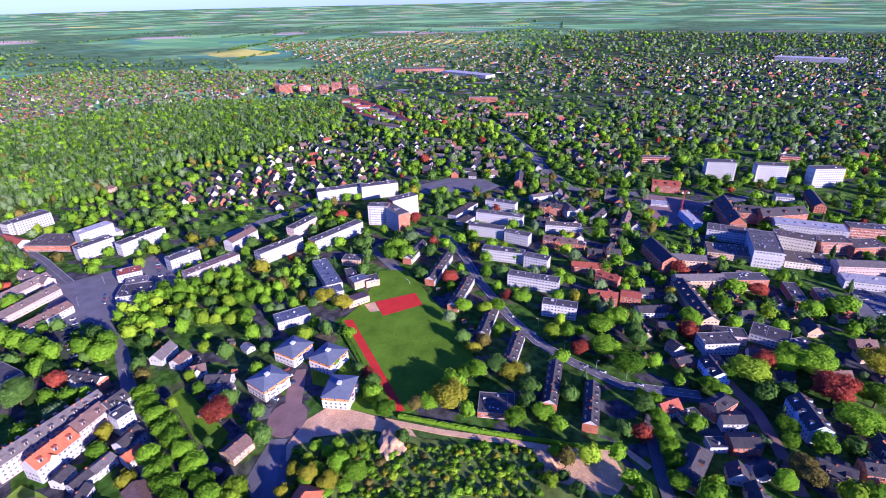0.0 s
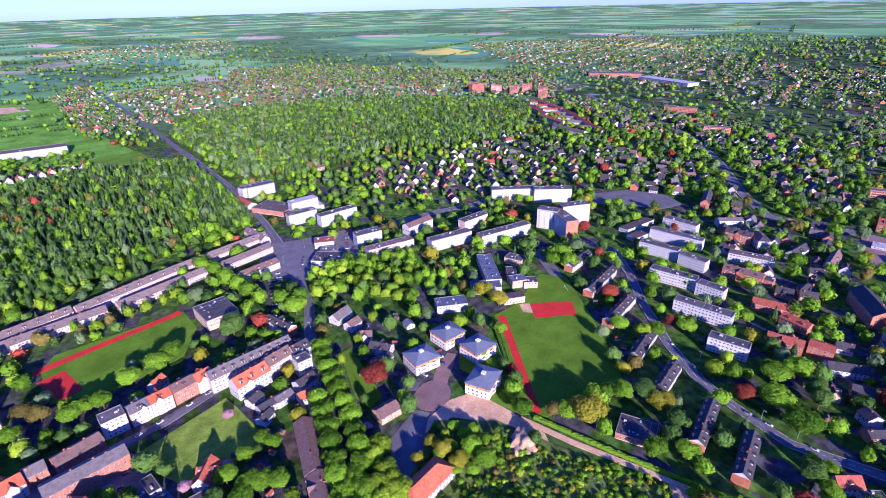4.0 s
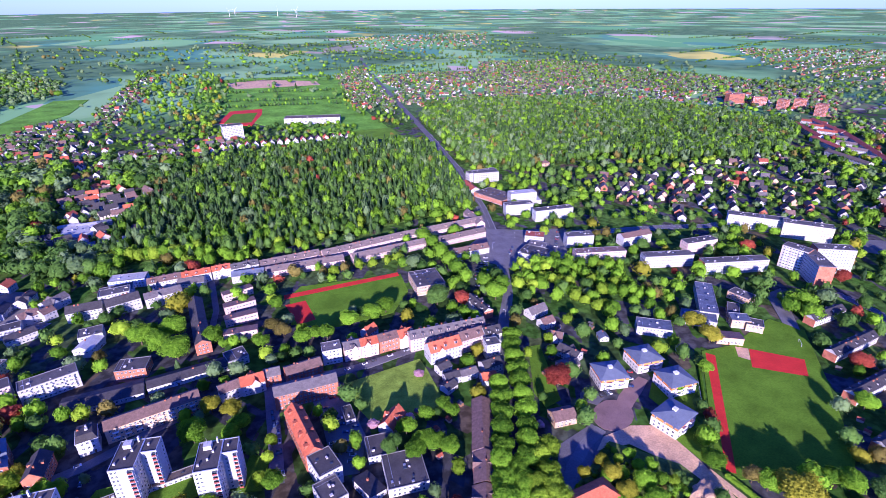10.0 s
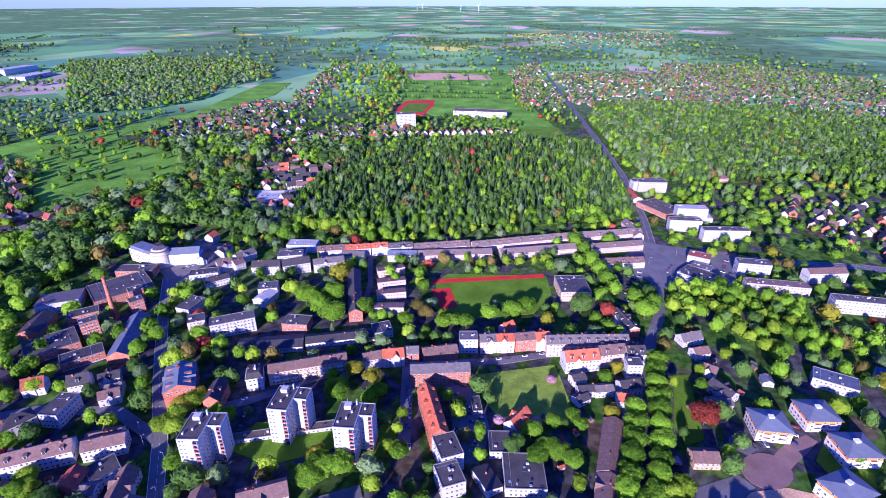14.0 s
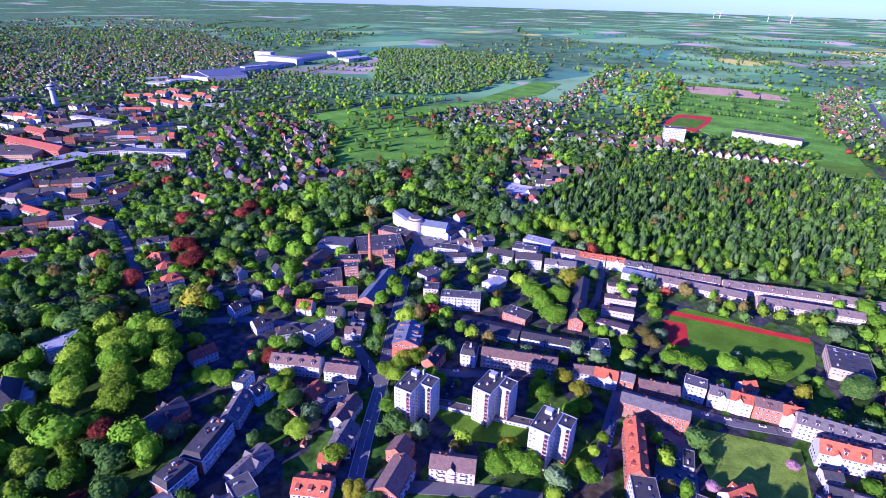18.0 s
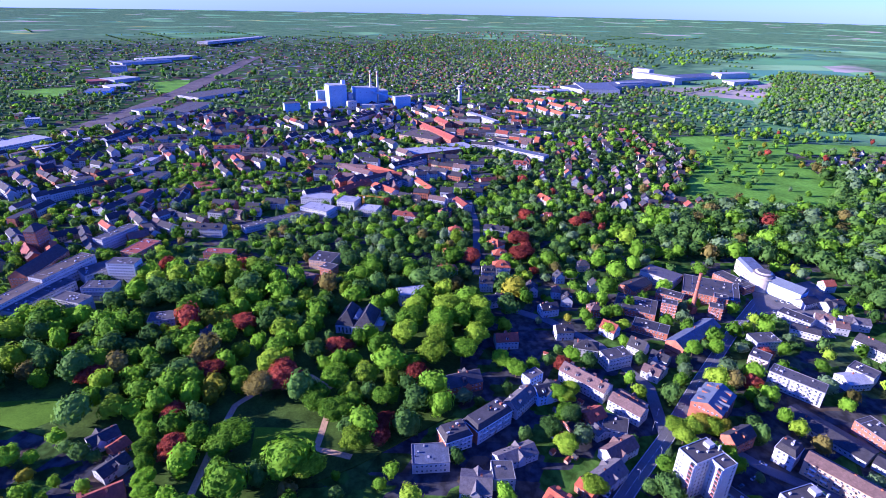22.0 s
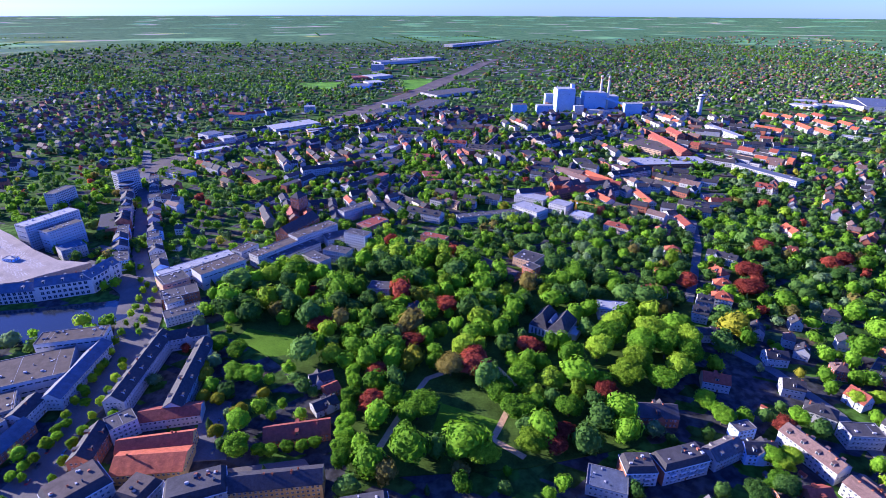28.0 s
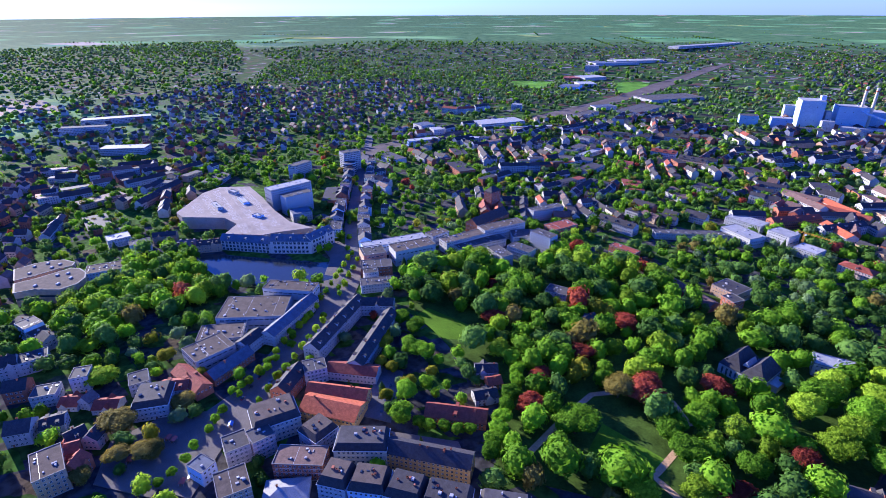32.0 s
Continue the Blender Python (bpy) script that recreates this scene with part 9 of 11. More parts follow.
YELLOWPAINT = surface("yellow_crane_paint", (0.62, 0.28, 0.02), 0.5, 0.15)
REDCRANE = surface("red_crane_paint", (0.45, 0.05, 0.03), 0.5, 0.15)
corner_building(-329.7, 427.5, -24)
water_tower(-1349.1, 525.4, 46)
smokestack(-1379.0, 292.0, 86)
smokestack(-1380.5, 310.5, 84)
tower_crane(-630.4, 112.1, 60, 20, 26, YELLOWPAINT, "yellow tower crane at a building site")
tower_crane(601.5, 68.5, 120, 30, 18, REDCRANE, "red-based mobile crane at the hospital building site")


def car_mesh():
    body, fb = prism([(-0.85, 0.35), (0.85, 0.35), (0.85, 0.85), (-0.85, 0.85)], -2.1, 2.1)
    return mesh("body", [(x * (0.96 if z > 0.8 else 1), y, z) for x, y, z in body], fb, CARPAINT)


CARPAINT, pn, pl, pb = nodes_of("car_paint")
pr = ramp(pn, [(0.0, (0.02, 0.02, 0.022)), (0.2, (0.03, 0.05, 0.12)), (0.4, (0.35, 0.36, 0.37)), (0.6, (0.65, 0.65, 0.66)), (0.8, (0.30, 0.02, 0.02)), (0.9, (0.05, 0.06, 0.07))], "CONSTANT")
pl.new(pn.new("ShaderNodeObjectInfo").outputs["Random"], pr.inputs[0])
pl.new(pr.outputs[0], pb.inputs["Base Color"])
pb.inputs["Roughness"].default_value, pb.inputs["Coat Weight"].default_value = 0.3, 0.6
CAR_PARTS = (car_mesh(), mesh("cabin", [(-1.5, -0.75, 0.85), (1.0, -0.75, 0.85), (1.0, 0.75, 0.85), (-1.5, 0.75, 0.85), (-1.2, -0.62, 1.4), (0.4, -0.62, 1.4), (0.4, 0.62, 1.4), (-1.2, 0.62, 1.4)],
             [(3, 2, 1, 0), (4, 5, 6, 7), (0, 1, 5, 4), (1, 2, 6, 5), (2, 3, 7, 6), (3, 0, 4, 7)], GLASS))
TYRE = surface("rubber", (0.02, 0.02, 0.02), 0.9, 0.1)
WHEEL = mesh("wheel", [(0.32 * math.cos(k * math.pi / 6), s, 0.32 + 0.32 * math.sin(k * math.pi / 6)) for s in (-0.1, 0.1) for k in range(12)],
             [tuple(range(12)), tuple(range(12, 24))[::-1]] + [(k, (k + 1) % 12, (k + 1) % 12 + 12, k + 12) for k in range(12)], TYRE)


def car(x, y, rot):
    ob = thing("car", x, y, rot, "small parked car seen from high above", "car", "parked cars", z=0.1)
    for me in CAR_PARTS:
        part(me.name.split(".")[0], me, ob)
    for a in (-1.3, 1.3):
        for b in (-0.8, 0.8):
            part("wheel", WHEEL, ob, at=pose(a, b, 0))


def cars_along(x0, y0, x1, y1, n, side=0.0, turn=0.0, seed=1):
    """Parked cars in a row between two points, with some gaps."""
    rng = random.Random(seed)
    d = Vector((x1 - x0, y1 - y0))
    an = math.degrees(math.atan2(d.y, d.x)) + turn
    s = Vector((-d.y, d.x)).normalized() * side
    for k in range(n):
        if rng.random() < 0.6:
            q = Vector((x0, y0)) + d * ((k + 0.5) / n) + s
            car(q.x, q.y, an + rng.uniform(-2, 2))


cars_along(-8.6, 292.4, 48.5, 308.0, 9, 2.5, 0, 1)
cars_along(123.1, 395.3, 136.8, 447.2, 12, 0, 90, 2)
cars_along(127.1, 394.0, 142.3, 445.4, 12, 0, 90, 3)
cars_along(166.4, 444.3, 181.9, 468.7, 4, 0, 30, 4)
cars_along(152.6, 448.9, 169.4, 469.8, 3, 0, 20, 5)
cars_along(213.2, 435.8, 241.6, 489.7, 9, 0, 90, 6)
cars_along(152.8, 229.1, 162.4, 230.8, 4, 0, 90, 7)
cars_along(187.4, 249.9, 172.5, 222.7, 4, 0, 90, 8)
cars_along(-55.7, 266.0, -49.8, 225.0, 7, 0, 0, 9)
cars_along(-19.1, 275.9, -11.7, 234.7, 8, 0, 90, 10)
cars_along(-4.3, 241.9, -9.4, 208.0, 6, 0, 90, 11)
cars_along(-130.5, 314.9, -109.8, 314.1, 4, 0, 0, 12)
cars_along(417.4, 255.1, 359.2, 190.8, 9, 3, 0, 13)
cars_along(336.2, 173.0, 301.1, 108.5, 8, 3, 0, 14)
cars_along(289.7, 83.3, 288.8, 34.5, 8, 3, 0, 15)
cars_along(519.7, -85.8, 487.0, -102.5, 12, 0, 90, 16)
cars_along(499.3, -88.5, 463.9, -103.3, 10, 0, 90, 17)
cars_along(196.3, 471.3, 208.6, 460.6, 5, 0, 90, 18)
cars_along(-158.5, 129.7, -174.4, 159.6, 6, 3, 0, 19)
cars_along(-179.1, 235.8, -157.0, 244.8, 5, 0, 0, 20)
cars_along(-150.9, 216.1, -153.3, 232.5, 3, 0, 0, 21)
cars_along(-87.6, 188.2, -89.0, 196.9, 3, 0, 90, 22)
cars_along(-293.0, 388.4, -258.1, 423.6, 12, 0, 90, 23)
cars_along(-303.2, 407.0, -275.4, 445.5, 10, 0, 90, 24)
cars_along(-229.5, -158.1, -260.9, -167.8, 5, 0, 0, 25)
cars_along(-378.2, -296.4, -401.8, -302.8, 4, 0, 0, 26)
cars_along(-460.3, -346.4, -643.9, -452.6, 10, 4, 0, 27)
cars_along(-217.5, -242.1, -228.8, -244.9, 3, 0, 0, 28)
cars_along(-37.5, 284.8, -31.9, 211.2, 7, 14, 90, 29)
cars_along(-52.1, 257.3, -46.0, 208.0, 6, 0, 0, 30)
cars_along(-11.3, 239.3, -9.4, 208.0, 4, 0, 80, 31)
cars_along(126.6, 424.2, 116.4, 386.3, 6, 0, 90, 32)
cars_along(134.5, 421.6, 123.7, 383.9, 6, 0, 90, 33)
cars_along(-275.3, -266.8, -200.0, -247.9, 7, 0, 0, 34)


def hedge(width, h, label, *points):
    """A clipped hedge along a line, with a rough leafy surface."""
    bm = bmesh.new()
    rng = random.Random(len(points))
    p = [Vector(q) for q in points]
    prev = None
    for a, b in zip(p, p[1:]):
        steps = max(2, int((b - a).length / 1.2))
        s = Vector((-(b - a).y, (b - a).x)).normalized() * width / 2
        for k in range(steps + 1):
            c = a.lerp(b, k / steps)
            ring = [bm.verts.new((c.x + s.x * o + rng.gauss(0, 0.12), c.y + s.y * o + rng.gauss(0, 0.12), z + (rng.gauss(0, 0.15) if z > 0 else 0))) for o, z in ((-1, -0.2), (-1.1, h * 0.55), (-0.8, h), (0, h * 1.05), (0.8, h), (1.1, h * 0.55), (1, -0.2))]
            if prev:
                for i in range(6):
                    bm.faces.new((prev[i], prev[i + 1], ring[i + 1], ring[i]))
            prev = ring
    me = bpy.data.meshes.new("hedge")
    bm.to_mesh(me)
    bm.free()
    me.materials.append(LEAVES["green"])
    tagged(new("hedge", me), label, "hedge")


def dirt_heap(x, y, rx, ry, h, rot):
    bm = bmesh.new()
    bmesh.ops.create_icosphere(bm, subdivisions=4, radius=1)
    for v in bm.verts:
        n = 1 + 0.35 * noise.noise(v.co * 2.3)
        v.co = Vector((v.co.x * rx * n, v.co.y * ry * n, max(-0.2, v.co.z * h * n)))
    me = bpy.data.meshes.new("sand_mound")
    bm.to_mesh(me)
    bm.free()
    me.materials.append(SAND)
    ob = tagged(new("sand_mound", me), "heap of pale sandy earth on rough ground", "earth heap")
    ob.matrix_basis = pose(x, y, 0, 0, 0, rot)


hedge(2.5, 2.0, "long clipped green hedge beside a path", (188.9, 154.8), (196.5, 129.4), (203.4, 106.6), (211.7, 82.0), (220.1, 58.3), (233.4, 30.7))
hedge(1.5, 1.6, "green hedge beside the sports field", (234.4, 238.0), (214.1, 204.7), (197.4, 177.6))
dirt_heap(170.3, 145.1, 13, 8, 4.5, 30)
dirt_heap(204.0, 65.9, 9, 5, 4, 60)


def goal(x, y, rot):
    ob = thing("goal", x, y, rot, "white football goal on the grass field", "goal", "football goals")
    for k, q in (("post", (-3.7, -3.58, 0, 0.12, 0, 2.5)), ("post", (3.58, 3.7, 0, 0.12, 0, 2.5)), ("crossbar", (-3.7, 3.7, 0, 0.12, 2.5, 2.62)), ("rear_bar", (-3.7, 3.7, 1.8, 1.88, 0, 0.08))):
        part(k, mesh(k, *box(*q), FRAME), ob)


goal(236.7, 145.9, 60)
goal(327.0, 246.2, 60)


def wind_turbine(x, y, h, turn):
    """A far turbine at rest, shrunk and set on the bent-up land to fit the camera's view."""
    x, y, z, k = warp(x, y)
    ob = thing("wind_turbine", x, y, turn, "tall white wind turbine far out on the fields", "wind turbine", "wind turbines on the horizon", z)
    h = h * k
    part("mast", lathe("mast", [(0.03 * h, 0), (0.016 * h, h)], FRAME, 10), ob)
    hub = part("nacelle", mesh("nacelle", *box(-0.03 * h, 0.03 * h, -0.02 * h, 0.05 * h, h, h * 1.045), FRAME), ob)
    for q in range(3):
        part("blade", mesh("blade", [(-0.014 * h, 0, 0), (0.014 * h, 0, 0), (0.004 * h, 0, h * 0.5), (-0.004 * h, 0, h * 0.5), (0, 0.012 * h, 0), (0, 0.004 * h, h * 0.5)],
             [(0, 1, 2, 3), (1, 4, 5, 2), (4, 0, 3, 5), (3, 2, 5), (0, 4, 1)], FRAME), hub, at=pose(0, -0.03 * h, h * 1.02, 0, 20 + 120 * q + turn, 0))


wind_turbine(-1173.6, 9703.9, 130, 30)
wind_turbine(-476.6, 8936.4, 130, 75)
wind_turbine(-200.6, 8632.5, 130, 20)
wind_turbine(-1200.0, 9243.7, 130, 50)


def market_stall(x, y, rot, cloth):
    """A small stall: four posts, a counter and a gabled cloth roof."""
    ob = thing("market_stall", x, y, rot, cloth + " market stall with a cloth roof on the square", "market stall", "market stalls")
    for i in (-1.8, 1.8):
        for j in (-1.2, 1.2):
            part("post", shared("stall_post", lambda: mesh("post", *box(-0.05, 0.05, -0.05, 0.05, 0, 2.3), METAL)), ob, at=pose(i, j, 0))
    part("counter", shared("stall_counter", lambda: mesh("counter", *box(-1.7, 1.7, -1.1, -0.5, 0, 0.9), WALLS["wood"])), ob)
    part("roof", mesh("roof", *prism([(-1.6, 2.2), (0, 3.0), (1.6, 2.2), (1.6, 2.3), (0, 3.12), (-1.6, 2.3)], -2.1, 2.1), REDPAINT if cloth == "red" else FRAME if cloth == "white" else ROOFS["bluepaint"]), ob, cloth + " cloth roof")


market_stall(-159.2, -262.5, 20, "red")
market_stall(-159.5, -258.4, 20, "red")
market_stall(-137.8, -267.7, 40, "red")
market_stall(-144.4, -226.4, 30, "white")
market_stall(-139.8, -227.9, 30, "red")
market_stall(-183.5, -237.1, 35, "blue")


def street_lamp(x, y):
    ob = thing("street_lamp", x, y, round(x * 7) % 360, "slim grey street lamp beside the road", "street lamp", "street lamps")
    part("pole", shared("lamp_pole", lambda: lathe("pole", [(0.12, 0), (0.07, 7.5)], METAL, 8)), ob)
    part("arm", shared("lamp_arm", lambda: mesh("arm", *box(-0.05, 1.4, -0.05, 0.05, 7.4, 7.5), METAL)), ob)
    part("head", shared("lamp_head", lambda: mesh("head", *box(1.0, 1.7, -0.16, 0.16, 7.3, 7.45), FRAME)), ob)


for x, y in ((-210.8, 212.0), (-201.9, 201.4), (-225.4, 232.8), (-182.0, 190.1), (-236.4, 252.3), (-173.5, 168.1)):
    street_lamp(x, y)
for x, y in ((124.4, 333.8), (100.4, 278.2), (81.4, 229.7), (155.4, 462.5), (187.3, 482.7), (224.8, 483.3)):
    street_lamp(x, y)
for x, y in ((348.3, 155.8), (320.1, 119.8), (302.6, 92.8), (293.7, 67.0), (293.3, 46.9)):
    street_lamp(x, y)


def fence(points, h, label):
    """A slim fence: posts and two rails between the corners of its line."""
    x0, y0 = points[0]
    ob = thing("fence", x0, y0, 0, label, "fence")
    for (ax, ay), (bx, by) in zip(points, points[1:]):
        d, an = math.hypot(bx - ax, by - ay), math.degrees(math.atan2(by - ay, bx - ax))
        for k in range(int(d / 4) + 1):
            q = min(1, 4 * k / d)
            part("post", shared(("fence_post", h), lambda: mesh("post", *box(-0.05, 0.05, -0.05, 0.05, 0, h), METAL)), ob, at=pose(ax - x0 + (bx - ax) * q, ay - y0 + (by - ay) * q, 0))
        for z in (0.35 * h, 0.95 * h):
            part("rail", mesh("rail", *box(0, d, -0.03, 0.03, z - 0.04, z + 0.04), METAL), ob, at=pose(ax - x0, ay - y0, 0, 0, 0, an))


fence(((225.3, 227.5), (211.7, 204.2), (195.5, 177.6), (186.1, 162.1)), 1.8, "slim grey metal fence beside the sports field")


def round_block(name, label, category, outline, h, wall, roof):
    """A flat-roofed block over an outline with a rounded end, with a raised rim and window bands."""
    cx, cy = sum(p[0] for p in outline) / len(outline), sum(p[1] for p in outline) / len(outline)
    area = sum(outline[i][0] * outline[(i + 1) % len(outline)][1] - outline[(i + 1) % len(outline)][0] * outline[i][1] for i in range(len(outline)))
    ring = [(x - cx, y - cy) for x, y in (outline if area > 0 else outline[::-1])]
    ob, n = thing(name, cx, cy, 0, label, category), len(ring)

    def shell(k, z0, z1, mat, title):
        v = [(x * k, y * k, z) for z in (z0, z1) for x, y in ring]
        part(title, mesh(title, v, [tuple(range(n))[::-1], tuple(range(n, 2 * n))] + [(i, (i + 1) % n, (i + 1) % n + n, i + n) for i in range(n)], mat), ob)

    for x, y in ring[::2]:
        stand(cx + x * 0.6, cy + y * 0.6, 0, 9, 9)
    shell(1.0, -0.3, h * 0.45, WALLS[wall], "wall")
    shell(0.985, h * 0.45, h * 0.6, GLASS, "window_band")
    shell(1.0, h * 0.6, h, WALLS[wall], "wall")
    shell(1.015, h, h + 0.5, ROOFS["parapet"], "rim")
    shell(0.97, h + 0.5, h + 0.53, ROOFS[roof], "roof")
    for k in range(5):
        part("roof_vent", mesh("roof_vent", *box(-1.4, 1.4, -1, 1, h + 0.5, h + 1.6), CONCRETE), ob, at=pose(ring[k * 2][0] * 0.5, ring[k * 2][1] * 0.5, 0, 0, 0, 30))


round_block("theatre", "tan flat-roofed theatre with a rounded end", "theatre", [(-211.4, -512.3), (-223.3, -503.1), (-232.6, -482.9), (-245.5, -479.7), (-256.3, -485.2), (-262.8, -494.3), (-265.5, -507.7), (-262.4, -515.3), (-252.9, -518.3), (-235.0, -523.4), (-221.3, -530.4)], 14.0, "tan", "gravel")
round_block("theatre", "tan low theatre wing with a gravel roof", "theatre", [(-228.7, -546.6), (-242.9, -539.5), (-261.5, -534.4), (-271.0, -529.3), (-276.6, -534.1), (-275.6, -549.0), (-268.9, -559.0), (-258.2, -566.2), (-249.9, -568.4), (-241.7, -570.6)], 10.0, "tan", "gravel")


def garden_shed(x, y, rot, dark):
    """A small wooden shed with a felted gable roof and a door."""
    ob = thing("garden_shed", x, y, rot, ("brown" if dark else "pale") + " wooden garden shed with a felted gable roof", "shed", "garden sheds")
    wood = WALLS["wood"] if dark else WALLS["tan"]
    part("wall", shared(("shed_wall", dark), lambda: mesh("wall", *prism([(-1.3, 0), (1.3, 0), (1.3, 2), (0, 2.8), (-1.3, 2)], -1.8, 1.8), wood)), ob)
    part("roof", shared(("shed_roof", dark), lambda: mesh("roof", *prism([(-1.55, 1.85), (0, 2.8), (1.55, 1.85), (1.55, 1.95), (0, 2.92), (-1.55, 1.95)], -2, 2), ROOFS["felt" if dark else "rust"])), ob)
    part("door", shared("shed_door", lambda: mesh("door", *box(-0.4, 0.4, -0.03, 0.03, 0, 1.8), FRAME)), ob, at=pose(0.6, -1.31, 0))
    stand(x, y, radians(rot), 2.2, 1.8)


def garden_sheds(n, seed, *corners):
    rng = random.Random(seed)
    xs, ys = [c[0] for c in corners], [c[1] for c in corners]
    for _ in range(n * 8):
        x, y = rng.uniform(min(xs), max(xs)), rng.uniform(min(ys), max(ys))
        if n and inside(x, y, corners) and not blocked(x, y, 4):
            garden_shed(round(x, 1), round(y, 1), rng.choice((25, 40, 115, 130)), rng.random() < 0.6)
            n -= 1


garden_sheds(12, 1, (126.5, 299.3), (214.3, 343.3), (181.6, 251.8), (129.2, 219.6), (117.5, 246.6))
garden_sheds(9, 2, (43.1, 264.6), (72.0, 255.3), (49.3, 181.3), (14.0, 226.5))
garden_sheds(14, 3, (338.7, 245.4), (411.4, 203.0), (309.3, 62.8), (255.3, 74.1), (257.6, 120.8))
garden_sheds(10, 4, (398.6, 105.7), (466.6, 38.0), (319.1, -11.5), (292.8, 25.5))
garden_sheds(12, 5, (-295.4, 177.6), (-234.3, 238.0), (-169.0, 146.8), (-203.4, 125.2))


def bay_marks():
    """White lines of the parking bays on the deck, in double rows along its length."""
    outline = ((-412, -541), (-473, -572), (-498, -572), (-512, -543), (-488, -497), (-457, -447), (-440, -412), (-402, -414), (-392, -443), (-418, -456), (-426, -485))
    verts, faces, an = [], [], radians(58)
    c, q = math.cos(an), math.sin(an)
    for row in range(-5, 6):
        for k in range(-46, 47):
            u, v = k * 2.5, row * 16.0
            x, y = -455 + u * c - v * q, -490 + u * q + v * c
            if not inside(x, y, outline):
                continue
            a = len(verts)
            verts += [(x + i * c - j * q, y + i * q + j * c, DECK_TOP + 0.02) for i, j in ((-0.09, -5), (0.09, -5), (0.09, 5), (-0.09, 5))]
            faces.append((a, a + 1, a + 2, a + 3))
    part("bay_marks", mesh("bay_marks", verts, faces, FRAME), scene.objects["parking_deck"])["kind"] = "stuff"


bay_marks()

for x, y, rot, wall, tiles in ((-340.1, 208.6, 35, "white", "dark"), (-306.3, 204.3, 20, "white", "dark"), (-286.5, 211.6, 15, "white", "brown"), (-264.5, 221.5, 25, "white", "dark"), (-246.6, 243.1, 30, "cream", "dark"), (-318.0, 161.0, 40, "white", "rust"), (-199.5, 171.7, 60, "white", "dark"), (-182.0, 152.5, 60, "white", "brown"),
                           (-273.0, 246.0, 25, "white", "dark"), (-300.0, 240.0, 25, "white", "rust"), (-226.0, 190.0, 60, "white", "dark")):
    if not blocked(x, y, 9):
        building("villa", "white villa with a steep pitched roof", x, y, rot, 13.0, 10.5, 6.2, 5.4, "gable", wall, tiles, dormers=1)


# the even row of white gabled houses before the far school
for k in range(17):
    p = k / 16
    building("house", "small white gabled house in an even row", round(-180.6 + 221.9 * p, 1), round(968.2 + 8 + 28.8 * p, 1), 97.4, 12.0, 9.5, 4.6, 5.2, "gable", "white", ("rust", "dark", "brown", "red", "dark")[k % 5], group="even row of white houses")
# houses along the village street and by the gardens
for k, (x, y) in enumerate(((-332.3, 767.3), (-349.3, 834.2), (-365.4, 901.4), (-388.0, 990.8), (-405.4, 1068.8))):
    for side in (-14, 12):
        if not blocked(x + side, y, 7):
            building("house", "white village house with a pitched roof", x + side, y + side * 0.6, 70 + 9 * k, 13.0, 10.0, 5.0, 4.6, "gable", "white", ("rust", "dark", "red", "dark", "brown")[(k + side) % 5])
for k, (x, y) in enumerate(((-250.4, 676.8), (-222.4, 602.8), (-211.3, 652.7), (-223.0, 730.6), (-310.9, 664.2), (-310.7, 592.2), (-265.0, 613.1), (-263.5, 558.9))):
    if not blocked(x, y, 7):
        building("house", "white garden house with a pitched roof", x, y, 20 + 37 * k % 90, 12.5, 10.0, 4.8, 4.6, "gable", ("white", "cream", "white")[k % 3], ("red", "dark", "dark", "rust")[k % 4])
building("greenhouse", "long white glasshouse hall of a nursery", -285.6, 615.8, 9.2, 34.3, 26.0, 4, 0, "flat", "white", "pale", skylights=4)


# ---- single trees ----
# young trees along the market street
for (x0, y0), (x1, y1), n in (((-205, -251), (-299, -271), 9), ((-305, -272), (-420, -309), 10), ((-205, -234), (-300, -255), 9), ((-345, -271), (-425, -301), 6)):
    for k in range(n):
        p = k / (n - 1)
        tree(round(x0 + (x1 - x0) * p, 1), round(y0 + (y1 - y0) * p, 1), 7.5 + (k * 7 % 3), 2.6 + 0.3 * (k * 5 % 4), "lime" if k % 3 else "green")
tree(115.5, 297.7, 16, 7.3, "green")
tree(111.9, 283.7, 16, 7.3, "green")
tree(108.6, 270.6, 16, 7.3, "green")
tree(106.2, 258.0, 16, 7.3, "green")
tree(89.5, 246.1, 16, 7.3, "green")
tree(86.4, 233.3, 16, 7.3, "green")
tree(82.5, 220.7, 16, 7.3, "green")
tree(77.9, 208.3, 16, 7.3, "green")
tree(74.0, 195.8, 16, 7.3, "green")
tree(70.3, 184.2, 16, 7.3, "green")
tree(67.5, 173.2, 16, 7.3, "green")
tree(65.1, 163.7, 16, 7.3, "green")
tree(103.9, 246.2, 16, 7.3, "green")
tree(100.6, 232.1, 16, 7.3, "green")
tree(97.5, 219.0, 16, 7.3, "green")
tree(93.9, 207.0, 16, 7.3, "green")
tree(90.0, 196.0, 16, 7.3, "green")
tree(86.6, 184.8, 16, 7.3, "green")
tree(78.6, 176.7, 16, 7.3, "green")
tree(75.8, 166.8, 16, 7.3, "green")
tree(92.0, 185.3, 15, 6.7, "lime")
tree(100.7, 189.1, 15, 6.7, "lime")
tree(82.7, 168.1, 15, 6.7, "lime")
tree(93.0, 172.6, 15, 6.7, "lime")
tree(91.2, 165.4, 15, 6.7, "lime")
tree(80.7, 157.8, 15, 6.7, "lime")
tree(90.1, 156.2, 15, 6.7, "lime")
tree(89.1, 496.3, 17, 8.5, "green")
tree(94.3, 476.3, 17, 8.5, "green")
tree(98.4, 453.4, 17, 8.5, "green")
tree(102.8, 434.5, 17, 8.5, "green")
tree(105.6, 415.8, 17, 8.5, "green")
tree(107.7, 396.1, 17, 8.5, "green")
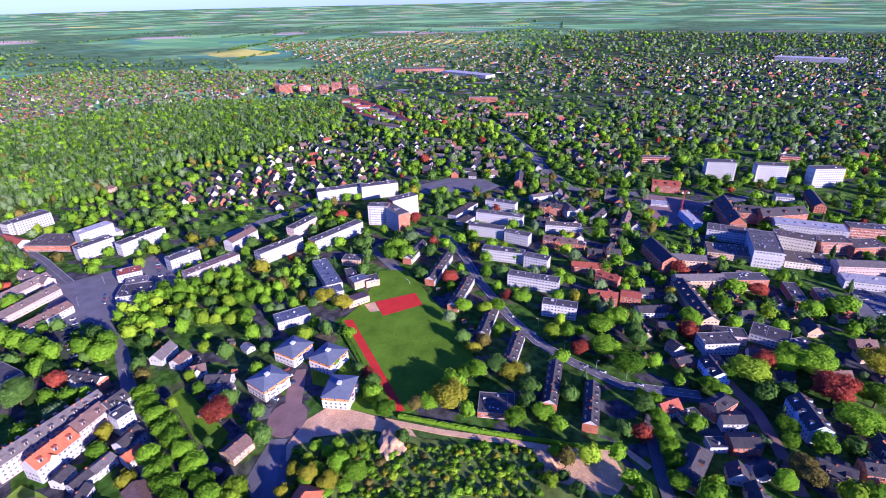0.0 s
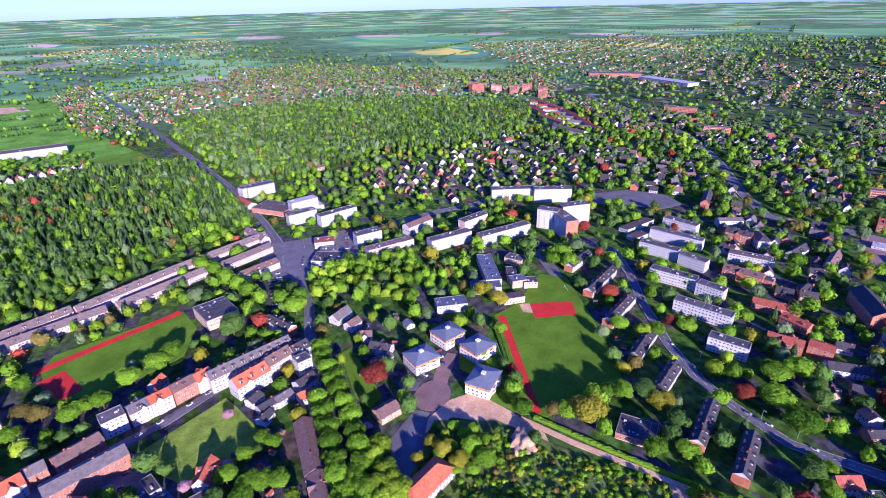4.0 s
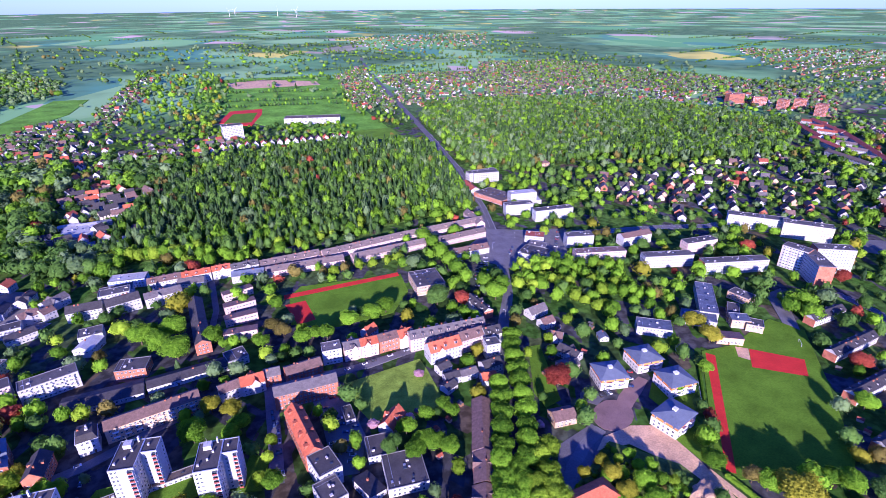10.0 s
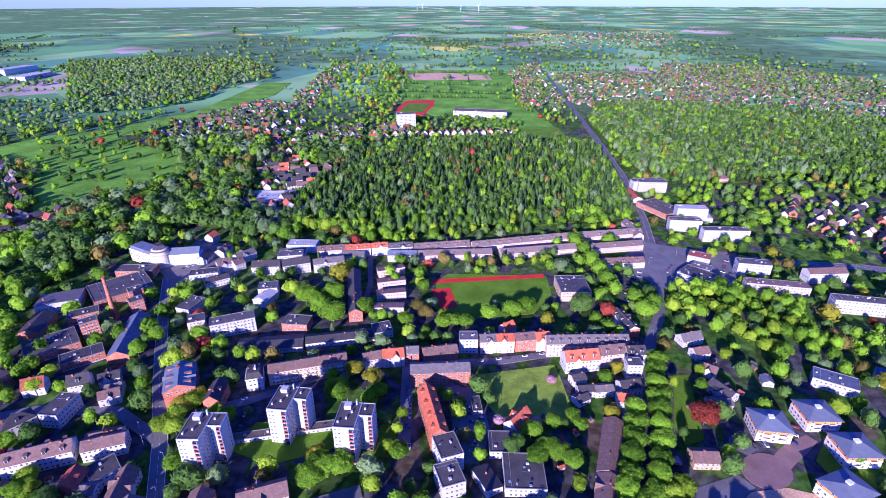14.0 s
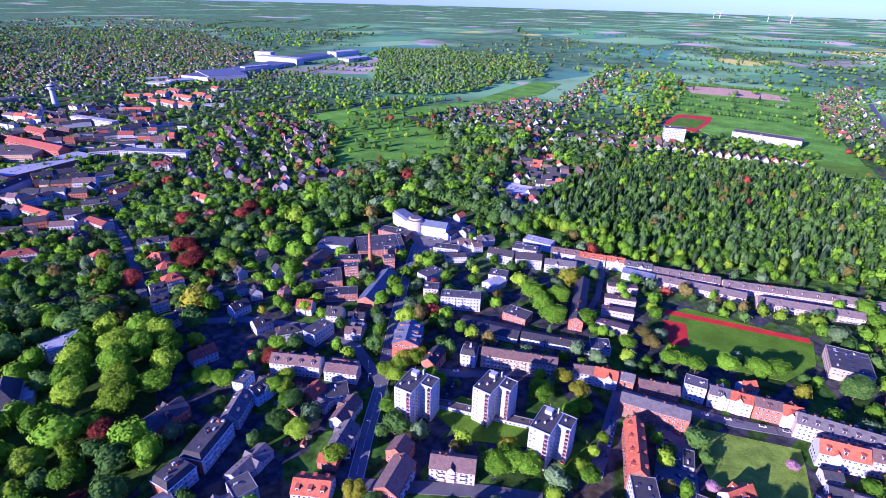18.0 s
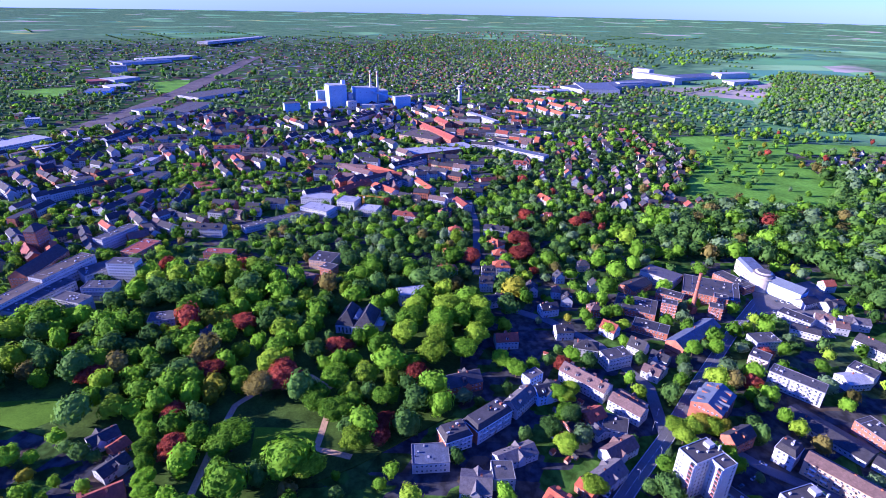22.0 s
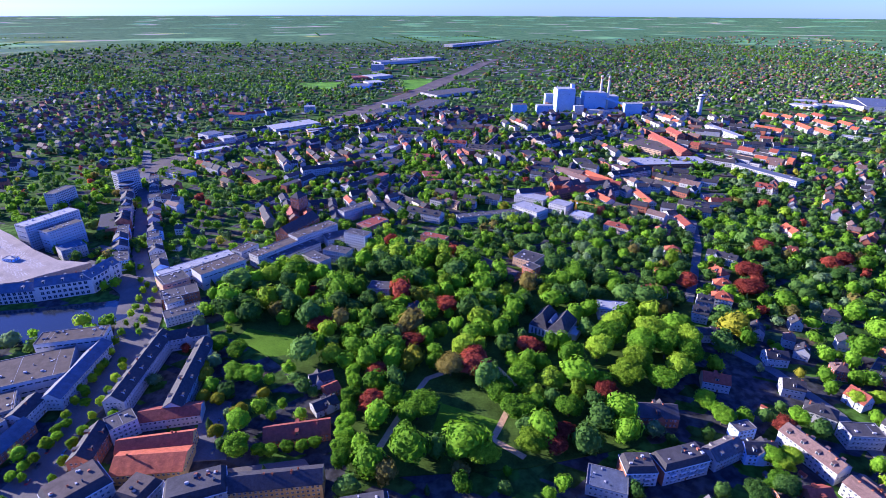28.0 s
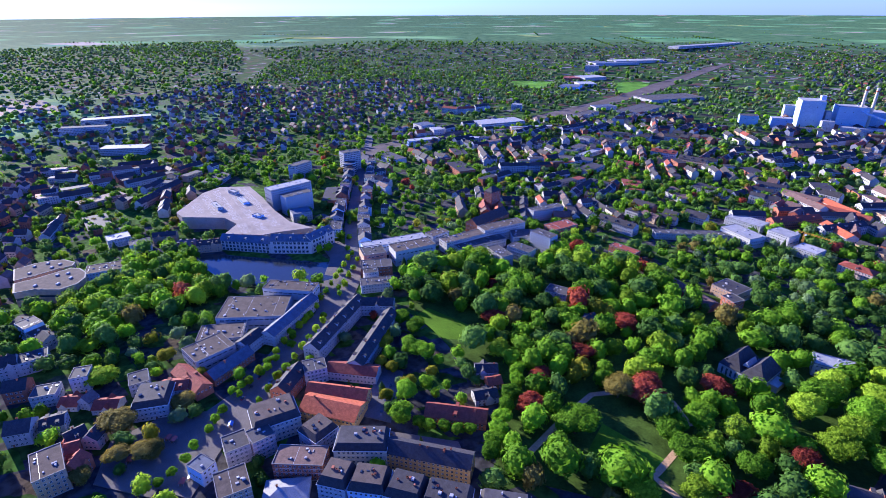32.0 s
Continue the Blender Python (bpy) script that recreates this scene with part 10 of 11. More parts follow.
tree(122.6, 385.5, 17, 8.5, "green")
tree(135.4, 375.7, 17, 8.5, "green")
tree(125.6, 362.9, 17, 8.5, "green")
tree(74.6, 366.4, 17, 11, "deep")
tree(95.1, 359.8, 14, 7, "copper")
tree(130.7, 244.6, 15, 9.5, "copper")
tree(30.2, 364.8, 14, 9, "green")
tree(19.0, 356.7, 14, 9, "green")
tree(-0.7, 351.0, 14, 9, "green")
tree(-18.7, 440.2, 12, 6, "bud")
tree(1.1, 445.5, 12, 6, "bud")
tree(-51.4, 348.4, 12, 6, "bud")
tree(-59.8, 357.4, 12, 6, "bud")
tree(-8.4, 440.4, 13, 5.5, "lime")
tree(15.5, 446.9, 13, 5.5, "lime")
tree(28.9, 447.4, 13, 5.5, "lime")
tree(54.6, 454.4, 13, 5.5, "lime")
tree(42.9, 450.4, 13, 5.5, "lime")
tree(-35.9, 334.8, 13, 7.5, "green")
tree(-18.7, 336.8, 13, 7.5, "green")
tree(-28.9, 338.6, 13, 7.5, "green")
tree(-138.0, 405.1, 20, 12, "yellow")
tree(-156.1, 362.4, 18, 10, "green")
tree(-140.7, 350.3, 18, 10, "green")
tree(-125.5, 337.2, 18, 10, "green")
tree(-133.3, 368.3, 18, 10, "green")
tree(-102.4, 351.1, 15, 8.5, "green")
tree(-66.9, 338.4, 12, 6.5, "green")
tree(-86.1, 405.0, 12, 6.5, "green")
tree(-94.1, 419.2, 12, 6.5, "green")
tree(-65.9, 417.9, 12, 6.5, "green")
tree(-59.1, 394.3, 12, 6.5, "green")
tree(142.7, 288.9, 12, 3.5, "lime")
tree(263.1, 264.8, 13, 9, "yellow")
tree(27.1, 206.2, 12, 7, "green")
tree(31.5, 211.3, 12, 7, "green")
tree(38.2, 211.4, 12, 7, "green")
tree(24.4, 225.2, 12, 7, "green")
tree(46.4, 204.3, 12, 7, "green")
tree(54.4, 233.7, 11, 5, "green")
tree(50.7, 240.2, 11, 5, "green")
tree(38.3, 233.7, 11, 5, "green")
tree(6.1, 234.8, 6, 3.5, "blossom")
tree(27.9, 235.2, 6, 3.5, "blossom")
tree(41.8, 276.0, 6, 3.5, "blossom")
tree(103.5, 210.9, 6, 3.5, "blossom")
tree(-92.2, 271.9, 13, 7, "yellow")
tree(-78.7, 265.0, 13, 7, "yellow")
tree(-72.7, 251.1, 13, 6, "green")
tree(-99.7, 250.7, 13, 6, "green")
tree(-76.5, 243.2, 13, 6, "green")
tree(-53.6, 233.2, 10, 4, "lime")
tree(-54.6, 221.0, 10, 4, "lime")
tree(-58.3, 206.8, 10, 4, "lime")
tree(-51.0, 203.5, 12, 7, "green")
tree(127.2, 166.2, 11, 6, "yellow")
tree(128.3, 154.1, 11, 6, "yellow")
tree(138.4, 274.5, 11, 5, "green")
tree(85.9, 171.5, 11, 5, "green")
tree(94.9, 176.6, 11, 5, "green")
tree(140.3, 156.9, 13, 6, "green")
tree(139.6, 145.7, 13, 6, "green")
tree(15.6, 212.5, 15, 4, "deep")
tree(11.8, 209.3, 15, 4, "deep")
tree(212.6, 132.0, 17, 13, "yellow")
tree(184.4, 161.4, 13, 7, "green")
tree(203.1, 141.4, 13, 7, "green")
tree(217.6, 91.4, 13, 7, "green")
tree(230.3, 79.1, 13, 7, "green")
tree(245.2, 131.4, 13, 7, "green")
tree(198.6, 147.6, 11, 5, "bud")
tree(255.5, 122.1, 13, 8, "deep")
tree(254.9, 111.6, 13, 8, "yellow")
tree(235.6, 233.9, 10, 5, "green")
tree(203.5, 220.0, 10, 5, "green")
tree(309.7, 66.3, 16, 10, "green")
tree(300.0, 48.5, 16, 10, "green")
tree(334.6, 78.7, 16, 10, "green")
tree(349.9, 70.5, 16, 10, "green")
tree(329.1, 49.0, 16, 7, "deep")
tree(264.5, 30.2, 16, 7, "deep")
tree(337.6, 55.0, 16, 7, "deep")
tree(377.2, 22.8, 15, 9, "green")
tree(412.9, 4.7, 15, 9, "green")
tree(446.4, 0.1, 15, 9, "green")
tree(332.9, -20.6, 16, 12, "lime")
tree(346.2, -27.9, 15, 8, "copper")
tree(351.7, -37.3, 15, 9, "green")
tree(364.0, -40.1, 15, 9, "green")
tree(333.6, -65.0, 20, 13, "copper")
tree(312.8, -75.8, 17, 12, "green")
tree(359.0, -54.8, 17, 12, "green")
tree(341.8, -86.5, 17, 12, "green")
tree(381.9, -91.1, 17, 13, "yellow")
tree(376.5, -57.7, 15, 9, "green")
tree(451.4, -69.4, 15, 9, "green")
tree(438.1, -54.8, 15, 9, "green")
tree(460.6, -76.9, 15, 9, "green")
tree(450.0, -17.0, 14, 8, "copper")
tree(259.0, -51.8, 14, 9, "bud")
tree(307.9, 0.4, 11, 6, "green")
tree(304.6, -6.4, 11, 6, "green")
tree(274.9, 25.6, 11, 6, "green")
tree(260.3, 20.6, 11, 6, "green")
tree(250.5, 15.8, 11, 6, "green")
tree(240.7, 10.6, 11, 6, "green")
tree(231.8, 6.1, 11, 6, "green")
tree(220.4, 3.0, 11, 6, "green")
tree(289.8, -42.6, 12, 6, "green")
tree(247.3, -42.5, 12, 6, "green")
tree(278.6, -44.2, 12, 6, "green")
tree(324.1, -9.0, 12, 6, "green")
tree(375.1, 291.6, 15, 9, "green")
tree(363.6, 273.0, 15, 9, "green")
tree(355.5, 287.2, 15, 9, "green")
tree(365.9, 323.7, 14, 8, "deep")
tree(356.4, 326.8, 14, 8, "deep")
tree(440.5, 316.6, 13, 7, "copper")
tree(406.4, 394.1, 13, 7, "copper")
tree(342.5, 212.7, 13, 7, "copper")
tree(301.0, 81.9, 13, 7, "copper")
tree(367.6, 296.5, 13, 7, "green")
tree(308.5, 178.7, 13, 7, "green")
tree(322.0, 155.6, 13, 7, "green")
tree(344.0, 143.7, 13, 7, "green")
tree(424.3, 159.8, 13, 7, "green")
tree(412.5, 180.4, 13, 7, "green")
tree(430.5, 102.9, 13, 7, "green")
tree(475.8, 94.7, 13, 7, "green")
tree(423.0, 212.7, 13, 7, "green")
tree(263.8, 284.6, 14, 9, "yellow")
tree(272.8, 374.1, 14, 9, "yellow")
WOODLAND["yellow"].append((280.8, 486.9, 14, 9))
WOODLAND["lime"].append((219.5, 480.2, 13, 7))
WOODLAND["lime"].append((244.5, 498.3, 13, 7))
tree(446.5, 145.8, 13, 7, "lime")
tree(313.8, 161.4, 13, 7, "lime")
tree(143.4, 177.3, 8, 4, "green")
tree(143.6, 169.1, 8, 4, "green")
tree(151.4, 167.9, 8, 4, "green")
tree(150.1, 158.4, 8, 4, "green")
tree(132.0, 166.2, 8, 4, "green")
tree(133.9, 156.0, 8, 4, "green")
tree(123.7, 166.0, 8, 4, "green")
tree(123.9, 152.4, 8, 4, "green")
tree(131.7, 146.2, 8, 4, "green")
tree(135.5, 176.0, 7, 3.5, "lime")
tree(141.4, 158.9, 7, 3.5, "lime")
tree(156.8, 156.1, 7, 3.5, "lime")
tree(125.5, 176.0, 9, 4, "yellow")
tree(112.5, 170.4, 9, 4, "yellow")
tree(-473.9, 247.7, 18, 12, "copper")
tree(-440.0, 232.8, 18, 12, "copper")
tree(-537.9, 289.9, 16, 10, "copper")
tree(-508.6, 356.0, 16, 10, "copper")
tree(-498.8, 338.3, 16, 10, "copper")
tree(-451.5, 183.8, 16, 10, "copper")
tree(-291.5, 75.8, 15, 9, "copper")
tree(-341.8, 30.2, 15, 9, "copper")
tree(-313.5, -10.2, 18, 13, "copper")
tree(-246.5, 37.9, 13, 8, "copper")
tree(-269.2, 178.7, 13, 8, "copper")
tree(-275.9, 144.5, 13, 7, "green")
tree(-289.5, 139.9, 13, 7, "green")
tree(-244.2, 158.6, 13, 7, "green")
tree(-225.9, 152.9, 13, 7, "green")
tree(-320.0, 251.1, 13, 7, "green")
tree(-318.6, 259.8, 13, 7, "green")
tree(-328.8, 279.7, 13, 7, "green")
tree(-240.8, 163.0, 12, 6, "lime")
tree(-246.4, 170.2, 12, 6, "lime")
tree(-299.6, 239.2, 12, 6, "lime")
tree(-299.7, 252.2, 12, 6, "lime")
tree(-250.6, 298.5, 14, 7, "green")
tree(-254.7, 281.1, 14, 7, "green")
tree(-264.8, 312.2, 14, 7, "green")
tree(-265.8, 333.7, 14, 7, "green")
tree(-204.1, 139.1, 13, 7, "lime")
tree(-173.7, 138.0, 13, 7, "lime")
tree(-191.3, 219.1, 13, 7, "lime")
tree(-186.8, 232.2, 13, 7, "lime")
tree(-194.8, 211.3, 13, 7, "lime")
tree(-186.9, 210.8, 13, 7, "lime")
tree(-148.6, 126.0, 12, 7, "yellow")
tree(-191.5, 228.6, 12, 7, "yellow")
tree(-186.4, 238.1, 12, 7, "yellow")
tree(-277.3, 190.6, 13, 7, "green")
tree(-283.1, 302.6, 13, 7, "green")
tree(-292.0, 358.5, 13, 7, "green")
tree(-217.8, 137.3, 15, 7, "deep")
tree(-222.2, 154.6, 15, 7, "deep")
tree(-302.8, 41.0, 15, 7, "deep")
tree(-100.8, 252.5, 14, 8, "green")
tree(-98.6, 247.8, 14, 8, "green")
tree(-95.0, 181.4, 14, 8, "green")
tree(-88.6, 187.6, 14, 8, "green")
tree(-80.5, 190.6, 14, 8, "green")
tree(-92.6, 188.8, 14, 8, "green")
tree(-395.8, -33.2, 15, 10, "copper")
tree(-338.1, -56.1, 15, 10, "copper")
tree(-357.7, -129.4, 15, 9, "copper")
tree(-325.4, -7.8, 15, 9, "copper")
tree(-338.2, 33.7, 15, 9, "copper")
tree(-273.1, -73.6, 15, 9, "copper")
tree(-305.3, -75.9, 13, 8, "copper")
tree(-255.7, 44.5, 13, 8, "copper")
tree(-316.1, 71.1, 9, 5, "copper")
tree(-311.3, -25.4, 18, 11, "bud")
tree(-267.4, -43.8, 18, 13, "green")
tree(-304.4, 24.1, 17, 10, "green")
tree(-287.3, 8.5, 17, 10, "green")
tree(-271.7, 18.5, 17, 10, "green")
tree(-276.1, 50.7, 17, 10, "green")
tree(-302.4, 43.2, 16, 9, "lime")
tree(-233.6, -2.5, 16, 9, "lime")
tree(-245.0, 24.9, 16, 9, "lime")
tree(-290.0, -88.2, 15, 6, "green")
tree(-276.8, -87.2, 15, 6, "green")
tree(-264.1, -86.8, 15, 6, "green")
tree(-253.6, -85.9, 15, 6, "green")
tree(-243.8, -84.3, 15, 6, "green")
tree(-234.3, -83.5, 15, 6, "green")
tree(-225.6, -82.1, 15, 6, "green")
tree(-300.5, -91.5, 15, 6, "green")
tree(-273.2, -263.6, 7, 3.2, "green")
tree(-264.5, -257.6, 7, 3.2, "green")
tree(-245.7, -256.2, 7, 3.2, "green")
tree(-235.3, -254.2, 7, 3.2, "green")
tree(-228.8, -253.9, 7, 3.2, "green")
tree(-218.8, -256.0, 7, 3.2, "green")
tree(-212.3, -256.7, 7, 3.2, "green")
tree(-189.3, -249.7, 7, 3.2, "green")
tree(-181.3, -247.4, 7, 3.2, "green")
tree(-173.6, -243.9, 7, 3.2, "green")
tree(-160.4, -241.6, 7, 3.2, "green")
tree(-151.0, -237.6, 7, 3.2, "green")
tree(-141.0, -236.7, 7, 3.2, "green")
tree(-132.9, -237.4, 7, 3.2, "green")
tree(-205.7, -258.0, 7, 3.2, "green")
tree(-277.7, -272.7, 7, 3.2, "green")
tree(-296.0, -270.9, 7, 3.2, "green")
tree(-304.7, -272.0, 7, 3.2, "green")
WOODLAND["green"].append((-428.7, -320.6, 7, 3.2))
WOODLAND["green"].append((-454.5, -336.0, 7, 3.2))
tree(-411.3, -308.8, 7, 3.2, "green")
tree(-353.6, -278.6, 7, 3.2, "green")
tree(-364.6, -280.1, 7, 3.2, "green")
tree(-309.1, -261.3, 7, 3.2, "green")
tree(-176.4, -347.0, 13, 10, "lime")
tree(-197.2, -392.2, 13, 10, "lime")
tree(-175.5, -383.2, 13, 8, "deep")
tree(-168.0, -398.1, 13, 8, "deep")
tree(-151.8, -296.6, 13, 12, "bud")
tree(-182.5, -276.3, 11, 7, "bud")
tree(-134.9, -273.8, 11, 7, "bud")
tree(-146.5, -258.5, 11, 7, "bud")
tree(-117.1, -277.4, 11, 7, "bud")
tree(-142.9, -261.9, 11, 7, "bud")
tree(-212.5, -328.1, 11, 7, "yellow")
tree(-224.9, -359.5, 11, 7, "yellow")
tree(-294.5, -193.8, 11, 7, "yellow")
tree(-303.5, -201.6, 11, 7, "yellow")
tree(-353.4, -321.9, 14, 7, "lime")
tree(-336.6, -350.7, 9, 4, "green")
tree(-331.5, -362.8, 9, 4, "green")
tree(-319.0, -384.5, 9, 4, "green")
tree(-243.5, -161.7, 10, 5, "yellow")
tree(-273.3, -183.7, 10, 5, "yellow")
tree(-270.8, -173.0, 10, 5, "yellow")
tree(-261.8, -154.8, 10, 5, "yellow")
tree(-231.7, -142.7, 14, 8, "green")
tree(-251.0, -151.1, 14, 8, "green")
tree(-294.9, -167.6, 14, 8, "green")
tree(-295.0, -158.4, 14, 8, "green")
tree(-296.5, -173.1, 14, 8, "green")
tree(-231.9, -131.2, 9, 4.5, "green")
tree(-232.2, -124.4, 9, 4.5, "green")
tree(-234.8, -115.5, 9, 4.5, "green")
tree(-236.1, -107.5, 9, 4.5, "green")
tree(-239.5, -100.7, 9, 4.5, "green")
tree(-377.0, -233.3, 13, 8, "green")
tree(-329.3, -198.3, 13, 8, "green")
tree(-322.6, -182.0, 13, 8, "green")
tree(-455.8, -199.7, 13, 8, "green")
tree(-457.6, -213.0, 13, 8, "green")
WOODLAND["green"].append((-496.5, -213.6, 13, 8))
tree(-470.6, -199.6, 13, 8, "green")
tree(-406.7, -193.2, 12, 7, "copper")
tree(-412.4, -150.6, 12, 7, "copper")

# a ring of very large limes at the edge of the park
for x, y, h, r, kind in ((-335, 80, 23, 11.5, "lime"), (-352, 90, 24, 12, "green"), (-370, 100, 23, 11, "lime"), (-386, 112, 22, 10.5, "green"), (-392, 132, 21, 10.5, "lime"), (-372, 146, 22, 11, "green"), (-352, 150, 22, 11, "lime"), (-334, 143, 22, 11, "green"),
                        (-316, 132, 22, 11, "lime"), (-304, 114, 22, 11, "green"), (-308, 94, 23, 11.5, "lime"), (-322, 104, 25, 12, "lime"), (-341, 112, 26, 12.5, "green"), (-360, 122, 25, 12, "lime"), (-342, 130, 25, 12, "green")):
    tree(x, y, h, r, kind)


# ---- woods, parks and gardens ----
MIX = {"green": 6, "lime": 1.2, "deep": 5, "willow": 1.5, "yellow": 0.4, "bud": 0.6, "copper": 0.2}
PARK = {"green": 8, "lime": 1.8, "deep": 5, "yellow": 0.5, "bud": 0.5, "copper": 0.1}
GARDEN = {"green": 6, "lime": 1.2, "deep": 5, "willow": 1.5, "yellow": 0.3, "bud": 0.6, "copper": 0.3, "fir": 0.8}
DARKWOOD = {"deep": 7, "fir": 7, "green": 3, "willow": 1, "bud": 0.4, "copper": 0.05}
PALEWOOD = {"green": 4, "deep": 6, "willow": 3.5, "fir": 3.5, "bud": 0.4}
# far groves lean on the haze-paled leaves
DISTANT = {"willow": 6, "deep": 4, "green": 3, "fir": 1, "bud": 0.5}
BRIGHT = {"green": 6, "lime": 4, "deep": 0.6}
grove(30, BRIGHT, 11, 15, (160.8, 413.0), (197.3, 420.2), (218.6, 432.9), (264.1, 413.4), (260.4, 386.1), (243.3, 386.3), (208.2, 392.4), (186.2, 398.1), (158.0, 402.0), gap=0.5, broad=(0.42, 0.55), things=True)
grove(14, BRIGHT, 11, 14, (207.3, 379.5), (232.9, 384.2), (252.4, 374.6), (253.6, 342.7), (237.9, 314.8), (224.3, 333.0), (214.8, 349.2), gap=0.55, broad=(0.42, 0.55), things=True)
grove(34, BRIGHT, 10, 14, (148.0, 393.4), (185.0, 388.3), (208.6, 348.1), (222.1, 316.7), (202.7, 300.4), (189.5, 322.8), (180.2, 365.7), (163.8, 369.4), (137.5, 361.4), (127.9, 362.3), gap=0.5, broad=(0.42, 0.55))
grove(16, {"deep": 2, "green": 3, "bud": 1}, 11, 15, (273.6, 381.0), (289.7, 364.5), (267.5, 309.2), (249.8, 294.5), (243.4, 314.1), (255.7, 348.8), gap=0.6)
grove(40, PARK, 15, 23, (-378.2, -211.2), (-451.7, -150.0), (-400.4, -58.4), (-375.2, 5.3), (-343.3, 60.2), (-259.9, 48.9), (-231.3, -1.0), (-212.9, -63.7), (-249.0, -85.9), (-317.9, -96.6), (-311.6, -147.9), gap=0.62)
grove(120, PARK, 15, 21, (-186.1, -488.6), (-214.3, -495.3), (-247.5, -474.6), (-280.0, -503.7), (-326.5, -511.3), (-356.3, -474.5), (-313.7, -394.1), (-331.0, -380.6), (-298.3, -364.6), (-275.0, -372.2), (-243.8, -380.5), (-222.4, -372.0), (-193.5, -387.1), (-172.0, -421.7), (-146.3, -413.1), gap=0.52, broad=(0.42, 0.55))
# bright limes at the corner of the dark wood
for k in range(13):
    x, y, r = -229.8 + 96.6 * k / 12, 516.0 + k % 3 * 2, 6.8 + k % 3 * 0.5
    WOODLAND[("green", "lime", "green", "lime", "lime")[k % 5]].append((x, y, 15 + k * 5 % 4, r))
    TREE_CELLS.setdefault((int(x // 12), int(y // 12)), []).append((x, y, r + 3))
# houses in rows
WHITES = {"white": 3, "cream": 1, "brick": 3, "tan": 2, "pink": 1, "grey": 1.5}
TOWN = {"white": 5, "cream": 1, "brick": 4, "tan": 2, "grey": 4}
VILLAGE = {"white": 8, "cream": 1.5, "brick": 1}
BRICKS = {"brick": 4, "white": 4, "tan": 2, "pink": 1}
ROOFMIX = {"dark": 14, "tar": 3, "brown": 3, "rust": 1.0, "red": 0.4}
# far houses: whites and reds cut back, muted in colour as haze would
FARWALLS = {"white": 2, "tan": 3, "brick": 3, "grey": 4, "cream": 0.6}
FARROOFS = {"dark": 8, "brown": 5, "rust": 2, "grey": 1.5}
DARKS = {"dark": 9, "brown": 3, "grey": 1, "rust": 0.7}
REDS = {"red": 0.6, "rust": 3, "brown": 5, "dark": 7, "grey": 1}
suburb(150, 60, ((357.2, 660.7), (484.6, 661.5), (726.8, 703.7), (709.5, 557.0), (600.7, 448.3), (538.7, 427.1), (451.7, 469.1), (386.0, 450.7), (346.3, 596.0)), WHITES, DARKS, "white family house with a dark pitched roof", things=True)
suburb(60, 30, ((725.3, 569.0), (786.8, 410.9), (721.0, 318.0), (623.9, 307.5), (571.4, 403.0), (620.1, 472.9)), WHITES, DARKS, "white family house with a dark pitched roof", things=True)
suburb(60, 40, ((889.1, 345.3), (997.7, 281.8), (710.5, 139.8), (680.9, 169.1), (690.9, 227.1)), BRICKS, REDS, "brick family house with a red pitched roof", things=True)
suburb(40, 20, ((719.3, 289.7), (634.2, 206.7), (654.4, 126.2), (458.2, 84.0), (449.7, 146.3), (499.4, 200.0)), BRICKS, DARKS, "town house with a dark pitched roof", things=True)
suburb(60, 25, ((401.6, 79.1), (489.0, 30.6), (471.7, -41.2), (468.7, -103.7), (359.5, -94.2), (335.9, -44.4), (294.2, 15.2), (314.3, 47.9)), BRICKS, DARKS, "town house with a dark pitched roof", things=True, pitch=20)
suburb(40, 25, ((290.6, 21.2), (329.9, -44.6), (324.7, -91.2), (261.0, -85.7), (216.3, -11.8)), BRICKS, DARKS, "brick house with a dark pitched roof", things=True, pitch=22, streets=34)
suburb(500, 35, ((1068.8, 921.5), (1129.2, 532.9), (1007.3, 263.2), (886.8, 349.7), (905.2, 461.2), (892.9, 596.1)), FARWALLS, FARROOFS, "distant rows of houses with red and brown roofs")
suburb(450, 15, ((1270.2, 326.0), (1448.7, -189.0), (1058.5, -211.2), (922.8, -86.2), (952.2, 98.1), (950.9, 227.0)), FARWALLS, FARROOFS, "distant rows of brick houses with red roofs", pitch=20)
suburb(700, 10, ((671.7, 2237.0), (1018.6, 2201.0), (1440.0, 1232.8), (1075.3, 908.0), (893.6, 1188.7), (921.6, 1444.2), (590.4, 1464.4), (441.6, 1613.5)), FARWALLS, FARROOFS, "distant settlement of red-roofed houses", pitch=20)
suburb(900, 20, ((2137.6, 2513.1), (3248.1, 1966.2), (2346.6, 977.9), (1589.9, 247.7), (1291.9, 457.0), (1507.9, 1188.5), (1612.1, 1611.2)), FARWALLS, FARROOFS, "far town of small houses among trees", pitch=34, streets=55)
suburb(500, 40, ((1978.9, 710.4), (2816.3, -308.1), (1635.8, -259.4), (1368.5, 208.0)), FARWALLS, FARROOFS, "far allotment huts and small houses", pitch=30, streets=45)
suburb(150, 20, ((-653.4, 956.5), (-649.9, 1067.1), (-614.8, 1164.7), (-568.7, 1302.2), (-500.4, 1265.8), (-427.2, 1027.6), (-346.3, 916.4), (-366.9, 888.8), (-425.0, 936.5), (-507.7, 915.4), (-598.3, 914.9)), VILLAGE, REDS, "settlement of white houses with red roofs", pitch=18, streets=28, h=(4.2, 6.2))
suburb(60, 30, ((-367.2, 980.6), (-173.7, 1084.6), (-157.3, 938.1), (-320.1, 896.8)), VILLAGE, REDS, "settlement of white houses with red roofs", pitch=18, streets=28, h=(4.2, 6.2))
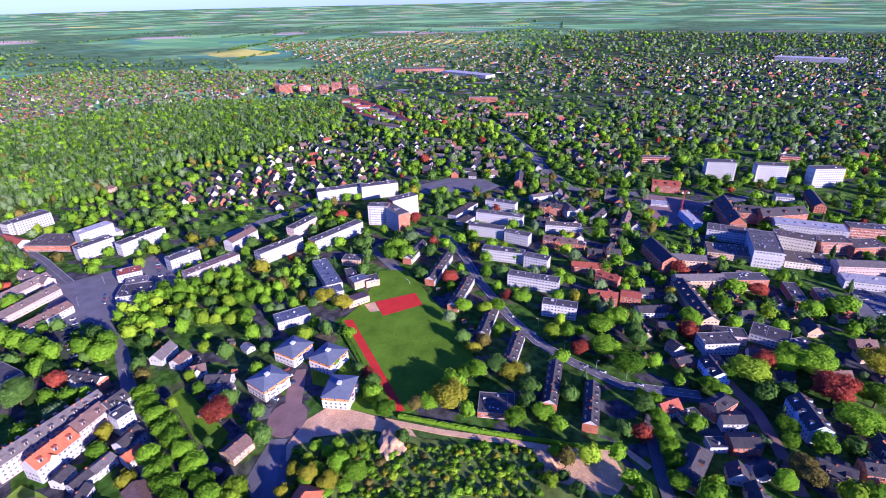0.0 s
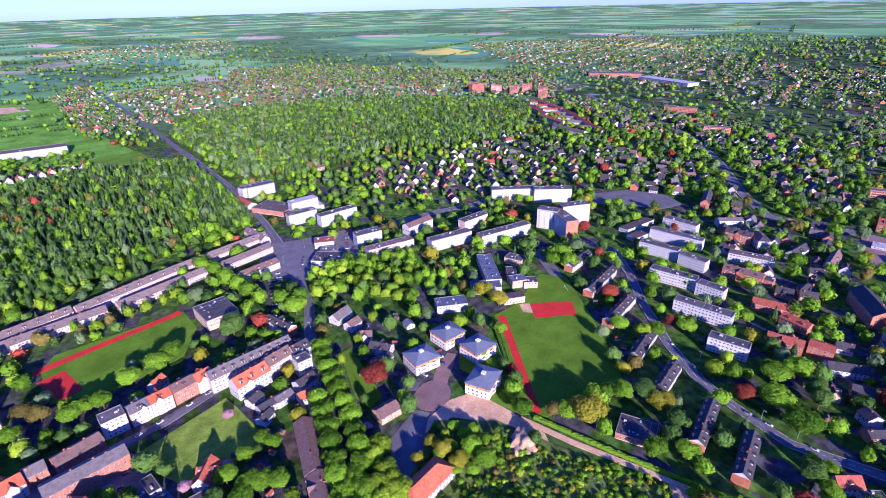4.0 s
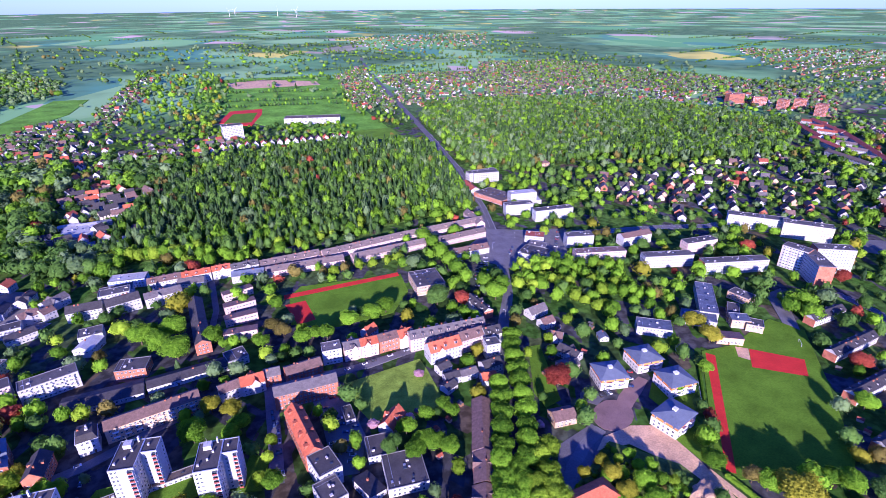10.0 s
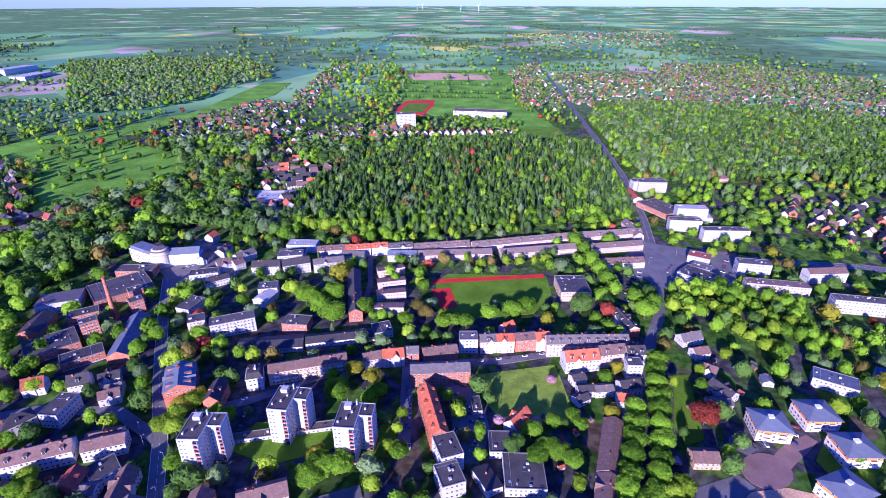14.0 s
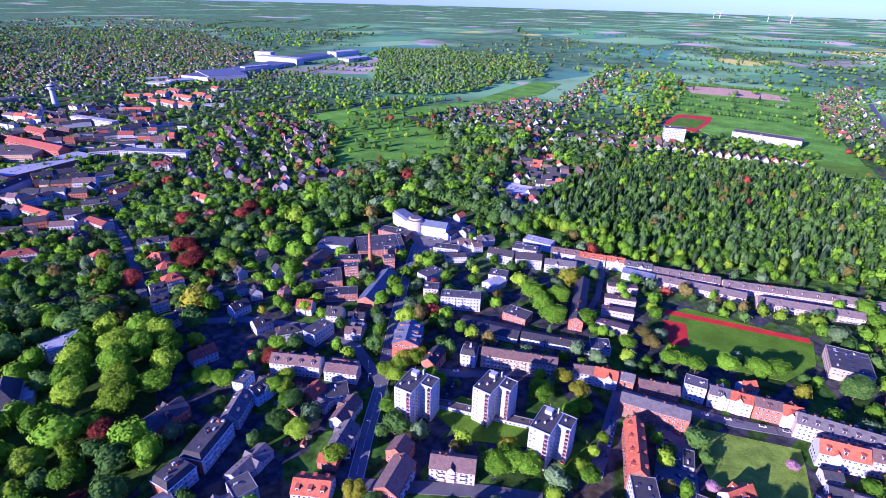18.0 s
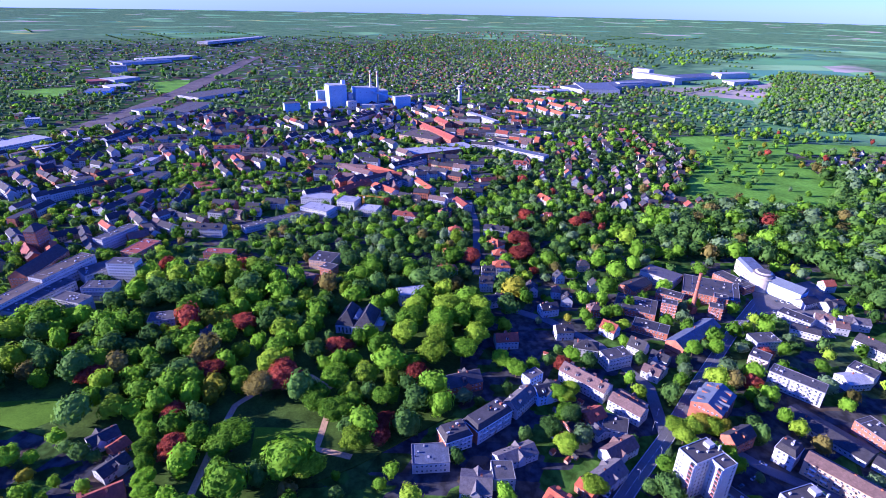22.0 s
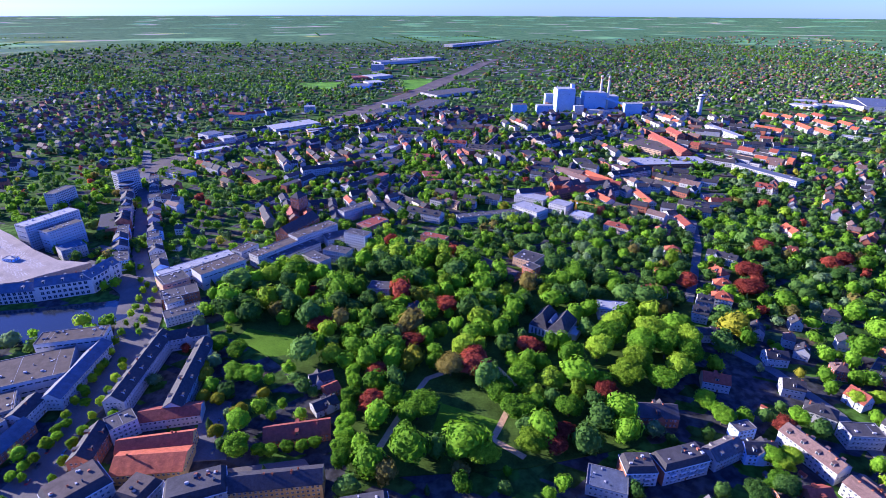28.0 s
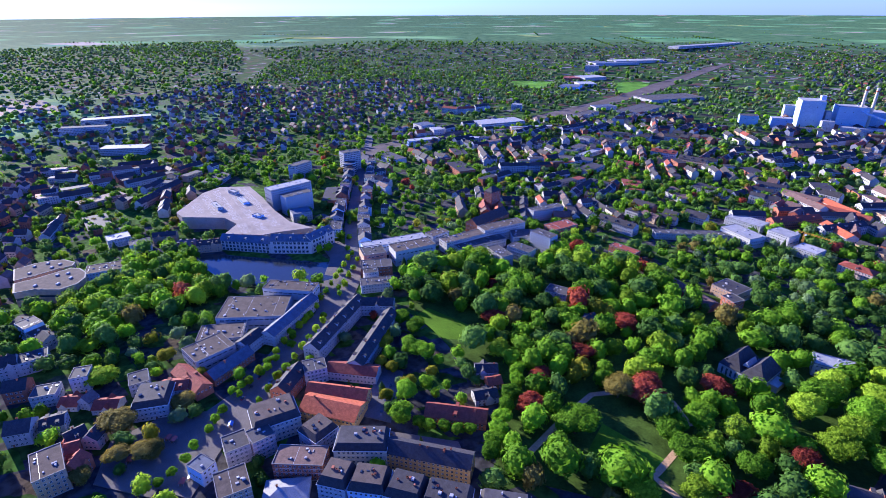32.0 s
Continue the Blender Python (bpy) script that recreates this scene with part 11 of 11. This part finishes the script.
suburb(16, 75, ((-352.0, 760.0), (-385.0, 910.0), (-330.0, 915.0), (-300.0, 765.0)), VILLAGE, REDS, "white houses along a village street", pitch=20, streets=30)
suburb(70, 75, ((-470.0, 1165.0), (-540.0, 1480.0), (-600.0, 2050.0), (-530.0, 2060.0), (-455.0, 1480.0), (-410.0, 1160.0)), VILLAGE, REDS, "white houses along a village street", pitch=24, streets=36)
suburb(80, 25, ((-345.2, 753.4), (-226.5, 782.5), (-250.1, 640.3), (-243.3, 548.8), (-310.8, 566.5)), VILLAGE, {"dark": 5, "brown": 2, "red": 1}, "white garden house with a pitched roof", things=True, pitch=17, streets=24, h=(5.2, 7.0), size=(11, 16))
suburb(60, 80, ((98.2, 2063.1), (207.9, 2100.5), (163.6, 1347.2), (168.3, 1170.4), (85.1, 1346.5)), VILLAGE, REDS, "white houses along the far road", pitch=22, streets=34)
suburb(120, 60, ((60.8, 1898.7), (176.9, 2257.5), (142.2, 1347.1), (80.3, 1270.4)), FARWALLS, FARROOFS, "white houses along the far road")
suburb(500, 12, ((198.4, 1900.2), (841.9, 1986.4), (1144.3, 1536.6), (890.7, 1207.7), (640.4, 1311.9), (148.0, 1270.9)), FARWALLS, FARROOFS, "distant settlement of red-roofed houses", pitch=20)
suburb(300, 20, ((177.8, 4139.3), (1414.7, 4534.9), (985.9, 3129.5), (333.1, 2934.7)), FARWALLS, FARROOFS, "far village of small houses", pitch=60, streets=90)
suburb(110, -30, ((-749.0, 377.3), (-986.2, 756.4), (-741.2, 728.9), (-504.3, 572.5), (-505.9, 425.9), (-621.0, 391.2)), WHITES, {"dark": 9, "rust": 1.6, "red": 0.5, "brown": 3}, "white villa with a pitched roof among trees", things=True, pitch=22, streets=34, h=(6, 8))
suburb(60, -20, ((-406.8, 221.4), (-408.4, 290.5), (-315.4, 253.3), (-291.7, 225.6), (-333.8, 183.7)), WHITES, DARKS, "white villa with a dark roof", things=True, pitch=22, h=(6, 8))
blocks(20, ((-771.2, 52.3), (-981.1, 88.5), (-858.5, 260.7), (-760.7, 364.9), (-627.9, 283.6), (-607.4, 196.0), (-692.5, 146.2)), TOWN, ROOFMIX, "town house in a street block with pitched roof")
suburb(1300, -25, ((-3144.5, 460.8), (-4410.0, 1498.0), (-3288.3, 2221.3), (-1929.2, 1516.9), (-1513.4, 914.0), (-1624.2, 438.6), (-1748.9, 220.6)), FARWALLS, FARROOFS, "far suburb of small houses", pitch=24, streets=38)
blocks(10, ((-1458.9, 170.7), (-1450.8, 384.2), (-1239.4, 629.5), (-902.9, 550.3), (-795.2, 374.2), (-936.7, 222.9), (-1051.1, 100.5)), TOWN, ROOFMIX, "town house in a street block with pitched roof")
suburb(25, 10, ((-233.9, 149.8), (-244.5, 189.1), (-200.8, 189.9), (-176.6, 145.2), (-196.7, 119.8)), BRICKS, DARKS, "town house with a dark roof", things=True)
blocks(15, ((-650.2, -315.9), (-814.1, -264.6), (-1071.6, -106.3), (-1042.4, 160.4), (-848.8, 203.9), (-738.8, 84.3), (-628.3, -39.4), (-583.3, -144.3), (-575.3, -257.3)), TOWN, ROOFMIX, "town house in a street block with pitched roof")
blocks(25, ((-940.7, -576.1), (-1196.1, -373.9), (-1367.7, -46.2), (-1144.1, 127.8), (-1071.6, -106.3), (-814.1, -264.6), (-672.3, -325.1)), TOWN, ROOFMIX, "town house in a street block with pitched roof")
suburb(240, -20, ((-1301.3, -1370.6), (-1766.0, -1031.8), (-1378.3, -426.0), (-984.1, -600.1), (-773.3, -815.8)), FARWALLS, FARROOFS, "distant houses among trees", h=(6, 10), pitch=28, streets=40)
suburb(900, 15, ((-1865.0, 429.0), (-2435.6, 793.3), (-2799.2, 1933.7), (-1999.3, 1642.6), (-1499.7, 1062.8), (-1513.0, 681.1), (-1539.7, 434.0)), FARWALLS, FARROOFS, "distant rows of red-roofed houses among trees", pitch=22, streets=34)
suburb(900, 10, ((-2766.2, -2186.7), (-3856.2, -582.5), (-6189.0, 3822.1), (-2169.2, 1776.3), (-1775.5, 619.9), (-2373.0, -365.6), (-1911.4, -1112.2)), FARWALLS, FARROOFS, "far suburb of small houses", pitch=34, streets=55)
blocks(20, ((-302.4, -648.8), (-472.5, -945.1), (-578.0, -769.5), (-662.2, -651.2), (-521.1, -613.5), (-430.3, -553.9), (-382.5, -534.6), (-325.7, -592.6)), TOWN, ROOFMIX, "town house in a street block with pitched roof")
blocks(60, ((-447.0, -378.7), (-684.2, -511.0), (-788.7, -536.5), (-778.1, -461.8), (-506.3, -322.5), (-481.5, -337.8)), TOWN, ROOFMIX, "town house in a street block with pitched roof")
suburb(260, 15, ((-441.3, -1189.5), (-800.2, -1515.8), (-1368.7, -1460.2), (-1179.5, -789.3), (-773.5, -573.6), (-619.7, -755.0)), FARWALLS, FARROOFS, "distant houses among trees", h=(6, 10), pitch=28, streets=40)

suburb(120, 30, ((-136.8, -532.2), (-272.6, -800.4), (-472.5, -945.1), (-302.4, -648.8), (-180.4, -463.6)), WHITES, DARKS, "town house with a dark roof", h=(7, 10), pitch=19, streets=28)
grove(170, {"green": 6, "deep": 4, "lime": 1.2, "bud": 0.8}, 12, 17, (-241, 524), (-139, 488), (-78, 498), (54, 541), (178, 578), (178, 612), (54, 580), (-78, 540), (-139, 528), (-241, 562), gap=0.72, broad=(0.36, 0.48), full=True)
grove(1900, DARKWOOD, 15, 22, (-241.1, 539.8), (-247.9, 780.6), (-187.9, 866.0), (-36.9, 932.0), (129.0, 942.4), (177.7, 867.4), (177.9, 588.7), (54.2, 552.7), (-77.9, 511.8), (-138.9, 499.7), gap=0.55, broad=(0.22, 0.33))
grove(5200, PALEWOOD, 13, 19, (206.4, 1142.9), (213.9, 780.6), (304.4, 715.9), (452.2, 770.7), (549.2, 717.3), (711.2, 679.4), (945.3, 864.8), (833.3, 1165.6), (522.2, 1358.7), (290.0, 1370.2), gap=0.5, broad=(0.28, 0.42))
grove(700, {"deep": 7, "green": 4, "willow": 3, "bud": 0.6, "copper": 0.15}, 15, 23, (-512.4, 430.4), (-541.9, 575.5), (-504.8, 681.0), (-642.1, 857.5), (-396.8, 916.2), (-231.0, 897.3), (-201.5, 762.5), (-328.6, 733.5), (-205.2, 542.1), (-211.0, 481.7), (-337.7, 510.0), (-377.7, 430.8), (-399.2, 388.1), gap=0.52, broad=(0.42, 0.58))
grove(2400, DISTANT, 12, 18, (-1727.9, 2133.1), (-1488.6, 2278.3), (-1047.9, 2284.0), (-789.5, 1967.7), (-726.1, 1749.2), (-765.6, 1519.1), (-734.3, 1300.9), (-801.9, 1163.4), (-943.8, 1103.3), gap=0.55, broad=(0.38, 0.55))
grove(170, GARDEN, 8, 12, (-640, 930), (-590, 1290), (-500, 1330), (-230, 1150), (-160, 940), (-330, 900), (-330, 770), (-400, 780), (-420, 900), gap=0.7)
grove(220, GARDEN, 8, 13, (78.4, 2098.9), (230.5, 2216.6), (177.9, 1347.3), (190.2, 1111.2), (131.7, 1072.4), (54.8, 1307.2), gap=0.8)
grove(260, GARDEN, 12, 20, (-440, 1180), (-520, 1500), (-620, 2100), (-360, 2150), (-250, 1700), (-240, 1250), gap=0.9)
for (x0, y0), (x1, y1) in (((-420, 1640), (60, 1610)), ((-330, 1490), (70, 1450)), ((-420, 1830), (90, 1960)), ((-250, 2080), (180, 2180)), ((-150, 1400), (60, 1380)), ((-230, 1385), (-60, 1400)), ((220, 1985), (1000, 2040)), ((230, 2480), (1000, 2370)), ((-560, 1700), (-620, 2300))):
    run = math.hypot(x1 - x0, y1 - y0)
    for k in range(int(run / 9)):
        p = k * 9 / run
        if noise.noise(Vector((x0, y0, k * 0.21))) > -0.25:
            WOODLAND[("deep", "green", "deep", "fir")[k * 7 % 4]].append((x0 + (x1 - x0) * p, y0 + (y1 - y0) * p + 5 * noise.noise(Vector((k * 0.5, x0, 0.0))), 8 + k * 5 % 6, 4.0 + k * 3 % 3))
grove(300, PARK, 15, 24, (-413.4, -250.8), (-476.4, -168.0), (-522.4, -95.0), (-479.5, 56.5), (-423.6, 187.2), (-339.1, 131.6), (-254.2, 88.5), (-232.9, 20.7), (-218.8, -75.5), (-275.8, -95.8), (-360.9, -208.9), gap=0.58, broad=(0.4, 0.58))
grove(560, {"deep": 7, "green": 4, "willow": 3, "bud": 0.6, "copper": 0.3}, 10, 16, (-556.3, -48.7), (-728.3, 114.7), (-768.7, 315.4), (-817.0, 598.8), (-597.7, 539.3), (-415.2, 336.1), (-371.7, 185.2), (-479.5, 56.5), gap=0.65, broad=(0.42, 0.6))
grove(220, PARK, 15, 24, (-603.6, 23.5), (-560.7, 176.0), (-607.0, 336.7), (-451.3, 394.9), (-339.2, 289.4), (-364.1, 204.6), (-324.2, 110.7), (-256.4, 61.9), (-227.2, 39.1), (-297.8, -29.1), gap=0.72, broad=(0.4, 0.58))
grove(350, GARDEN, 10, 16, (-1026.3, 661.3), (-828.8, 1105.8), (-561.6, 1188.4), (-345.6, 643.6), (-390.0, 471.7), (-960.6, 735.8), gap=0.7)
grove(2600, DISTANT, 10, 16, (-992.7, -1128.1), (-2022.9, -1846.9), (-2824.3, -1616.3), (-2387.7, -714.7), (-1633.3, -343.2), (-1123.0, -513.6), (-912.5, -665.9), gap=0.6)
grove(20, MIX, 9, 16, (-869.3, 791.8), (-848.6, 913.3), (-748.4, 976.6), (-575.5, 775.2), (-502.7, 639.4), (-612.3, 675.6), gap=2.0, check=False)
grove(40, MIX, 9, 16, (-733.8, 759.7), (-798.2, 886.3), (-688.9, 914.4), (-497.0, 791.2), (-422.0, 657.9), (-477.0, 590.8), (-554.2, 540.7), gap=1.5, check=False)
grove(520, GARDEN, 12, 20, (-639.7, -311.5), (-814.1, -264.6), (-1071.6, -106.3), (-1042.4, 160.4), (-848.8, 203.9), (-738.8, 84.3), (-618.5, -39.0), (-574.7, -142.5), gap=0.7, broad=(0.42, 0.58))
grove(500, GARDEN, 12, 20, (-940.7, -576.1), (-1196.1, -373.9), (-1367.7, -46.2), (-1144.1, 127.8), (-1071.6, -106.3), (-814.1, -264.6), (-672.3, -325.1), gap=0.7, broad=(0.42, 0.58))
grove(260, GARDEN, 8, 13, (-302.4, -648.8), (-472.5, -945.1), (-578.0, -769.5), (-662.2, -651.2), (-521.1, -613.5), (-430.3, -553.9), (-382.5, -534.6), (-325.7, -592.6), gap=0.7, broad=(0.42, 0.58))
grove(190, MIX, 7, 13, (-225, 938), (-40, 945), (60, 985), (62, 1090), (20, 1150), (-270, 1140), (-330, 960), gap=1.0, broad=(0.4, 0.55), full=True)
grove(60, MIX, 8, 14, (-300, 1140), (-225, 1150), (-225, 1400), (-330, 1400), gap=1.0, broad=(0.4, 0.55), full=True)
grove(170, MIX, 11, 18, (-749.0, 377.3), (-986.2, 756.4), (-741.2, 728.9), (-504.3, 572.5), (-505.9, 425.9), (-621.0, 391.2), gap=0.9, broad=(0.4, 0.55), full=True)
grove(110, MIX, 11, 17, (-200, 130), (-300, 200), (-400, 290), (-300, 400), (-200, 330), (-130, 200), gap=0.9, broad=(0.4, 0.55), full=True)
# grown trees among the outer houses
grove(520, MIX, 10, 17, (560.0, 420.0), (720.0, 690.0), (900.0, 640.0), (1100.0, 900.0), (1130.0, 540.0), (1000.0, 270.0), (720.0, 140.0), (480.0, 60.0), (450.0, 150.0), (640.0, 300.0), gap=1.0, broad=(0.4, 0.55), full=True)
grove(420, DISTANT, 11, 18, (1270.2, 326.0), (1448.7, -189.0), (1058.5, -211.2), (922.8, -86.2), (952.2, 98.1), (950.9, 227.0), gap=1.0, broad=(0.42, 0.58), full=True)
grove(600, DISTANT, 11, 18, (1075.3, 908.0), (1440.0, 1232.8), (1018.6, 2201.0), (671.7, 2237.0), (700.0, 1464.4), (921.6, 1444.2), gap=1.0, broad=(0.42, 0.58), full=True)
grove(130, GARDEN, 10, 16, (401.6, 79.1), (489.0, 30.6), (471.7, -41.2), (468.7, -103.7), (261.0, -85.7), (216.3, -11.8), (294.2, 15.2), (314.3, 47.9), gap=0.9, broad=(0.42, 0.55), full=True)
grove(900, DISTANT, 12, 20, (-3144.5, 460.8), (-4410.0, 1498.0), (-3288.3, 2221.3), (-1929.2, 1516.9), (-1513.4, 914.0), (-1624.2, 438.6), (-1748.9, 220.6), gap=1.0, broad=(0.45, 0.6), full=True)
# bushes on the rough ground
grove(620, {"deep": 3, "green": 5, "bud": 1.0, "yellow": 0.5, "lime": 2}, 0.6, 4.2, (138.3, 190.4), (167.9, 165.9), (169.5, 142.5), (202.2, 88.0), (206.3, 69.5), (174.2, 57.7), (88.9, 153.1), gap=0.5, roads=False, broad=(0.5, 0.9))
grove(4300, GARDEN, 8, 15, (-900, -700), (-900, 700), (-400, 950), (300, 950), (1000, 750), (1000, -200), (300, -120), (30, 60), (-60, -20), (-60, -500), (-300, -900), gap=0.72, broad=(0.38, 0.56))
grove(2200, DISTANT, 9, 15, (-1900, -1500), (-1900, 1200), (-900, 1300), (-900, -900), gap=0.8, broad=(0.45, 0.65))
grove(1500, DISTANT, 9, 15, (950, -600), (900, 900), (500, 1500), (1500, 1500), (2200, 600), (2000, -500), gap=0.8, broad=(0.45, 0.65))
grove(1800, DISTANT, 12, 24, (-3800, -2200), (-3800, 2600), (-2400, 3000), (-1850, 1300), (-1850, -1500), (-2500, -2500), gap=0.8, broad=(0.45, 0.65))
grove(1200, DISTANT, 12, 24, (1500, 1200), (3600, 1800), (3600, -600), (2000, -600), gap=0.8, broad=(0.45, 0.65))
grove(700, DISTANT, 12, 22, (-1700, 1500), (-1500, 3500), (1200, 3600), (1500, 1800), (600, 1300), (-400, 1450), gap=0.8, broad=(0.45, 0.65))
grove(5200, DISTANT, 11, 20, (-2300, -2300), (-700, -800), (-380, -620), (-100, -900), (300, -3600), (-1500, -4200), (-3300, -3400), gap=0.8, broad=(0.45, 0.65))
hedgerows(150, 1700, 7000, -75, 62)
hedgerows(60, 3500, 9000, 60, 150)
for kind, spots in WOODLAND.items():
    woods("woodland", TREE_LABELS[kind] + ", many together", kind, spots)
